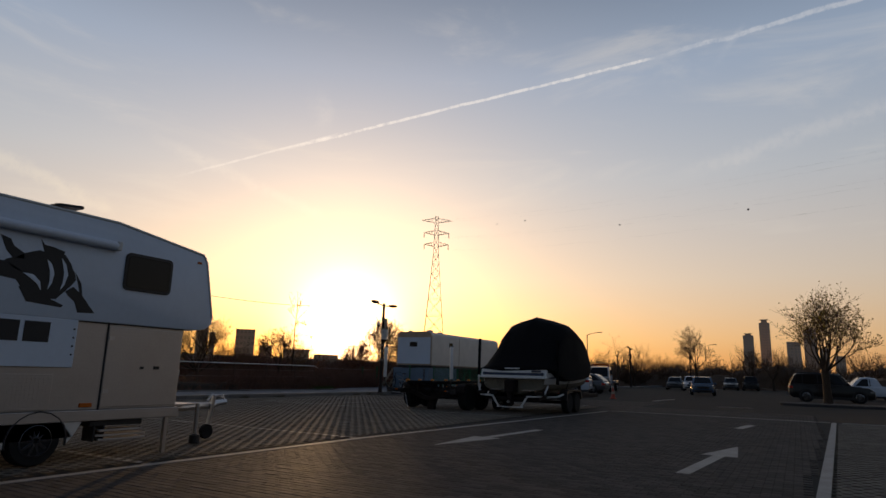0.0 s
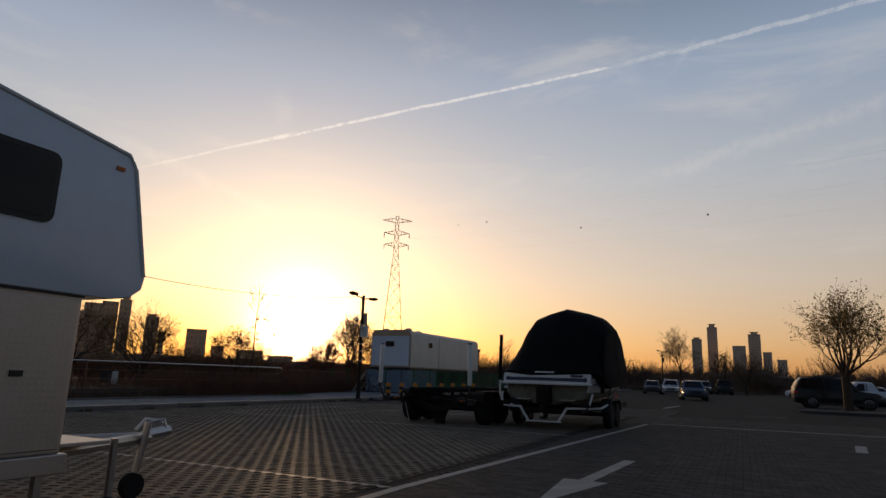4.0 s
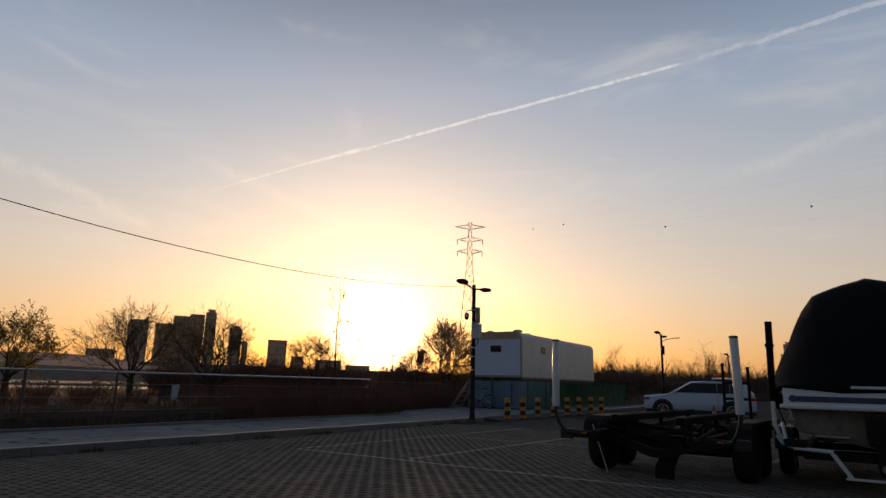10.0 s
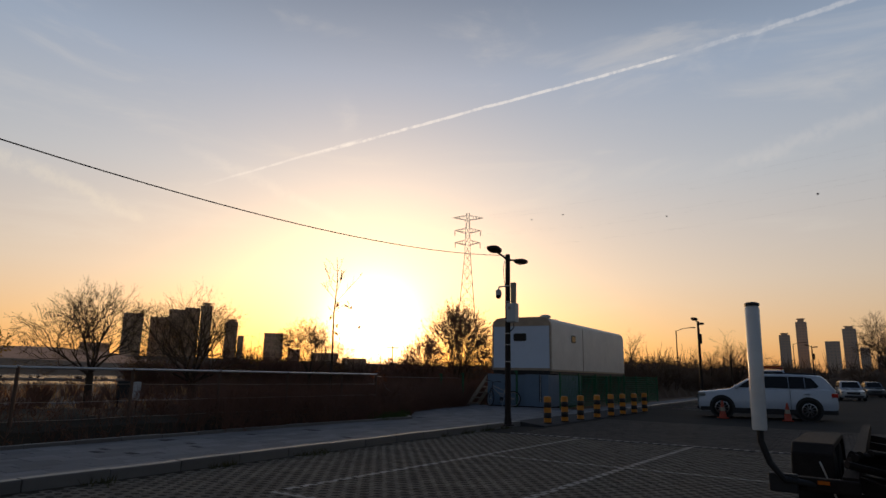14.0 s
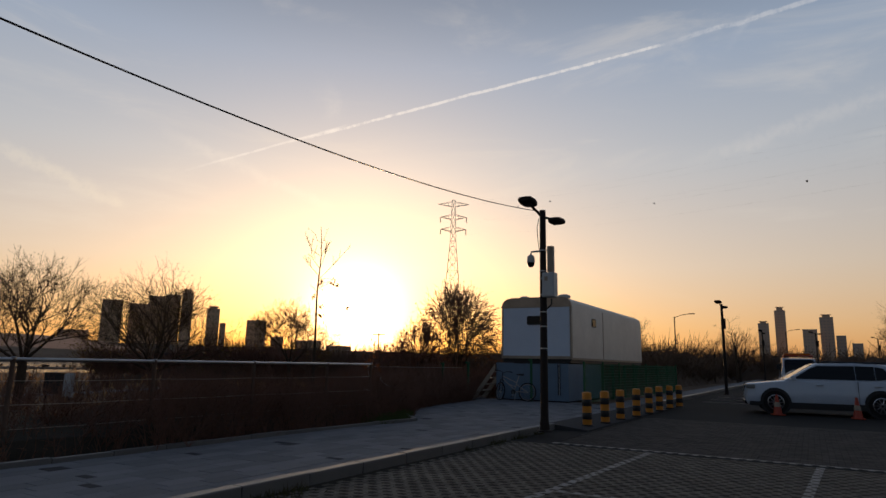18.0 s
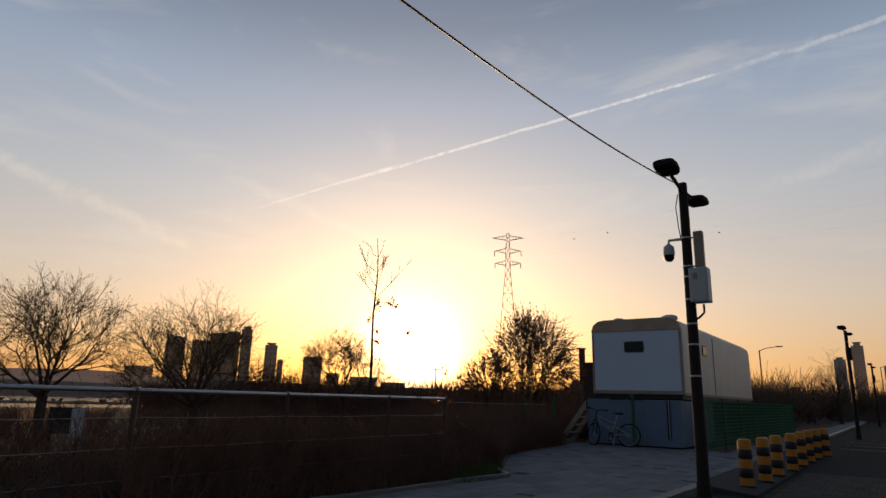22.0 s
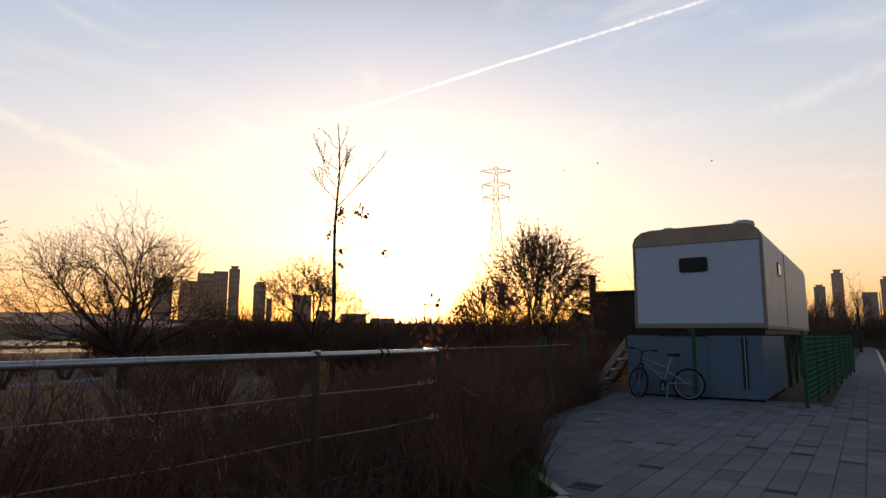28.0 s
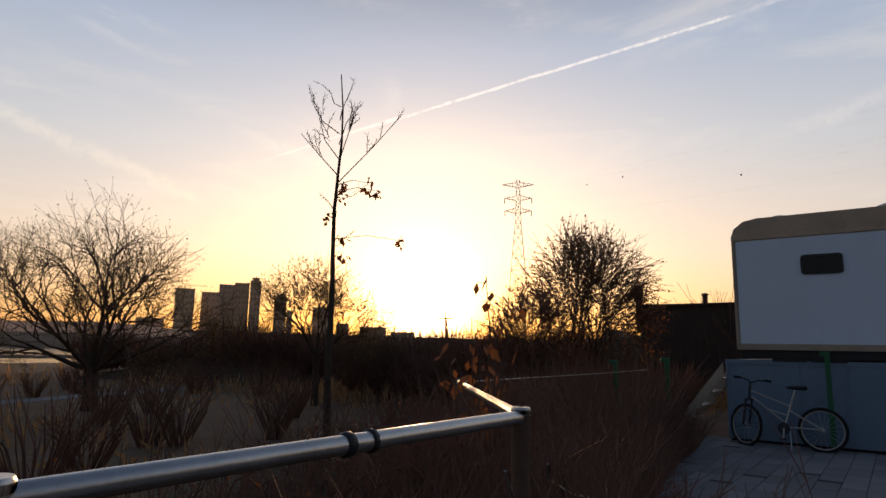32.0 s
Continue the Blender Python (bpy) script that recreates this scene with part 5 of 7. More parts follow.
wpart("end_cap", moved(bx(-0.05, -0.03, -0.06, 0.06, 0.04, 0.06, 0.02), pose(PX + 0.05, 5.53, 2.63)), M_GREYBOX, aw)
wpart("marker_light", bx(PX - 0.01, 6.80, 2.62, PX + 0.012, 6.87, 2.65, 0.004), M_ORANGE, shell, "small orange marker light")
wpart("rail", bx(-8.8, 1.3, 0.47, PX - 0.01, 6.76, 0.60, 0.01), M_ALU, cp, "aluminium chassis rail")
wpart("reflector", bx(PX - 0.045, 5.37, 0.635, PX - 0.018, 5.52, 0.685, 0.006), M_ORANGE, low, "orange side reflector")
vent = wpart("roof_vent", moved(prism(round_rect(0.42, 0.36, 0.07), 0, 0.035, "z", 0.01), pose(-7.5, 5.17, 3.11, 6)), M_BLACK, cp, "dark open roof vent lid")
wpart("stay", rods([((-7.5, 5.1, 2.95), (-7.5, 5.1, 3.12)), ((-7.4, 5.1, 2.95), (-7.4, 5.1, 3.12))], 0.02), M_BLACK, vent)
wpart("vent_base", moved(prism(round_rect(0.34, 0.30, 0.05), 0, 0.13, "z", 0.01), pose(-7.5, 4.72, 2.95)), M_GREYBOX, cp)
wpart("solar_panel", bx(-8.5, 2.2, 2.99, -7.4, 4.0, 3.03, 0.006), M_GLASS, cp)
for y in (4.93, 4.16):
    wh = wheel(cp, 0, 0.01, 0.285, 0.19, M_DARKRIM, 10)
    for o in (wh, *wh.children):
        o.data.transform(pose(-6.985 + 7.88, y - 4.6, 0, 0, 0, -90))
    wh = wheel(cp, 0, 0.01, 0.285, 0.19, M_DARKRIM, 10)
    for o in (wh, *wh.children):
        o.data.transform(pose(-8.7 + 7.88, y - 4.6, 0, 0, 0, 90))
arch = [(4.93 + 0.33 * math.cos(radians(a)), 0.27 + 0.33 * math.sin(radians(a))) for a in range(-10, 191, 20)]
skirt = wpart("skirt", prism([(1.4, 0.50), (5.42, 0.50), (5.42, 0.46), (5.33, 0.30)] + arch + [(4.55, 0.24), (1.4, 0.24)], PX - 0.06, PX - 0.02, "x"), M_CREAM, cp, "cream wheel skirt with a round arch")
wpart("arch_lip", tube(bmesh.new(), [(PX - 0.018, y, z) for y, z in arch], 0.012, 6), M_BLACK, skirt, smooth=True)
wpart("drawbar", rods([((-8.5, 6.6, 0.53), (-7.9, 8.25, 0.53)), ((-7.3, 6.6, 0.53), (-7.9, 8.25, 0.53))], 0.05), M_ALU, cp, "A-frame drawbar")
wpart("deck", bx(-8.3, 6.7, 0.58, -7.3, 7.4, 0.61, 0.006), M_ALU, cp)
jk = wpart("jack", rods([((-7.78, 8.05, 0.2), (-7.75, 8.11, 0.68))], 0.035), M_STEEL, cp, "galvanised jockey wheel jack", True)
wpart("jack_handle", rods([((-7.75, 8.11, 0.68), (-7.68, 8.22, 0.71)), ((-7.68, 8.22, 0.71), (-7.66, 8.24, 0.63))], 0.012), M_STEEL, jk)
wpart("jockey_wheel", moved(lathe([(0.05, -0.035), (0.11, -0.035), (0.12, 0), (0.11, 0.035), (0.05, 0.035)], 18), pose(-7.78, 8.03, 0.13, 0, 90)), M_TYRE, jk, smooth=True)
wpart("coupler", rods([((-7.9, 8.2, 0.55), (-7.9, 8.48, 0.58))], 0.05), M_STEEL, cp, "steel coupler", True)
wpart("lever", tube(bmesh.new(), [(-7.9, 8.1, 0.6), (-7.9, 8.2, 0.70), (-7.86, 8.32, 0.68), (-7.86, 8.4, 0.64)], 0.016), M_STEEL, cp, smooth=True)
wpart("foot", rods([((-7.45, 7.55, 0.1), (-7.45, 7.55, 0.60))], 0.03), M_STEEL, cp)
wpart("foot_pad", moved(lathe([(0.08, 0.0), (0.08, 0.12), (0.03, 0.14)], 14), pose(-7.45, 7.55, 0.01)), M_BLACK, cp)
wpart("stand", bx(PX - 0.12, 6.60, 0.0, PX - 0.07, 6.65, 0.5), M_STEEL, cp, "thin corner stand")
stp = wpart("folding_step", bx(PX - 0.3, 5.55, 0.40, PX - 0.06, 6.25, 0.47, 0.01), M_BLACK, cp, "folded black entry step")
for z, y0, y1 in ((0.345, 5.66, 6.24), (0.285, 5.62, 6.3), (0.235, 5.66, 6.3)):
    wpart("step_tread", bx(PX - 0.26, y0, z - 0.014, PX - 0.03, y1, z + 0.014, 0.006), M_ALU, stp, "pale aluminium tread")
for y in (5.6, 5.72):
    wpart("hinge_plate", bx(PX - 0.28, y, 0.22, PX - 0.05, y + 0.025, 0.42, 0.006), M_BLACK, stp)

# ---- boat on its trailer ----
BX, BY = -7.12, 19.15
boat = thing("motor_boat", (BX, BY, 0), 0, "white motor boat under a black fitted cover", "boat")


def hull_ring(y, beam, keel, chine, sheer):
    b = beam
    half = [(0, keel), (b * 0.45, keel + (chine - keel) * 0.55), (b * 0.80, chine), (b * 0.86, chine + 0.05), (b * 0.97, (chine + sheer) / 2 + 0.1), (b, sheer - 0.03), (b * 0.94, sheer)]
    return [(BX + x, y, z) for x, z in half] + [(BX - x, y, z) for x, z in half[:0:-1]]


HS = [(BY, 1.12, 0.56, 0.74, 1.33), (BY + 1.2, 1.2, 0.54, 0.74, 1.36), (BY + 2.8, 1.24, 0.55, 0.78, 1.38), (BY + 4.2, 1.12, 0.62, 0.88, 1.42), (BY + 5.4, 0.78, 0.78, 1.05, 1.47), (BY + 6.2, 0.38, 1.0, 1.22, 1.51), (BY + 6.6, 0.05, 1.3, 1.4, 1.53)]
hull = wpart("hull", loft([hull_ring(*h) for h in HS]), M_GEL, boat, "white glassfibre hull with stained bottom", True)
low_hull = []
for y, b, k, c, s in HS[:6]:
    pts = [(0, k - 0.006), (b * 0.45, k + (c - k) * 0.55 - 0.006), (b * 0.81, c - 0.004), (b * 0.875, c + 0.05), (b * 0.94, c + 0.16)]
    low_hull.append([(BX + x, y - 0.004, z) for x, z in pts] + [(BX - x, y - 0.004, z) for x, z in pts[:0:-1]])
wpart("bottom_paint", loft(low_hull), M_DIRTYGEL, hull, "brown stained hull bottom", True)
wpart("transom_bottom", prism([(BX - 1.0, 0.93), (BX - 0.9, 0.76), (BX, 0.58), (BX + 0.9, 0.76), (BX + 1.0, 0.93), (BX + 1.02, 1.06), (BX - 1.02, 1.06)], BY - 0.02, BY - 0.004, "y"), M_DIRTYGEL, hull, "stained lower transom")
wpart("swim_platform", bx(BX - 1.14, BY - 0.26, 1.06, BX + 1.14, BY + 0.02, 1.12, 0.02), M_GEL, hull, "white swim platform edge")
wpart("transom_step", prism([(BY - 0.10, 1.12), (BY + 0.05, 1.12), (BY + 0.05, 1.34), (BY - 0.03, 1.34)], BX - 1.10, BX + 1.10, "x"), M_GEL, hull)
wpart("stripe", bx(BX - 1.02, BY - 0.112, 1.16, BX + 1.02, BY - 0.085, 1.235, 0.01), M_NAVY, hull, "dark blue stripe")
wpart("hatch_lip", bx(BX - 0.28, BY - 0.1, 1.345, BX + 0.22, BY + 0.1, 1.385, 0.015), M_GEL, hull)
for x in (-0.98, 0.98):
    wpart("stern_light", moved(lathe([(0.05, 0), (0.05, 0.02), (0.03, 0.03)], 14), pose(BX + x, BY - 0.09, 1.2, 90)), M_NAVY, hull)
wpart("lettering_bar", bx(BX + 0.62, BY - 0.095, 1.265, BX + 0.92, BY - 0.055, 1.315), M_NAVY, hull, "plain dark lettering bar")
for s in (-1, 1):
    wpart("rub_rail", tube(bmesh.new(), [(BX + s * b * 1.005, y, sh - 0.06) for y, b, k, c, sh in HS], 0.028, 8), M_BLACK, hull, "black rubbing strake", True)
    wpart("side_stripe", tube(bmesh.new(), [(BX + s * b * 0.985, y, sh - 0.24) for y, b, k, c, sh in HS[:6]], 0.022, 6), M_NAVY, hull, smooth=True)
drive = wpart("stern_drive", bx(BX - 0.16, BY - 0.42, 0.62, BX + 0.16, BY - 0.02, 1.02, 0.05), M_RUST, boat, "dark stern drive")
wpart("drive_leg", bx(BX - 0.07, BY - 0.40, 0.26, BX + 0.07, BY - 0.12, 0.66, 0.03), M_RUST, drive)
wpart("propeller", moved(lathe([(0.03, -0.06), (0.05, 0.0), (0.03, 0.08)], 12), pose(BX, BY - 0.42, 0.36, 90)), M_STEEL, drive)
for x in (-0.55, 0.55):
    wpart("trim_tab", bx(BX + x - 0.2, BY - 0.2, 0.70, BX + x + 0.2, BY, 0.715), M_STEEL, hull)
# cover with sagging panels between its hoops
cov = []
CS = [(BY - 0.06, 1.08, 1.36, 1.42), (BY + 0.12, 1.18, 1.30, 1.62), (BY + 0.55, 1.26, 1.16, 2.28), (BY + 0.95, 1.30, 1.06, 2.76), (BY + 1.3, 1.31, 1.03, 3.03), (BY + 1.75, 1.32, 1.03, 3.13), (BY + 2.3, 1.33, 1.05, 3.06), (BY + 3.0, 1.31, 1.10, 2.80), (BY + 3.8, 1.25, 1.18, 2.25), (BY + 4.8, 1.0, 1.38, 1.85), (BY + 5.7, 0.62, 1.42, 1.66), (BY + 6.5, 0.16, 1.44, 1.56)]
shape = [(1.01, 0.0), (1.03, 0.14), (1.01, 0.34), (0.97, 0.60), (0.94, 0.75), (0.75, 0.88), (0.45, 0.935), (0.16, 0.975), (0.0, 1.0)]
shape_l = [(1.05, 0.0), (1.05, 0.15), (0.92, 0.39), (0.79, 0.58), (0.67, 0.76), (0.54, 0.88), (0.31, 0.945), (0.08, 0.985)]
for y, w, z0, z1 in CS:
    right = [(BX + 0.03 + 0.07 * h + w * a, y, z0 + (z1 - z0) * h) for a, h in shape]
    left = [(BX + 0.03 + 0.07 * h - w * a * (1.0 + 0.05 * h), y, z0 + (z1 - z0) * h) for a, h in shape_l[::-1]]
    cov.append(right + left)
cb = loft(cov)
bmesh.ops.subdivide_edges(cb, edges=list(cb.edges), cuts=2, use_grid_fill=True, smooth=0.15)
for v in cb.verts:
    n = noise.noise(Vector((v.co.x * 1.7, v.co.y * 1.3, v.co.z * 2.2)))
    f = noise.noise(Vector((v.co.x * 6, v.co.y * 5, v.co.z * 3)))
    v.co += Vector((0.025, 0.012, 0.018)) * n + Vector((0.008, 0.006, 0.008)) * f
wpart("cover", cb, M_COVER, boat, "black cloth cover over a raised frame", True)
for s in (-1, 1):
    wpart("cover_strap", tube(bmesh.new(), [(BX + s * 1.3, BY + 1.5, 1.32), (BX + s * 1.28, BY + 1.5, 1.0), (BX + s * 1.2, BY + 1.5, 0.75)], 0.012, 5), M_COVER, boat)

bt = thing("boat_trailer", (BX, BY, 0), 0, "white tube boat trailer with tandem wheels under the boat", "trailer")
for s in (-1, 1):
    wpart("side_beam", bx(BX + s * 0.86 - 0.05, BY - 0.2, 0.42, BX + s * 0.86 + 0.05, BY + 6.2, 0.55, 0.01), M_RUST, bt)
    wpart("bunk", bx(BX + s * 0.6 - 0.06, BY, 0.60, BX + s * 0.6 + 0.06, BY + 4.6, 0.70, 0.02), M_BLACK, bt, "carpeted bunk")
    for k in range(2):
        wh = wheel(bt, 0, 0.0, 0.32, 0.2, M_STEEL, 8)
        for o in (wh, *wh.children):
            o.data.transform(pose(s * 1.22, 1.5 + 0.78 * k, 0, 0, 0, -90 if s > 0 else 90))
    wpart("fender", prism([(BY + 1.08, 0.42), (BY + 1.16, 0.68), (BY + 1.3, 0.74), (BY + 2.5, 0.74), (BY + 2.66, 0.66), (BY + 2.72, 0.42), (BY + 2.66, 0.42), (BY + 2.6, 0.62), (BY + 2.46, 0.69), (BY + 1.34, 0.69), (BY + 1.22, 0.64), (BY + 1.14, 0.42)], BX + s * 1.22 - 0.13, BX + s * 1.22 + 0.13, "x"), M_BLACK, bt, "black wheel fender")
    wpart("step_bracket", prism([(BX + s * 0.53, 0.50), (BX + s * 0.59, 0.50), (BX + s * 0.39, 0.19), (BX + s * 0.33, 0.19)], BY - 0.34, BY - 0.30, "y"), M_GEL, bt, "white slanted step bracket")
    wpart("rear_arm", tube(bmesh.new(), [(BX + s * 0.55, BY - 0.3, 0.52), (BX + s * 1.0, BY - 0.3, 0.54), (BX + s * 1.1, BY - 0.2, 0.62), (BX + s * 1.14, BY - 0.05, 0.86)], 0.025), M_GEL, bt, "white tube arm", True)
    wpart("fender_arm", tube(bmesh.new(), [(BX + s * 0.9, BY + 0.5, 0.5), (BX + s * 1.2, BY + 0.6, 0.52), (BX + s * 1.3, BY + 0.9, 0.6)], 0.03), M_GEL, bt, smooth=True)
    wpart("light_board", bx(BX + s * 0.98 - 0.14, BY - 0.34, 0.56, BX + s * 0.98 + 0.14, BY - 0.29, 0.66, 0.01), M_RUST, bt, "dark rear light")
wpart("step_bar", bx(BX - 0.44, BY - 0.345, 0.185, BX + 0.44, BY - 0.295, 0.215, 0.006), M_GEL, bt, "white rear step bar")
for y in (BY - 0.15, BY + 1.9, BY + 3.8, BY + 5.6):
    wpart("cross_beam", bx(BX - 0.9, y - 0.05, 0.40, BX + 0.9, y + 0.05, 0.50, 0.01), M_RUST, bt)
wpart("drawbar", bx(BX - 0.06, BY + 5.4, 0.42, BX + 0.06, BY + 8.0, 0.54, 0.01), M_RUST, bt)
wpart("winch_post", bx(BX - 0.05, BY + 6.7, 0.5, BX + 0.05, BY + 6.8, 1.4, 0.01), M_RUST, bt)
for y in (BY + 1.5, BY + 2.28):
    wpart("axle", rods([((BX - 1.2, y, 0.32), (BX + 1.2, y, 0.32))], 0.035), M_RUST, bt)
wpart("guide_post", rods([((-5.83, BY + 0.4, 0.9), (-5.80, BY + 0.4, 2.25))], 0.048), M_COVER, bt, "dark padded guide post", True)
gpost = wpart("guide_post", rods([((-8.36, BY + 0.03, 1.15), (-8.335, BY + 0.03, 2.30))], 0.048), M_COVER, bt, "dark padded guide post", True)
wpart("tie", moved(lathe([(0.055, -0.03), (0.062, 0), (0.055, 0.03)], 12), pose(-8.345, BY + 0.03, 1.95)), M_COVER, gpost)
wpart("guide_foot", tube(bmesh.new(), [(-8.36, BY + 0.03, 1.2), (-8.36, BY + 0.03, 0.82), (-8.30, BY + 0.03, 0.66), (-8.2, BY + 0.03, 0.54), (-7.95, BY + 0.03, 0.5)], 0.03), M_GEL, bt, "white bent post foot", True)

# ---- empty boat trailer ----
et = thing("boat_trailer", (-9.86, 18.2, 0), 0, "empty black steel boat trailer with white guide posts", "trailer")
TX = -9.86
for s in (-1, 1):
    x = TX + s * 0.78
    post_x = -11.2 if s < 0 else -8.62
    wpart("side_beam", prism([(18.1, 0.50), (18.1, 0.66), (20.6, 0.66), (23.0, 0.72), (24.6, 0.72), (24.6, 0.60), (23.0, 0.58), (20.6, 0.50)], x - 0.05, x + 0.05, "x"), M_RUST, et)
    wpart("bunk", bx(TX + s * 0.45 - 0.06, 18.0, 0.80, TX + s * 0.45 + 0.06, 22.4, 0.90, 0.02), M_COVER, et, "black padded bunk")
    for y in (18.5, 20.2, 22.0):
        wpart("bunk_bracket", bx(TX + s * 0.45 - 0.03, y, 0.52, TX + s * 0.45 + 0.03, y + 0.06, 0.82), M_RUST, et)
    for k in range(2):
        wh = wheel(et, 0, 0.0, 0.40, 0.28, M_RUST, 6)
        for o in (wh, *wh.children):
            o.data.transform(pose(s * 1.07, 0.98 + 0.86 * k, 0, 0, 0, -90 if s > 0 else 90))
    wpart("fender", prism([(18.66, 0.55), (18.72, 0.76), (18.86, 0.84), (20.3, 0.84), (20.46, 0.76), (20.52, 0.55), (20.46, 0.55), (20.4, 0.72), (20.26, 0.79), (18.9, 0.79), (18.78, 0.73), (18.72, 0.55)], TX + s * 1.07 - 0.16, TX + s * 1.07 + 0.16, "x", 0.012), M_RUST, et, "black fender")
    if s < 0:
        wpart("fender_stay", rods([((TX - 1.0, 18.5, 0.72), (TX - 0.76, 18.45, 0.04))], 0.008), M_STEEL, et, "thin bright fender stay")
    gp = wpart("guide_post", moved(lathe([(0.052, 0), (0.056, 0.02), (0.056, 0.96), (0.046, 0.98), (0.03, 0.985)], 16), pose(post_x, 17.9, 0.985, 0, -0.8 * s)), M_GEL, et, "white plastic guide post", True)
    wpart("post_cap", moved(lathe([(0.058, 0), (0.058, 0.02), (0.04, 0.03)], 16), pose(post_x - 0.014 * s, 17.9, 1.965)), M_BLACK, gp)
    wpart("post_foot", tube(bmesh.new(), [(post_x, 17.9, 1.02), (post_x, 17.9, 0.90), (post_x - s * 0.05, 17.92, 0.74), (post_x - s * 0.13, 17.98, 0.62), (TX + s * 0.95, 18.1, 0.58)], 0.026), M_BLACK, et, "black bent post foot", True)
    wpart("tail_light", bx(TX + s * 1.22 - 0.1, 18.0, 0.52, TX + s * 1.22 + 0.1, 18.06, 0.66, 0.01), M_BLACK, et, "dark tail light")
    wpart("marker", bx(TX + s * 0.95 - 0.04, 18.03, 0.60, TX + s * 0.95 + 0.04, 18.046, 0.625), M_ORANGE, et, "small orange marker")
    wpart("curved_stay", tube(bmesh.new(), [(TX + s * 0.75, 18.4, 0.78), (TX + s * 0.5, 19.2, 0.72), (TX + s * 0.28, 20.2, 0.60), (TX + s * 0.2, 21.3, 0.55)], 0.03), M_RUST, et, smooth=True)
    for q in (0.16, 0.34):
        wpart("curved_stay", tube(bmesh.new(), [(TX + s * (0.78 - q * 0.4), 18.3 + q, 0.80), (TX + s * (0.62 - q), 19.0 + q * 2, 0.66), (TX + s * (0.40 - q * 0.8), 19.9 + q * 2, 0.52), (TX + s * 0.12, 20.9 + q * 2, 0.47)], 0.028), M_RUST, et, smooth=True)
    wpart("rear_stub", bx(min(TX + s * 0.72, TX + s * 1.32), 18.05, 0.54, max(TX + s * 0.72, TX + s * 1.32), 18.15, 0.64, 0.012), M_RUST, et, "black rear light arm")
    wpart("upright", rods([((TX + s * 0.265, 24.6, 0.66), (TX + s * 0.265, 24.6, 1.9 if s < 0 else 1.82))], 0.035), M_RUST, et, "dark winch frame upright")
wpart("rear_beam", prism([(TX - 0.84, 0.66), (TX - 0.84, 0.54), (TX - 0.12, 0.30), (TX + 0.12, 0.30), (TX + 0.84, 0.54), (TX + 0.84, 0.66), (TX + 0.1, 0.42), (TX - 0.1, 0.42)], 18.5, 18.6, "y"), M_RUST, et, "black V-shaped rear cross beam")
for k in range(4):
    wpart("diagonal_tube", tube(bmesh.new(), [(TX - 0.80, 18.25 + 0.3 * k, 0.74), (TX - 0.35, 18.7 + 0.36 * k, 0.60), (TX + 0.10, 19.2 + 0.4 * k, 0.40), (TX + 0.2, 19.5 + 0.4 * k, 0.36)], 0.03), M_RUST, et, "dark diagonal frame tube", True)
for k in range(3):
    wpart("diagonal_tube", tube(bmesh.new(), [(TX + 0.80, 18.6 + 0.4 * k, 0.72), (TX + 0.45, 19.2 + 0.4 * k, 0.58), (TX + 0.2, 19.7 + 0.4 * k, 0.44)], 0.03), M_RUST, et, "dark diagonal frame tube", True)
for y in (19.0, 20.0, 21.4, 22.8, 24.2):
    wpart("cross_beam", prism([(TX - 0.8, 0.60), (TX - 0.8, 0.50), (TX, 0.40), (TX + 0.8, 0.50), (TX + 0.8, 0.60), (TX, 0.48)], y - 0.05, y + 0.05, "y"), M_RUST, et)
for y in (18.5, 19.5, 20.7, 22.1):
    wpart("keel_roller", moved(lathe([(0.05, -0.12), (0.08, -0.1), (0.05, 0), (0.08, 0.1), (0.05, 0.12)], 12), pose(TX, y, 0.62, 0, 90)), M_TYRE, et, smooth=True)
wpart("drawbar", bx(TX - 0.06, 23.5, 0.58, TX + 0.06, 26.2, 0.70, 0.01), M_RUST, et)
wpart("winch_bar", rods([((TX - 0.265, 24.6, 1.45), (TX + 0.265, 24.6, 1.45))], 0.03), M_RUST, et)
wpart("winch_bar", rods([((TX - 0.265, 24.6, 1.1), (TX + 0.265, 24.6, 1.1))], 0.03), M_RUST, et)
wpart("rear_stand", prism([(TX + 0.34, 0.62), (TX + 0.10, 0.62), (TX - 0.10, 0.14), (TX - 0.10, 0.0), (TX + 0.14, 0.0), (TX + 0.14, 0.12)], 18.62, 18.76, "y"), M_RUST, et, "dark slanted rear stand")
for y in (19.18, 20.04):
    wpart("axle", rods([((TX - 1.1, y, 0.36), (TX + 1.1, y, 0.36))], 0.04), M_RUST, et)

# the trailer stands slightly askew in its bay
et.rotation_euler.z = radians(-3.0)

# ---- pylon and power lines ----
PD = heading(30.47, 0)
PDIST = 401.7
PP = Vector((0.5, 1.0, 0)) + PD * PDIST
pyl = thing("pylon", (PP.x, PP.y, -2.4), 30, "tall grey lattice transmission tower behind the trees", "pylon")
pyl.scale = (1.217, 1.217, 1.217)
M_PYL = surface("pylon steel", (0.09, 0.09, 0.10), 0.8, 0.0, vary=0.1, scale=0.3, fine=2.0, bump=0.0)
PH = 88.0
lev = [0, 12, 23, 33, 42, 50, 56, 61, 66, 71, 76, 81, PH]


def half_at(z):
    return 7.0 - (7.0 - 1.5) * z / 66 if z < 66 else 1.5 - 0.7 * (z - 66) / (PH - 66)


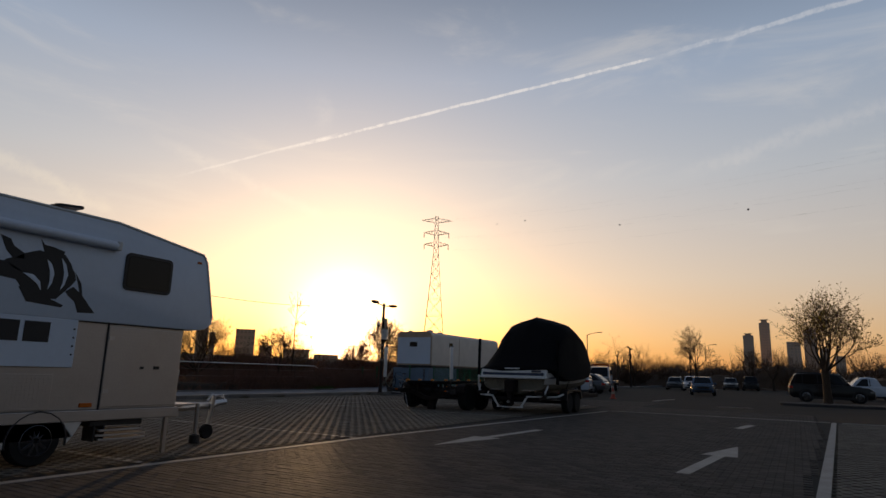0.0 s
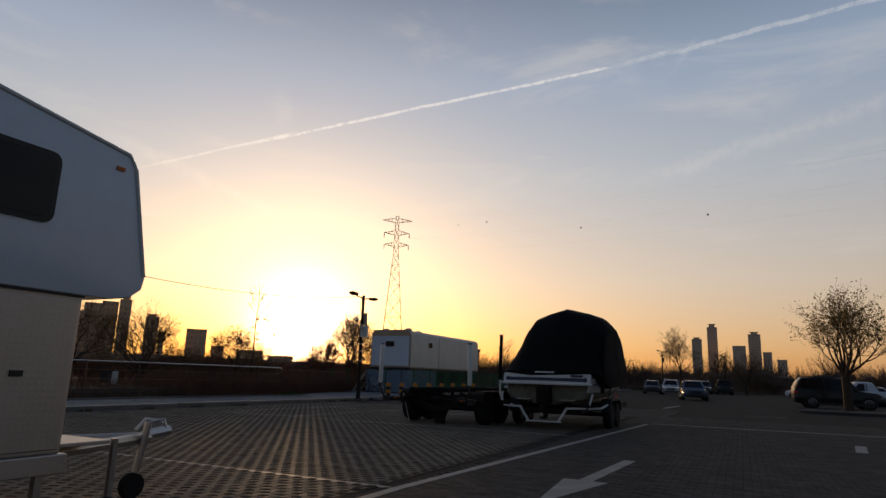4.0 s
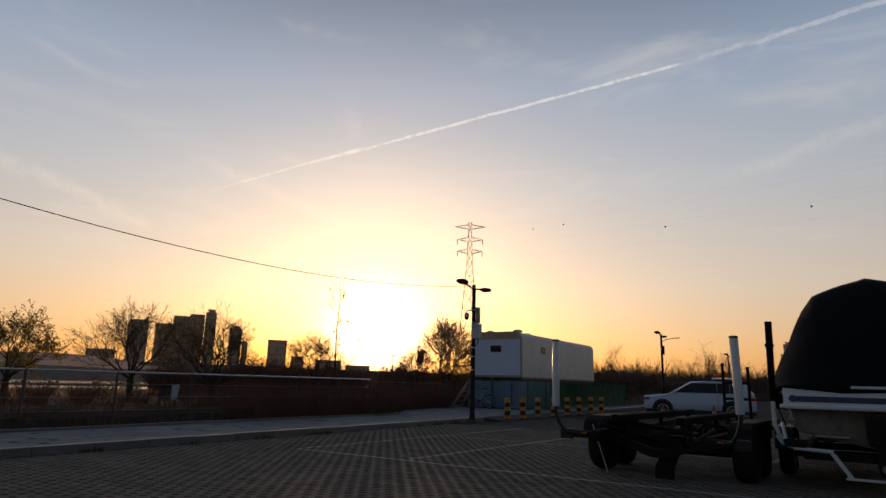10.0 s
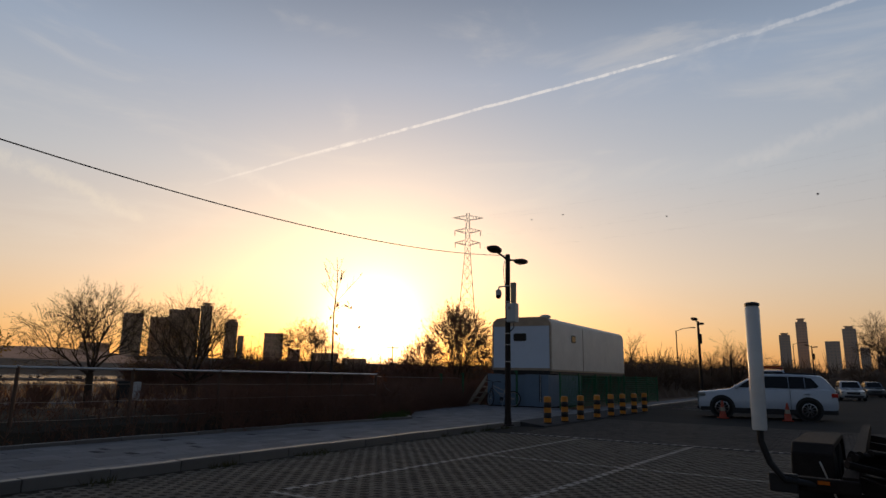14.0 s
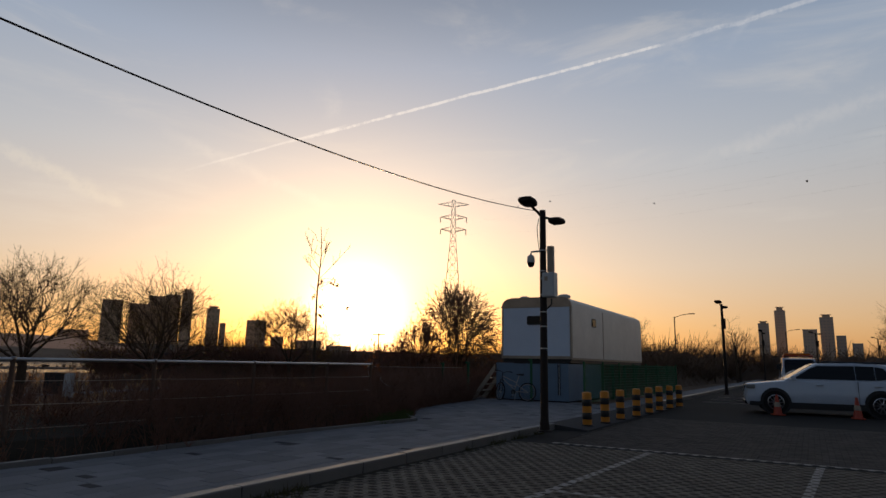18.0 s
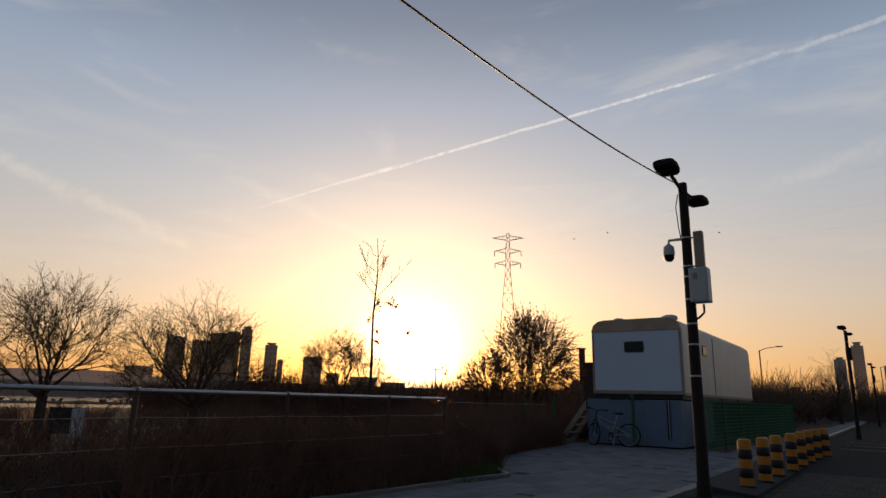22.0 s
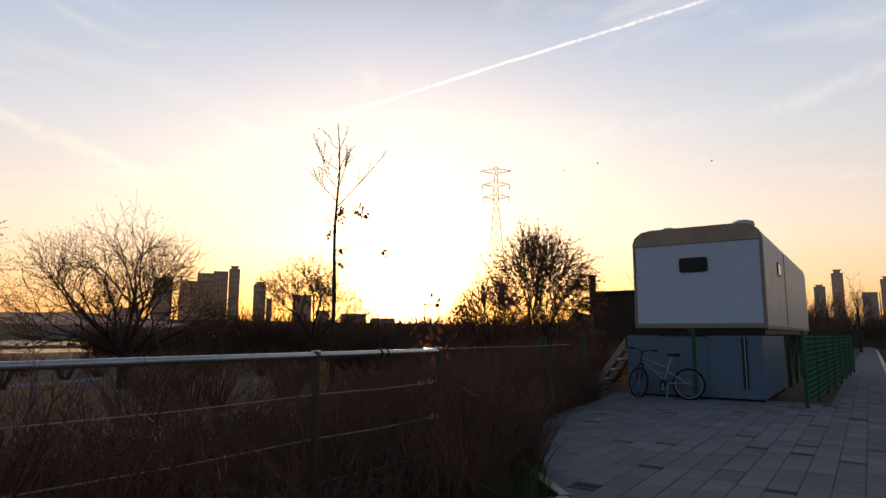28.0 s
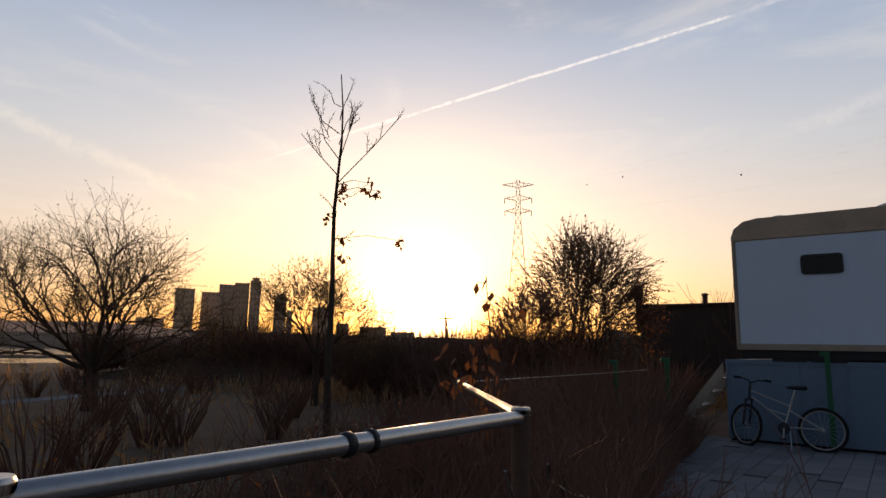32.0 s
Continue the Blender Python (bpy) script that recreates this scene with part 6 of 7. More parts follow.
cs = [(-1, -1), (1, -1), (1, 1), (-1, 1)]
for sx, sy in cs:
    part("leg", tube(bmesh.new(), [(sx * half_at(z), sy * half_at(z), z) for z in lev], 0.13, 4), M_PYL, pyl)
brace = bmesh.new()
for za, zb_ in zip(lev, lev[1:]):
    ha, hb = half_at(za), half_at(zb_)
    for (ax, ay), (bx_, by_) in zip(cs, cs[1:] + cs[:1]):
        rod(brace, (ax * ha, ay * ha, za), (bx_ * hb, by_ * hb, zb_), 0.065, seg=4)
        rod(brace, (bx_ * ha, by_ * ha, za), (ax * hb, ay * hb, zb_), 0.065, seg=4)
        rod(brace, (ax * hb, ay * hb, zb_), (bx_ * hb, by_ * hb, zb_), 0.065, seg=4)
tagged(part("bracing", brace, M_PYL, pyl), kind="stuff")
for z, reach in ((71.0, 6.6), (77.5, 6.8), (84.5, 8.2)):
    for s in (-1, 1):
        h = half_at(z)
        ab = bmesh.new()
        for sy in (-1, 1):
            rod(ab, (s * h, sy * h, z), (s * reach, 0, z + 1.2), 0.11, seg=4)
            rod(ab, (s * h, sy * h, z + 2.4), (s * reach, 0, z + 1.2), 0.09, seg=4)
        for k in range(1, 4):
            f = k / 4
            rod(ab, (s * (h + (reach - h) * f), h * (1 - f), z + 1.2 * f), (s * (h + (reach - h) * f), -h * (1 - f), z + 2.4 - 1.2 * f), 0.08, seg=4)
        a_ob = part("cross_arm", ab, M_PYL, pyl)
        if z < 82:
            part("insulator", rods([((s * reach, 0, z + 1.2), (s * reach, 0, z - 1.6))], 0.2), M_PYL, a_ob)
# the lines run off to the right with marker balls
END = Vector((60.0, 150.0, 46.0))
across = heading(30.47 - 90, 0)
for off, z in ((-8.3, 92.5), (8.3, 92.5), (8.0, 84.6), (-10.0, 104.3), (10.0, 104.3)):
    a = PP + across * off + Vector((0, 0, z - 2.4))
    pts = []
    for i in range(25):
        k = i / 24
        p = a.lerp(END + Vector((off * 0.8, 0, (z - 92) * 0.5)), k)
        pts.append((p.x, p.y, p.z - 4 * 5.0 * k * (1 - k)))
    tagged(obj("power_line", tube(bmesh.new(), pts, 0.006, 4), M_PYL), "thin high-voltage line strung from the pylon", "power line", "power lines")
for p in ((-153.2, 335.4, 92.1), (-118.7, 295.6, 81.5), (-66.9, 285.5, 72.0), (-9.9, 232.5, 60.0)):
    mb = bmesh.new()
    bmesh.ops.create_icosphere(mb, subdivisions=2, radius=0.36)
    tagged(obj("marker_ball", moved(mb, Matrix.Translation(p)), M_PYL, True), "small dark marker ball on the power line", "marker ball", "marker balls on the power lines")

# ---- far buildings ----


def block(az0, az1, el, dist, depth, floors, bays, label, mat=M_CONC, pane_mat=M_CONC_DARK, crown=0.0, base=-2.0, group="far buildings"):
    """A tower seen between two headings, with window bands cut as separate panes."""
    a, b = heading(az0, 0), heading(az1, 0)
    c = Vector((0, 8, 0)) + heading((az0 + az1) / 2, 0) * dist
    w = 2 * dist * math.tan(radians(abs(az0 - az1) / 2))
    h = dist * math.tan(radians(el)) + 1.4 - base
    t = thing("tower_block" if h > 40 else "apartment_block", (c.x, c.y, base), (az0 + az1) / 2, label, "building", group)
    part("wall", bx(-w / 2, 0, 0, w / 2, depth, h), mat, t)
    if crown:
        part("roof_house", bx(-w * 0.28, depth * 0.2, h, w * 0.28, depth * 0.8, h + crown), mat, t)
        part("roof_edge", bx(-w * 0.38, depth * 0.1, h + crown, w * 0.38, depth * 0.9, h + crown + 1.0), mat, t)
    pane = bx(-w / bays * 0.32, -0.25, 0, w / bays * 0.32, 0.4, (h / floors) * 0.5)
    first = part("window", pane, pane_mat, t)
    for i in range(bays):
        for j in range(floors):
            o = first if (i, j) == (0, 0) else first.copy()
            if o is not first:
                scene.collection.objects.link(o)
            o.location = (-w / 2 + (i + 0.5) * w / bays, 0, h * (j + 0.3) / floors)
    return t


TW = "pale high-rise tower in the hazy distance"
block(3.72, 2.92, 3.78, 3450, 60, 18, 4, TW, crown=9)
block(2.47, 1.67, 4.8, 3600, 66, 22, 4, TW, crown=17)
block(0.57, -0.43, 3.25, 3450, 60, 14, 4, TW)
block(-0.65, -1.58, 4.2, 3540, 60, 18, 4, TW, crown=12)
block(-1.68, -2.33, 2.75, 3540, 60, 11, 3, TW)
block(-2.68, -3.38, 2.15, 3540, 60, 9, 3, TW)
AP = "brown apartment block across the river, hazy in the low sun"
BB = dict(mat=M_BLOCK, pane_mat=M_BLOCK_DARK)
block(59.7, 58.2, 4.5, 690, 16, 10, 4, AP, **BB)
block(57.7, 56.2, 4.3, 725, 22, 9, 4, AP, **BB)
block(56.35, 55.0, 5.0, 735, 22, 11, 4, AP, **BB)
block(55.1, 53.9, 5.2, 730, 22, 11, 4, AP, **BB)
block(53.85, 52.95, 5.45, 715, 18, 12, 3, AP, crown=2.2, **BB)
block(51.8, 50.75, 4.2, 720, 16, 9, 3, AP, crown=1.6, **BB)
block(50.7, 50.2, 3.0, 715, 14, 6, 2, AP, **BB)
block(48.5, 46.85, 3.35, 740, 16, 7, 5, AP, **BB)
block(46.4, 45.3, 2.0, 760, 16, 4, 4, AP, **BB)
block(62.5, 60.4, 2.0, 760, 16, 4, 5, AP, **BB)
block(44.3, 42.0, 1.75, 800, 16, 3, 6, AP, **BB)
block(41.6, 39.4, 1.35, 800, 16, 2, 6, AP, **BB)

mast = thing("mast", (-70, 92, -0.4), 0, "thin mast with a crossbar above the bushes", "mast")
part("pole", rods([((0, 0, 0), (0, 0, 6.2))], 0.09), M_POLE, mast)
part("crossbar", rods([((-1.2, 0, 5.9), (1.2, 0, 5.9))], 0.07), M_POLE, mast)

# ---- plants ----


class Limbs:
    """Collects tapered shoots and leaves into one vertex list."""

    def __init__(self):
        self.v, self.f = [], []

    def shoot(self, pts, radii, sides=3):
        rings = []
        s = None
        for i, p in enumerate(pts):
            d = pts[min(i + 1, len(pts) - 1)] - pts[max(i - 1, 0)]
            if d.length < 1e-6:
                d = Vector((0, 0, 1))
            d.normalize()
            s = d.orthogonal().normalized() if s is None else (s - d * d.dot(s)).normalized()
            u = d.cross(s)
            base = len(self.v)
            for k in range(sides):
                a = 2 * math.pi * k / sides
                self.v.append(p + (s * math.cos(a) + u * math.sin(a)) * radii[i])
            rings.append(base)
        for a, b in zip(rings, rings[1:]):
            for k in range(sides):
                j = (k + 1) % sides
                self.f.append((a + k, a + j, b + j, b + k))

    def leaf(self, p, d, size, rng):
        s = d.orthogonal().normalized()
        s = (s * rng.uniform(-1, 1) + d.cross(s) * rng.uniform(-1, 1)).normalized()
        b = len(self.v)
        self.v += [p, p + d * size * 0.5 + s * size * 0.3, p + d * size, p + d * size * 0.5 - s * size * 0.3]
        self.f.append((b, b + 1, b + 2, b + 3))

    def done(self, name, mat, parent=None, label="", kind="stuff"):
        ob = raw(name, self.v, self.f, mat)
        ob.parent = parent
        if label:
            ob["label"] = label
        if kind:
            ob["kind"] = kind
        return ob


def wander(rng, d, amount):
    return (d + Vector((rng.gauss(0, amount), rng.gauss(0, amount), rng.gauss(0, amount * 0.8)))).normalized()


def tree(name, at, label, seed, height, spread, fork=0.9, stems=4, depth=5, trunk_r=0.12, droop=0.0, kids=(3, 4), leaves=0, leaf_mat=None, leaf_size=0.06, group="", rise=0.5, dome=(), tip=0.0055):
    """A bare broad-crowned tree: short trunk, forked limbs, and several orders of twigs."""
    rng = random.Random(seed)
    t = thing(name, at, 0, label, "tree", group)
    wood, twig, leaf = Limbs(), Limbs(), Limbs()
    lean = Vector((rng.uniform(-0.06, 0.06), rng.uniform(-0.06, 0.06), 1)).normalized()
    top = lean * fork
    wood.shoot([Vector((0, 0, -0.3)), Vector((0, 0, 0.02)), top * 0.5, top], [trunk_r * 1.5, trunk_r * 1.25, trunk_r, trunk_r * 1.02], 9)

    def grow(p, d, length, r, k):
        n = 4 if k > 1 else 3 if k else 2
        pts, dd = [p], d
        for i in range(n):
            dd = wander(rng, dd, (0.09 if dome and k == depth - 1 else 0.16) if k > 2 else 0.24)
            dd = (dd + Vector((0, 0, (0.045 if dome else 0.10 if k > 1 else 0.05) - droop * (depth - k) * 0.14))).normalized()
            pts.append(pts[-1] + dd * length / n)
        rad = [r * (1 - 0.62 * i / n) for i in range(n + 1)]
        (wood if k >= depth - 1 else twig).shoot(pts, rad, 7 if k >= depth - 1 else (4 if k > 2 else 3))
        if k == 0:
            for i in range(leaves):
                q = pts[rng.randint(1, n)]
                leaf.leaf(q, wander(rng, dd, 0.8), leaf_size * rng.uniform(0.6, 1.4), rng)
            return
        m = rng.randint(*kids)
        for i in range(m):
            lo = 0.58 if dome and k > 2 else 0.35
            s = lo + (1 - lo) * (i + rng.random() * 0.7) / m
            j = min(n - 1, int(s * n))
            q = pts[j].lerp(pts[j + 1], s * n - j if s * n - j < 1 else 1)
            ax = dd.orthogonal().normalized()
            ax = Matrix.Rotation(rng.uniform(0, 2 * math.pi), 3, dd) @ ax
            nd = (Matrix.Rotation(radians(rng.uniform(24, 52)), 3, ax) @ dd).normalized()
            grow(q, nd, length * rng.uniform(0.55, 0.78), max(r * 0.5, tip), k - 1)
        grow(pts[-1], wander(rng, dd, 0.2), length * 0.66, max(r * 0.42, tip), k - 1)

    crown = height - fork
    for i, el in enumerate(dome):
        e, a = radians(el), i * 2.4 + rng.uniform(-0.3, 0.3)
        reach = 1 / math.sqrt((math.cos(e) / (spread / 2)) ** 2 + (math.sin(e) / crown) ** 2)
        d = Vector((math.cos(a) * math.cos(e), math.sin(a) * math.cos(e), math.sin(e)))
        grow(top * rng.uniform(0.9, 1.0), d, reach * rng.uniform(0.40, 0.48), trunk_r * 0.44, depth - 1)
    for i in range(0 if dome else stems):
        a = 2 * math.pi * (i + rng.uniform(-0.25, 0.25)) / stems
        out = spread / 2 / crown
        d = Vector((math.cos(a) * out, math.sin(a) * out, rise + rng.uniform(0, 0.5))).normalized()
        grow(top * rng.uniform(0.85, 1.0), d, crown * rng.uniform(0.42, 0.55), trunk_r * 0.62, depth - 1)
    wood.done("trunk", M_BARK, t, kind="")
    twig.done("crown", M_TWIG, t, "dense bare twigs")
    if leaves:
        leaf.done("leaves", leaf_mat or M_BUD, t)
    return t


RIV = "riverside trees"
tree("tree", (-39.6, 33.6, -0.35), "broad bare tree with low forked limbs beyond the fence", 4, 5.9, 8.5, 1.15, 7, 5, 0.19, kids=(3, 4), leaves=2, leaf_size=0.045, group=RIV, dome=(12, 16, 20, 26, 32, 24, 42, 50, 58, 68, 80))
tree("tree", (-36.4, 26.4, -0.35), "bare spreading tree beyond the fence", 9, 5.35, 6.6, 1.5, 5, 5, 0.14, kids=(3, 4), leaves=1, leaf_size=0.05, group=RIV, dome=(20, 28, 38, 50, 34, 62, 74, 84))
tree("tree", (-38.5, 21.9, -0.35), "tree with a crown of young yellow green leaves", 12, 4.4, 5.4, 1.4, 5, 5, 0.13, kids=(3, 3), leaves=4, leaf_size=0.08, group=RIV, dome=(25, 35, 48, 40, 62, 72, 84))
tree("tree", (-41.0, 13.0, -0.35), "bare spreading tree beyond the fence", 15, 5.2, 6.4, 1.4, 4, 5, 0.13, kids=(3, 3), leaves=1, leaf_size=0.05, group=RIV, dome=(22, 32, 45, 38, 58, 70, 82))
tree("tree", (-36.6, 39.2, -0.35), "small bare tree in the dry field", 21, 5.4, 5.6, 1.6, 7, 5, 0.10, kids=(3, 4), leaves=1, leaf_size=0.06, group=RIV, dome=(28, 38, 50, 44, 62, 72, 84, 56))
tree("tree", (-58.0, 62.0, -0.35), "small bare tree in the dry field", 23, 5.0, 5.0, 1.5, 4, 4, 0.12, kids=(3, 4), group=RIV)


def domed(name, at, label, seed, half, top, low, limbs, subs, twigs, mat, r0=0.05, leaves=1, size=0.03, category="tree", tip=0.0105):
    """A dense rounded crown: limbs from the base, sub-branches and fine twigs that end near one dome."""
    g = random.Random(seed)
    t = thing(name, at, 0, label, category, RIV if category == "tree" else "")
    wood, twig, leaf = Limbs(), Limbs(), Limbs()
    mid = Vector((0, 0, (top + low) / 2))
    tall = (top - low) / 2

    def on_dome(az, el, k):
        return mid + Vector((math.cos(az) * math.cos(el) * half, math.sin(az) * math.cos(el) * half, math.sin(el) * tall)) * k

    def bend(p, q, r, sides, bag, sag=0.0):
        m = p.lerp(q, 0.5) + Vector((g.gauss(0, 0.05), g.gauss(0, 0.05), 0.02 + sag)) * (q - p).length
        bag.shoot([p, m, q], [r, r * 0.75, r * 0.45], sides)
        return m

    for i in range(limbs):
        az = i * 2.4 + g.uniform(-0.4, 0.4)
        el = math.asin(g.uniform(-0.35, 0.97))
        foot = Vector((g.gauss(0, 0.18) * half, g.gauss(0, 0.18) * half, -0.1))
        knee = on_dome(az, el, g.uniform(0.30, 0.55))
        m = bend(foot, knee, r0 * g.uniform(0.7, 1.1), 6, wood, 0.06)
        for j in range(subs):
            p = m.lerp(knee, g.random() ** 0.6)
            saz, sel = az + g.gauss(0, 0.5) / max(0.35, math.cos(el)), min(1.3, max(-0.8, el + g.gauss(0, 0.32)))
            q = on_dome(saz, sel, g.uniform(0.58, 0.86))
            n = bend(p, q, r0 * 0.30, 4, twig, 0.04)
            for k in range(twigs):
                u = n.lerp(q, g.random())
                out = on_dome(saz + g.gauss(0, 0.2) / max(0.35, math.cos(sel)), sel + g.gauss(0, 0.16), g.uniform(0.80, 1.03) if g.random() < 0.9 else g.uniform(1.03, 1.15))
                v = bend(u, out, tip, 3, twig, 0.08)
                for h in range(leaves):
                    leaf.leaf(v.lerp(out, g.random()), wander(g, Vector((0, 0, -0.5)), 0.8), size * g.uniform(0.6, 1.4), g)
    wood.done("trunk", M_BARK, t, kind="")
    twig.done("crown", mat, t, "dense fine twigs")
    leaf.done("leaves", M_DEADLEAF, t)
    return t


domed("tree", (-28.9, 43.2, -0.35), "dense round willow with fine reddish twigs behind the hedge", 31, 2.4, 5.95, 0.2, 24, 8, 8, M_TWIG, 0.036, 2, 0.085)
domed("shrub", (-28.7, 39.3, -0.35), "domed reddish brown shrub below the willow", 33, 1.5, 3.8, -0.2, 16, 8, 7, M_STEM, 0.022, 2, 0.06, "shrub")
LOT_TREES = "trees of the parking lot"
tree("tree", (2.0, 41.0, 0.05), "tall bare tree with upswept branches on the planted island", 41, 6.7, 5.6, 1.75, 7, 5, 0.19, kids=(3, 3), leaves=1, leaf_size=0.11, group=LOT_TREES, dome=(42, 48, 55, 60, 66, 72, 78, 85, 50))
tree("tree", (-7.5, 63.8, 0), "bare spreading tree behind the parked saloon", 43, 6.1, 4.6, 2.3, 4, 5, 0.13, kids=(3, 4), group=LOT_TREES, dome=(35, 45, 55, 62, 72, 82))
tree("tree", (-5.0, 98.0, 0), "bare tree behind the far row of cars", 45, 6.4, 6.0, 1.6, 5, 4, 0.16, kids=(4, 4), group=LOT_TREES)
tree("tree", (-2.2, 96.0, 0), "bare tree behind the far row of cars", 47, 6.0, 5.4, 1.6, 4, 4, 0.16, kids=(4, 4), group=LOT_TREES)
tree("tree", (9.0, 100.0, 0), "bare tree behind the far row of cars", 49, 6.6, 6.6, 1.4, 6, 4, 0.16, kids=(4, 4), group=LOT_TREES)
tree("tree", (17.0, 84.0, 0), "bare tree at the edge of the parking lot", 51, 6.6, 6.0, 1.6, 5, 4, 0.16, kids=(4, 4), group=LOT_TREES)
tree("tree", (-20.5, 96.0, -0.2), "bare tree beside the path", 53, 6.4, 5.0, 1.6, 5, 4, 0.14, kids=(4, 4), group=LOT_TREES)
for x, y, h, sd in ((-25.3, 66.3, 6.3, 81), (-24.5, 92.0, 5.9, 82), (-19.6, 82.7, 7.5, 83), (-21.8, 84.0, 6.3, 84)):
    tree("tree", (x, y, -0.3), "slender bare tree standing above the thicket", sd, h, h * 0.28, h * 0.5, 4, 4, 0.09, kids=(2, 3), group="slender trees in the thicket", dome=(55, 62, 70, 80, 86))
island = tagged(obj("planted_island", prism(round_rect(14.0, 3.4, 0.9, 6, 6.7, 40.0), -0.1, 0.12, "z", 0.02), M_PAVER_DARK), "raised kerbed island with a tree", "kerb", kind="structure")

# tall thin young tree with withered leaf bunches
rng = random.Random(77)
sap = thing("tree", (-28.8, 32.4, -0.35), 0, "tall thin young tree with withered leaf bunches", "tree", RIV)
wood, twig, leaf = Limbs(), Limbs(), Limbs()
spine = [Vector((0.04 * math.sin(i * 0.9), 0.04 * math.cos(i * 1.3), 0.628 * i - 0.2)) for i in range(12)]
wood.shoot(spine, [0.07 - 0.0056 * i for i in range(12)], 8)


def fine_twigs(p, d, length, r, k):
    pts = [p]
    for j in range(4):
        d = (wander(rng, d, 0.16) + Vector((0, 0, 0.06))).normalized()
        pts.append(pts[-1] + d * length / 4)
    twig.shoot(pts, [r, r * 0.85, r * 0.7, r * 0.6, r * 0.4], 4)
    if k:
        for j in range(1, 5):
            for q in range(2 if j > 1 else 1):
                fine_twigs(pts[j], wander(rng, d, 0.5), length * rng.uniform(0.22, 0.42), max(r * 0.55, 0.0045), k - 1)


SIDE = Vector((0.80, 0.60, 0))
for h, off, rise in ((4.85, -0.70, 0.68), (4.7, 0.86, 1.3), (5.05, 0.42, 0.85), (5.15, -0.46, 0.7), (5.4, 0.34, 0.75), (5.6, -0.3, 0.6), (5.85, 0.22, 0.5), (6.1, -0.14, 0.4), (4.4, 0.4, 0.3), (4.1, -0.22, 0.2), (3.6, 0.25, 0.2)):
    p = Vector((0, 0, h))
    e = p + SIDE * off + Vector((rng.uniform(-0.25, 0.25), rng.uniform(-0.25, 0.25), rise))
    m = p.lerp(e, 0.5) + Vector((0, 0, -0.04)) + SIDE * off * 0.08
    twig.shoot([p, m + Vector((rng.gauss(0, 0.04), rng.gauss(0, 0.04), rng.gauss(0, 0.05))), e], [0.010, 0.008, 0.005], 4)
    for k in range(4 if rise > 0.5 else 1):
        q = p.lerp(e, rng.uniform(0.35, 0.9))
        fine_twigs(q, ((e - p).normalized() + SIDE * rng.uniform(-0.7, 0.7) + Vector((0, 0, 0.25))).normalized(), rng.uniform(0.22, 0.42), 0.006, 1)
BUNCHES = ((4.68, 0.10), (4.72, 0.54), (4.58, 0.70), (4.15, -0.15), (3.76, 0.12), (3.48, 0.16), (4.5, 0.08), (3.72, 1.1))
for h, off in BUNCHES:
    e = Vector((0, 0, h)) + SIDE * off
    p = Vector((0, 0, h - 0.1 + 0.1 * abs(off)))
    twig.shoot([p, p.lerp(e, 0.5) + Vector((0, 0, 0.07)), e], [0.008, 0.006, 0.004], 4)
    for q in range(9 if off < 1.2 else 4):
        leaf.leaf(e + Vector((rng.gauss(0, 0.05), rng.gauss(0, 0.05), rng.gauss(-0.02, 0.05))), wander(rng, Vector((0, 0, -1)), 0.7), rng.uniform(0.08, 0.15), rng)
wood.done("trunk", M_BARK, sap, kind="")
twig.done("crown", M_TWIG, sap, "sparse upswept twigs")
leaf.done("leaves", M_DEADLEAF, sap, "brown withered leaf bunches")

# ---- hedge in the bed: a dark core and thousands of shoots ----
rng = random.Random(5)


def bed_edge(y):
    """How far right the hedge reaches at y."""
    knots = ((-99, -21.55), (26.2, -21.5), (27.3, -21.6), (28.2, -22.05), (28.75, -22.45), (30.1, -23.3), (31.5, -23.65), (33.0, -23.95), (36.0, -24.25), (99, -24.4))
    for (ya, xa), (yb, xb) in zip(knots, knots[1:]):
        if y <= yb:
            return xa + (xb - xa) * (y - ya) / (yb - ya)
    return -24.4


def bed_height(x, y):
    h = 0.98 + 0.16 * noise.noise(Vector((x * 0.8, y * 0.5, 0))) + 0.12 * noise.noise(Vector((x * 2.4, y * 2.1, 4)))
    e = bed_edge(y) - x
    h *= min(1.0, 0.45 + e * 0.6)
    if x < -25.5:
        h *= max(0.35, 1 + (x + 25.5) * 0.28)
    return h


# dark sheet added among the shoots as the hedge's shaded inside
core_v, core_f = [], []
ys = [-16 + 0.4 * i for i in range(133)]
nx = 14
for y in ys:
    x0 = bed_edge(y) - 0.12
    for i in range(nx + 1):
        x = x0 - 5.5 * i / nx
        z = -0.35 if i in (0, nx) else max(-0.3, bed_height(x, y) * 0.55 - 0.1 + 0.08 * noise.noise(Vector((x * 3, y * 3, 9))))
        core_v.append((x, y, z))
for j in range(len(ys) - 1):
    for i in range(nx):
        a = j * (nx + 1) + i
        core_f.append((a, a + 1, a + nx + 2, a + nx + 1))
bed = thing("hedge", (0, 0, 0), 0, "dense leafless reddish brown shrubs filling the bed", "hedge", kind="stuff")
core = raw("litter", core_v, core_f, M_SOIL_CORE)
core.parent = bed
sh, lf = Limbs(), Limbs()
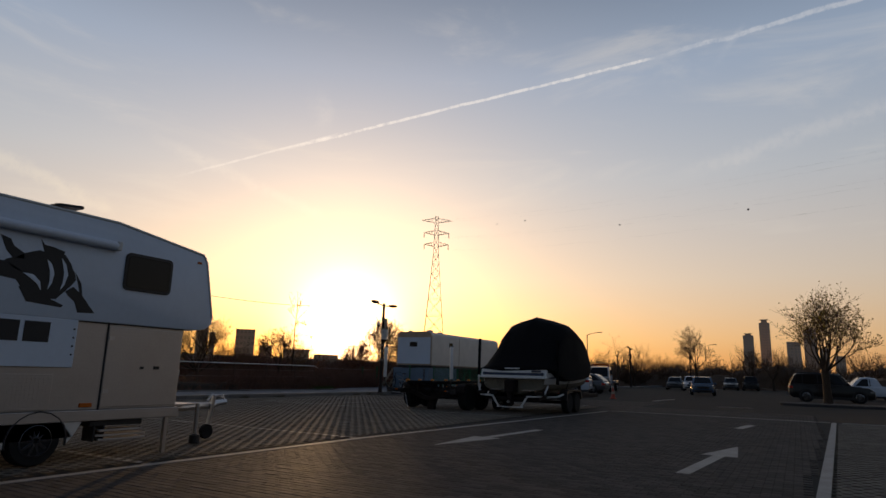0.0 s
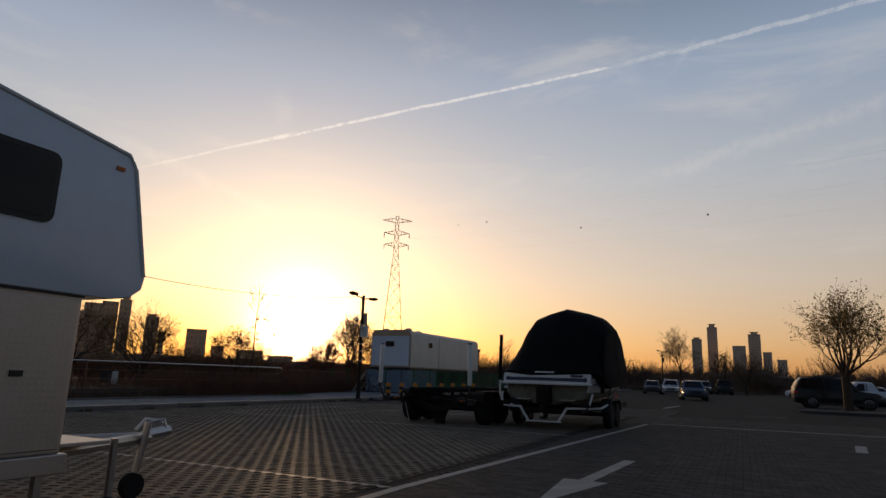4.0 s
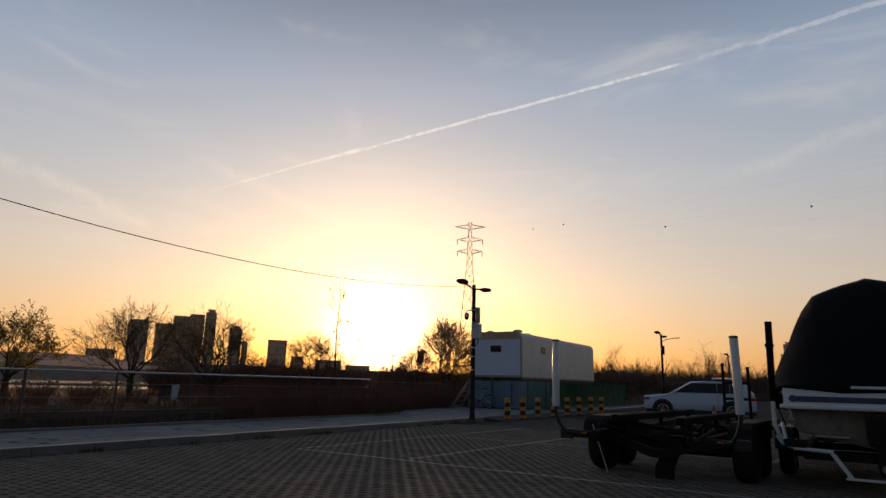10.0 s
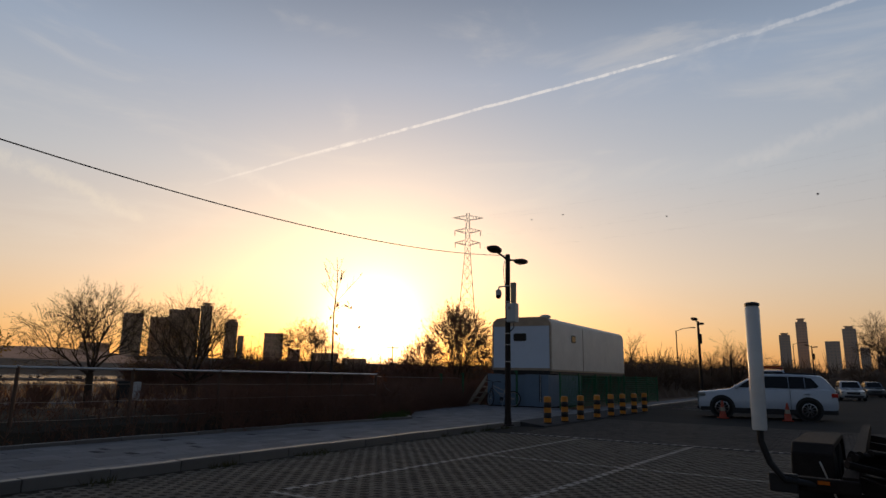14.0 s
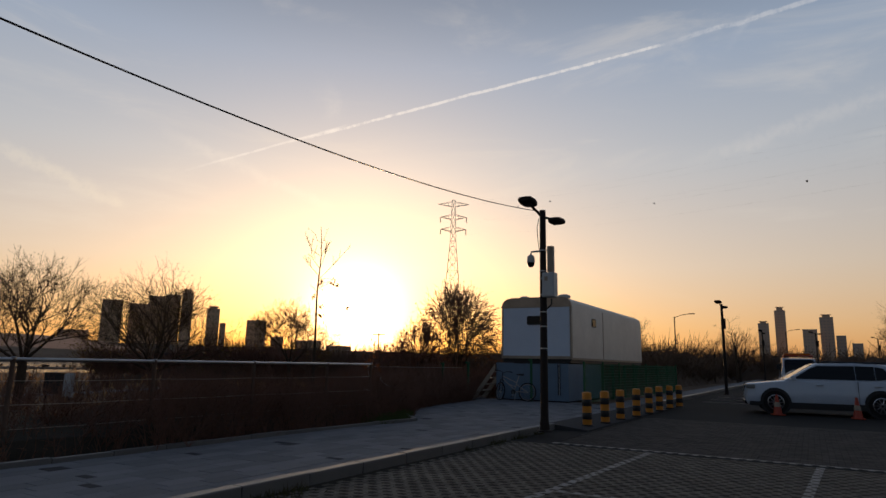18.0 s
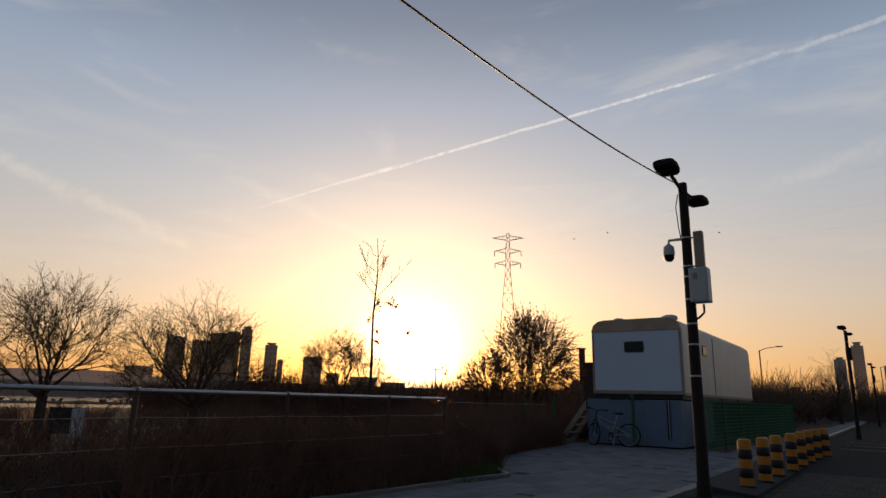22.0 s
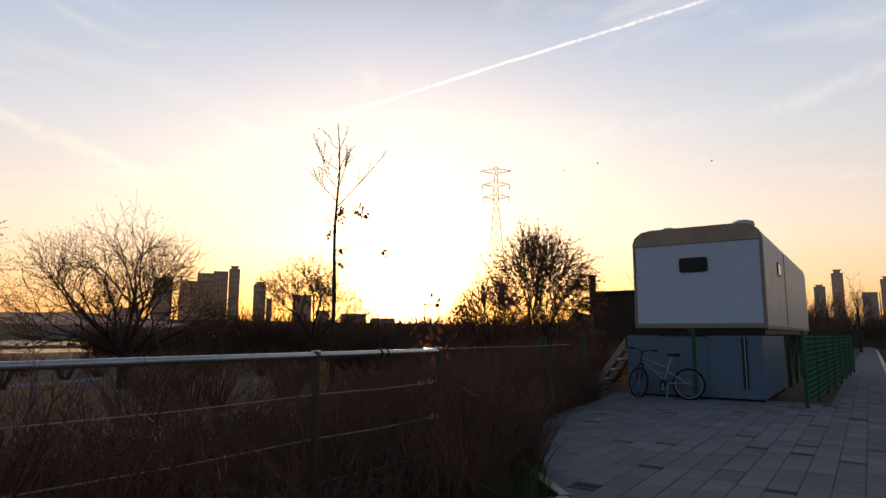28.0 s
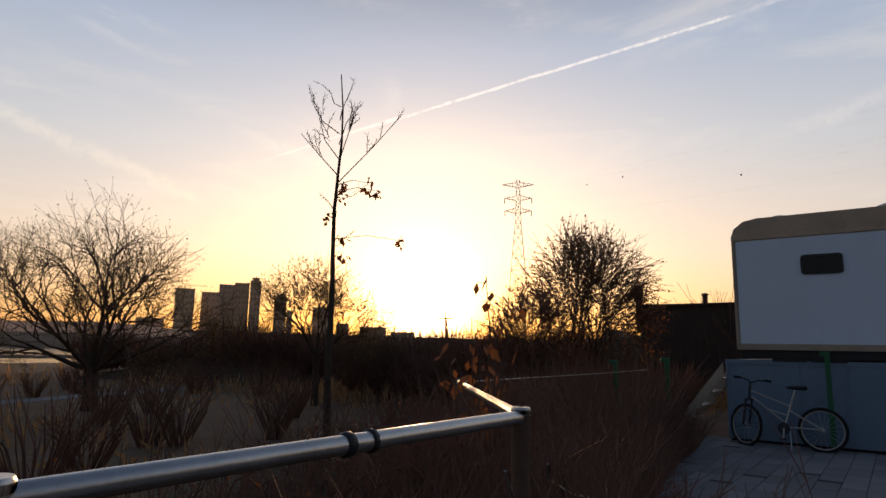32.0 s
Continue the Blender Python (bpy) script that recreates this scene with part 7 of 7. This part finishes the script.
for i in range(8000):
    y = rng.uniform(-4, 36.5) if i % 2 else rng.uniform(22, 35.5)
    x = bed_edge(y) - 0.05 - abs(rng.gauss(0, 1.0)) * 1.5
    h = bed_height(x, y) * rng.uniform(0.75, 1.22)
    if y > 27.5:
        h *= 1.12
    d = Vector((rng.gauss(0, 0.34), rng.gauss(0, 0.34), 1)).normalized()
    p = Vector((x, y, -0.12))
    m = p + d * h * 0.5
    e = m + wander(rng, d, 0.3) * h * 0.5
    sh.shoot([p, m, e], [0.0062, 0.0046, 0.0024])
    for k in range(4):
        q = m.lerp(e, rng.uniform(-0.5, 0.95))
        f = wander(rng, d, 0.75)
        sh.shoot([q, q + f * h * rng.uniform(0.12, 0.32)], [0.0042, 0.0018])
    for k in range(rng.randint(0, 4)):
        q = m.lerp(e, rng.uniform(-0.4, 1.0)) + Vector((rng.gauss(0, 0.04), rng.gauss(0, 0.04), 0))
        lf.leaf(q, wander(rng, d, 0.9), rng.uniform(0.018, 0.045), rng)
for i in range(2600):
    y = rng.uniform(28.3, 35.5)
    x = bed_edge(y) + 0.15 + rng.uniform(-0.5, 0.22)
    lean = Vector((rng.uniform(-0.1, 0.75), rng.uniform(-0.55, 0.2), 1)).normalized()
    h = rng.uniform(0.3, 0.8)
    p = Vector((x, y, 0.05))
    m = p + lean * h * 0.5
    e = m + wander(rng, lean, 0.2) * h * 0.5
    sh.shoot([p, m, e], [0.007, 0.005, 0.002])
    for k in range(2):
        q = m.lerp(e, rng.uniform(-0.3, 0.8))
        sh.shoot([q, q + wander(rng, lean, 0.45) * h * rng.uniform(0.2, 0.4)], [0.004, 0.0015])
sh.done("shoots", M_STEM, bed, "reddish brown bare shoots")
lf.done("leaves", M_DEADLEAF, bed, "a few withered leaves")

# branching shrubs along the bed's curved edge
twg = Limbs()


def sprig(p, d, length, r, k):
    pts, n = [p], min(3, k + 1)
    for j in range(n):
        d = (wander(rng, d, 0.16) + Vector((0, 0, 0.08))).normalized()
        pts.append(pts[-1] + d * length / n)
    twg.shoot(pts, [r * (1 - 0.5 * j / n) for j in range(n + 1)])
    if k:
        for j in range(4):
            sprig(pts[rng.randint(1, n)], wander(rng, d, 0.42), length * rng.uniform(0.4, 0.65), r * 0.55, k - 1)


for i in range(250):
    y = rng.uniform(27.6, 35.8) if i % 2 else rng.uniform(20.5, 28.0)
    x = bed_edge(y) - rng.uniform(-0.05, 1.5) * (1.0 if i % 2 else 1.7)
    for j in range(4):
        sprig(Vector((x + rng.gauss(0, 0.06), y + rng.gauss(0, 0.06), -0.05)), Vector((rng.uniform(-0.4, 0.5), rng.uniform(-0.45, 0.35), 1)).normalized(), rng.uniform(0.55, 0.85), 0.0085, 3 if j < 1 else 2)
twg.done("branches", M_STEM, bed, "tangled reddish brown twigs")

# tall withered weeds standing out of the hedge
for x, y, h in ((-23.66, 28.9, 2.15), (-23.5, 28.95, 1.85), (-23.85, 29.1, 1.95), (-23.35, 28.6, 1.7), (-24.0, 29.6, 2.0), (-24.3, 30.3, 2.05), (-23.2, 28.3, 1.6)):
    weed = thing("tall_weed", (x, y, 0), 0, "tall withered weed with curled brown leaves", "weed", "tall weeds in the hedge")
    stalk, curl = Limbs(), Limbs()
    d = Vector((rng.gauss(0, 0.04), rng.gauss(0, 0.04), 1)).normalized()
    pts = [Vector((0, 0, -0.05))]
    for j in range(5):
        d = wander(rng, d, 0.05)
        pts.append(pts[-1] + d * h / 5)
    stalk.shoot(pts, [0.009, 0.008, 0.007, 0.006, 0.005, 0.003], 5)
    for j in range(rng.randint(7, 12)):
        k = rng.uniform(0.55, 1.0)
        p = Vector((0, 0, 0)).lerp(pts[-1], k) + Vector((rng.gauss(0, 0.012), rng.gauss(0, 0.012), 0))
        side = wander(rng, Vector((rng.choice((-1, 1)), 0, 0.1)), 0.5) * 0.06
        stalk.shoot([p, p + side], [0.003, 0.002])
        curl.leaf(p + side, wander(rng, Vector((0, 0, -1)), 0.45), rng.uniform(0.06, 0.13), rng)
    stalk.done("stalk", M_TWIG, weed, kind="")
    curl.done("leaves", M_DEADLEAF, weed)

# green tufts at the bed's corner
gr = Limbs()
for i in range(2600):
    a = rng.random()
    y = 26.2 + a * 2.6
    x = bed_edge(y) + 0.3 - rng.random() * 0.7
    p = Vector((x, y, -0.02))
    d = wander(rng, Vector((0, 0, 1)), 0.35)
    s = d.orthogonal() * 0.008
    L = rng.uniform(0.14, 0.40)
    b = len(gr.v)
    gr.v += [p - s, p + s, p + d * L]
    gr.f.append((b, b + 1, b + 2))
tagged(gr.done("grass_tufts", M_GREEN), "fresh green grass tufts at the bed's edge", "grass")

# dry field between the bed and the river
fld, fls = Limbs(), Limbs()
for i in range(22000):
    x = -26 - abs(rng.gauss(0, 1)) * 14
    y = rng.uniform(6, 70)
    if noise.noise(Vector((x * 0.13, y * 0.16, 2))) < -0.12 and rng.random() < 0.85:
        continue
    short = 1.0
    if -46 < x < -27 and 16 < y < 40:
        if rng.random() < 0.55 or abs((x + 43.2) * 0.94 + (y - 32.0) * 0.34) < 1.0:
            continue
        short = 0.4
    p = Vector((x, y, -0.37))
    d = wander(rng, Vector((0, 0, 1)), 0.28)
    s = d.orthogonal() * rng.uniform(0.008, 0.018)
    L = short * rng.uniform(0.25, 0.75) * (1.15 + noise.noise(Vector((x * 0.3, y * 0.3, 5))))
    b = len(fld.v)
    fld.v += [p - s, p + s, p + d * L * 0.6 + s * 0.6, p + d * L + Vector((rng.gauss(0, 0.06), rng.gauss(0, 0.06), 0))]
    fld.f.append((b, b + 1, b + 2, b + 3))
tagged(fld.done("dry_grass", M_DRY), "tall dry straw coloured grass in the field", "grass")
for i in range(150):
    x = -29 - abs(rng.gauss(0, 1)) * 13
    y = rng.uniform(12, 75)
    r = rng.uniform(0.5, 1.1)
    h = rng.uniform(0.7, 1.5)
    for k in range(50):
        a = rng.uniform(0, 2 * math.pi)
        d = Vector((math.cos(a) * 0.5, math.sin(a) * 0.5, 1)).normalized()
        p = Vector((x + math.cos(a) * r * 0.3 * rng.random(), y + math.sin(a) * r * 0.3 * rng.random(), -0.37))
        m = p + d * h * 0.55
        fls.shoot([p, m, m + wander(rng, d, 0.3) * h * 0.5], [0.012, 0.009, 0.004])
tagged(fls.done("field_shrubs", M_STEM), "low brown bushes scattered in the dry field", "bush")

# low painted hoarding by the water, part hidden by bushes
hoard = thing("hoarding", (-76.4, 61.4, -0.4), 35, "low weathered hoarding painted blue, green and yellow by the water", "hoarding")
part("board", bx(-1.9, -0.04, 0.3, 0.4, 0.04, 2.3, 0.02), M_CARBLUE, hoard, "blue panel")
part("board", bx(0.5, -0.04, 0.2, 2.6, 0.04, 1.5, 0.02), M_GREYBOX, hoard, "pale green grey panel")
part("disc", moved(lathe([(0.0, 0), (0.42, 0.0), (0.42, 0.05), (0.0, 0.05)], 18), pose(-1.4, -0.05, 0.9, 90)), M_YELLOW, hoard, "yellow disc")
for x in (-1.8, 0.45, 2.5):
    part("post", bx(x - 0.05, 0.04, -0.2, x + 0.05, 0.14, 2.2, 0.01), M_RUST, hoard)

# ---- woods behind: humped thickets with ragged twigs ----


def thicket(name, label, a, b, count, height, depth, seed, shoots=46, mat=M_TWIG, fill=1.0):
    r2 = random.Random(seed)
    hump, tw = Limbs(), Limbs()
    a, b = Vector(a), Vector(b)
    n = (b - a).normalized()
    s = Vector((-n.y, n.x, 0))
    # dark hump added inside the twigs to block light through the thicket
    steps = max(12, int((b - a).length / 1.2))
    rows = []
    for i in range(steps + 1):
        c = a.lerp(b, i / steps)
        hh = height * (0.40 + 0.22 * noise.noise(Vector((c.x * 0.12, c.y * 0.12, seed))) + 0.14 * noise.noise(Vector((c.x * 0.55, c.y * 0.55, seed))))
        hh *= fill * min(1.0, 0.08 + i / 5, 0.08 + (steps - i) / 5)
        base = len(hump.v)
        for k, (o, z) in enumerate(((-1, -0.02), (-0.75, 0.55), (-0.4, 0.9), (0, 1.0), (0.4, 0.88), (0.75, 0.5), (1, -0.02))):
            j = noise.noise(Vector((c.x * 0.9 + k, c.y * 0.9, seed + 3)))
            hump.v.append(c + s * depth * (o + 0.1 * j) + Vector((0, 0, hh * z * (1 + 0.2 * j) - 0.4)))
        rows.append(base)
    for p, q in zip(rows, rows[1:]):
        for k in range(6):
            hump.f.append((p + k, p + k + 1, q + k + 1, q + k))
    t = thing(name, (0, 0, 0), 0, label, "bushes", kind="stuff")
    hump.done("undergrowth", M_THICKET_FILL, t)
    for i in range(count):
        c = a.lerp(b, r2.random()) + s * depth * r2.uniform(-0.9, 0.7)
        H = height * (0.62 + 0.34 * noise.noise(Vector((c.x * 0.12, c.y * 0.12, seed)))) * r2.uniform(0.7, 1.25)
        w = H * 0.32
        for k in range(shoots):
            ang = r2.uniform(0, 2 * math.pi)
            d = Vector((math.cos(ang) * 0.5, math.sin(ang) * 0.5, 1)).normalized()
            p = Vector((c.x, c.y, -0.2)) + d * H * r2.uniform(0.1, 0.55)
            L = H * r2.uniform(0.25, 0.5)
            e = p + wander(r2, d, 0.35) * L
            rr = 0.0011 * max(8, c.length) * 0.28
            if c.y > 58:
                tw.shoot([p, e], [rr, rr * 0.4])
            else:
                tw.shoot([p, p.lerp(e, 0.5) + Vector((r2.gauss(0, 0.05), r2.gauss(0, 0.05), 0)), e], [rr, rr * 0.7, rr * 0.35])
    tw.done("twigs", mat, t)
    return t


BU = "brown leafless thicket along the riverside"
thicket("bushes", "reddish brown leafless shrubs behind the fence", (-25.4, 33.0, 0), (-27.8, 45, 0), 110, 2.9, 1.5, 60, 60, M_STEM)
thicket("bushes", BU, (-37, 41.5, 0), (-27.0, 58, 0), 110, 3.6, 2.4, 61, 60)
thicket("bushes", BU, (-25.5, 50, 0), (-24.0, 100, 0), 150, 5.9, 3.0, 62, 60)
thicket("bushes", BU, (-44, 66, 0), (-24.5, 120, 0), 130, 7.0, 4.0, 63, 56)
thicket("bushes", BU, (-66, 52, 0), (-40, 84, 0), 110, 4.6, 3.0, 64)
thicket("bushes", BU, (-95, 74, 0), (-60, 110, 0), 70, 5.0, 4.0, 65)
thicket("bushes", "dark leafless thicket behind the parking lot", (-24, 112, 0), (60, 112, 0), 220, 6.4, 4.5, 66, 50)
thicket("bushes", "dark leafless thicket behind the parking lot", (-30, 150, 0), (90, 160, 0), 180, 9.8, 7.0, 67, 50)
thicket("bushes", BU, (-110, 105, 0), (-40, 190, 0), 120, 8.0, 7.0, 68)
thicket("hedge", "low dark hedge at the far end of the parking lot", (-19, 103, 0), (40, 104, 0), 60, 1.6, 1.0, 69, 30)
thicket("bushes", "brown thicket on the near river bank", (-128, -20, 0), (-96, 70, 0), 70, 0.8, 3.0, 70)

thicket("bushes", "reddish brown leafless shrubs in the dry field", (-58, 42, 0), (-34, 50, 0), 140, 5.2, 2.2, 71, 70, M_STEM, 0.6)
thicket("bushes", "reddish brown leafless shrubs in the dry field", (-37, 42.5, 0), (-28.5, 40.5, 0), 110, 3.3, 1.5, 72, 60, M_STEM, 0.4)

# weeds along the foot of the kerb
rng = random.Random(91)
wd = Limbs()
for i in range(2600):
    y = rng.uniform(8, 29)
    x = KERB_X + 0.03 + abs(rng.gauss(0, 0.16)) * (0.6 + noise.noise(Vector((y * 0.7, 0, 0))))
    if noise.noise(Vector((y * 1.1, 3, 0))) < 0.08:
        continue
    p = Vector((x, y, -0.01))
    d = wander(rng, Vector((0.1, 0, 1)), 0.45)
    s = d.orthogonal() * 0.005
    b = len(wd.v)
    wd.v += [p - s, p + s, p + d * rng.uniform(0.03, 0.13)]
    wd.f.append((b, b + 1, b + 2))
tagged(wd.done("weeds", M_WEED), "dry weeds in the gutter along the kerb", "weeds")

# soil of the bed inside its stone edge
edge = [(-21.42, -40), (-21.42, 23.6), (-21.34, 25.4), (-21.25, 26.6), (-21.12, 27.38), (-21.9, 28.2), (-22.3, 28.75), (-23.15, 30.1), (-23.5, 31.5), (-23.8, 33.0), (-24.1, 36.0), (-24.2, 37.0)]
tagged(obj("bed_soil", prism(edge + [(-27, 37), (-27, -40)], -0.2, 0.07, "z"), M_EARTH), "dark soil of the planting bed", "soil", kind="structure")
border = thing("bed_border", (0, 0, 0), 0, "low stone edging of the planting bed", "kerb", kind="structure")
line = [Vector((x, y, 0)) for x, y in edge if y > -1] 
line = [Vector((-21.42, 4, 0))] + line
for a, b in zip(line, line[1:]):
    n = max(1, round((b - a).length / 0.8))
    for k in range(n):
        p, q = a.lerp(b, k / n), a.lerp(b, (k + 1) / n)
        L = (q - p).length
        ob = part("edge_stone", bx(-L / 2 + 0.004, -0.05, -0.1, L / 2 - 0.004, 0.05, 0.175 + random.uniform(-0.008, 0.008), 0.008), M_KERB, border)
        d = q - p
        ob.matrix_basis = pose(*((p + q) / 2), 0, 0, math.degrees(math.atan2(d.y, d.x)))

# ---- paving, piece by piece ----


def inside(x, y, poly):
    hit = False
    n = len(poly)
    for i in range(n):
        (x1, y1), (x2, y2) = poly[i], poly[(i + 1) % n]
        if (y1 > y) != (y2 > y) and x < (x2 - x1) * (y - y1) / (y2 - y1) + x1:
            hit = not hit
    return hit


class Slabs:
    """Joined paving pieces with bevelled tops."""

    def __init__(self):
        self.v, self.f = [], []

    def slab(self, x0, y0, x1, y1, z, low, c=0.005):
        b = len(self.v)
        for (ax, ay, bx1, by1, zz) in ((x0, y0, x1, y1, low), (x0, y0, x1, y1, z - c), (x0 + c, y0 + c, x1 - c, y1 - c, z)):
            self.v += [(ax, ay, zz), (bx1, ay, zz), (bx1, by1, zz), (ax, by1, zz)]
        for r in (0, 4):
            for k in range(4):
                j = (k + 1) % 4
                self.f.append((b + r + k, b + r + j, b + r + 4 + j, b + r + 4 + k))
        self.f.append((b + 8, b + 9, b + 10, b + 11))


def piece_mesh(name, x, y, h, mat):
    s = Slabs()
    s.slab(-x / 2, -y / 2, x / 2, y / 2, 0, -h)
    me = bpy.data.meshes.new(name)
    me.from_pydata(s.v, [], s.f)
    me.materials.append(mat)
    return me


# pavement blocks, with a darker short one here and there
rng = random.Random(17)
lite_me = piece_mesh("block", 0.244, 0.494, 0.05, M_PAVER)
dark_me = piece_mesh("block", 0.244, 0.119, 0.05, M_PAVER_DARK)
rest, rest_dark = Slabs(), Slabs()
count = 0
cx = KERB_X - 0.16 - 0.125
while cx > -24.4:
    y = 4.0 + rng.choice((0, 0.125, 0.25, 0.375))
    while y < 52:
        dark = rng.random() < 0.09
        L = 0.125 if dark else 0.5
        yc = y + L / 2
        if inside(cx, yc, walk_pts) and inside(cx - 0.1, yc, walk_pts):
            z = WALK_Z + rng.uniform(-0.0025, 0.0025)
            if 28.3 < yc < 35.2 and -22.4 < cx < -19.0 and count < 300:
                o = new("block", dark_me if dark else lite_me)
                o.parent = pavement
                o.matrix_basis = pose(cx, yc, z, rng.uniform(-0.3, 0.3), rng.uniform(-0.3, 0.3))
                count += 1
            else:
                (rest_dark if dark else rest).slab(cx - 0.122, y + 0.003, cx + 0.122, y + L - 0.003, z, WALK_Z - 0.05)
        y += L
    cx -= 0.25
for s, m in ((rest, M_PAVER), (rest_dark, M_PAVER_DARK)):
    o = tagged(raw("blocks", s.v, s.f, m), kind="stuff")
    o.parent = pavement

# bricks of the drive lane
brick_me = piece_mesh("brick", 0.194, 0.094, 0.03, M_BRICK)
rest = Slabs()
count = 0
for j in range(250):
    y = 3.0 + j * 0.1
    off = 0.1 if j % 2 else 0.0
    for i in range(36):
        x = -6.1 + off + i * 0.2
        if x > 0.58 + 0.049 * (y - 8.0):
            continue
        z = rng.uniform(-0.0015, 0.0015)
        if -4.6 < x < -1.4 and 8.0 < y < 10.2 and count < 300:
            o = new("brick", brick_me)
            o.parent = lot
            o.location = (x, y, z)
            count += 1
        else:
            rest.slab(x - 0.097, y - 0.047, x + 0.097, y + 0.047, z, -0.03, 0.004)
o = tagged(raw("bricks", rest.v, rest.f, M_BRICK), kind="stuff")
o.parent = lot
# bricks of the cross lane beyond the bays
rest = Slabs()
for j in range(72):
    y = 26.75 + j * 0.1
    for i in range(62):
        x = -17.5 + (0.1 if j % 2 else 0.0) + i * 0.2
        rest.slab(x - 0.097, y - 0.047, x + 0.097, y + 0.047, rng.uniform(-0.002, 0.002), -0.03, 0.004)
o = tagged(raw("bricks", rest.v, rest.f, M_BRICK), kind="stuff")
o.parent = lot

# perforated grass blocks of the bays
soil = tagged(obj("bay_soil", bx(KERB_X + 0.005, -6, -0.05, -6.36, 26.45, -0.008), M_SOIL_CORE), "dark soil in the holes of the bays", "soil", kind="structure")


def holed(cx, cy, z, w, h, hw, hh, low):
    """One block with a lozenge-shaped hole."""
    x0, x1, y0, y1 = cx - w / 2, cx + w / 2, cy - h / 2, cy + h / 2
    out = [(x1, cy), (x1, y1), (x0, y1), (x0, cy), (x0, y0), (x1, y0)]
    inn = [(cx + hw / 2, cy), (cx + hw * 0.28, cy + hh / 2), (cx - hw * 0.28, cy + hh / 2), (cx - hw / 2, cy), (cx - hw * 0.28, cy - hh / 2), (cx + hw * 0.28, cy - hh / 2)]
    v = [(*p, z) for p in out] + [(*p, z - 0.003) for p in inn] + [(*p, low) for p in inn]
    f = []
    for k in range(6):
        j = (k + 1) % 6
        f.append((k, j, 6 + j, 6 + k))
        f.append((6 + k, 6 + j, 12 + j, 12 + k))
    return v, f


hv, hf = holed(0, 0, 0, 0.198, 0.128, 0.132, 0.080, -0.03)
hole_me = bpy.data.meshes.new("grass_block")
hole_me.from_pydata(hv, [], hf)
hole_me.materials.append(M_GRID)
gv, gf = [], []
count = 0
for j in range(226):
    y = -2.8 + 0.13 * j
    off = 0.1 if j % 2 else 0.0
    for i in range(60):
        x = -18.3 + 0.1 + off + 0.2 * i
        if x > -6.45 or y > 26.4:
            continue
        z = rng.uniform(-0.003, 0.002)
        if -16.0 < x < -12.6 and 20.4 < y < 22.9 and count < 300:
            o = new("grass_block", hole_me)
            o.parent = lot
            o.location = (x, y, z)
            count += 1
        else:
            hv, hf = holed(x, y, z, 0.198, 0.128, 0.132, 0.080, -0.03)
            b = len(gv)
            gv += hv
            gf += [tuple(k + b for k in q) for q in hf]
o = tagged(raw("grass_blocks", gv, gf, M_GRID), kind="stuff")
o.parent = lot

# perforated blocks of the bays across the drive lane
gv, gf = [], []
for j in range(118):
    y = 8.0 + 0.13 * j
    for i in range(26):
        x = 0.85 + 0.049 * (y - 8.0) + (0.1 if j % 2 else 0.0) + 0.2 * i
        hv, hf = holed(x, y, rng.uniform(0.0, 0.003), 0.198, 0.128, 0.132, 0.080, -0.03)
        b = len(gv)
        gv += hv
        gf += [tuple(k + b for k in q) for q in hf]
o = tagged(raw("grass_blocks", gv, gf, M_GRID), kind="stuff")
o.parent = lot
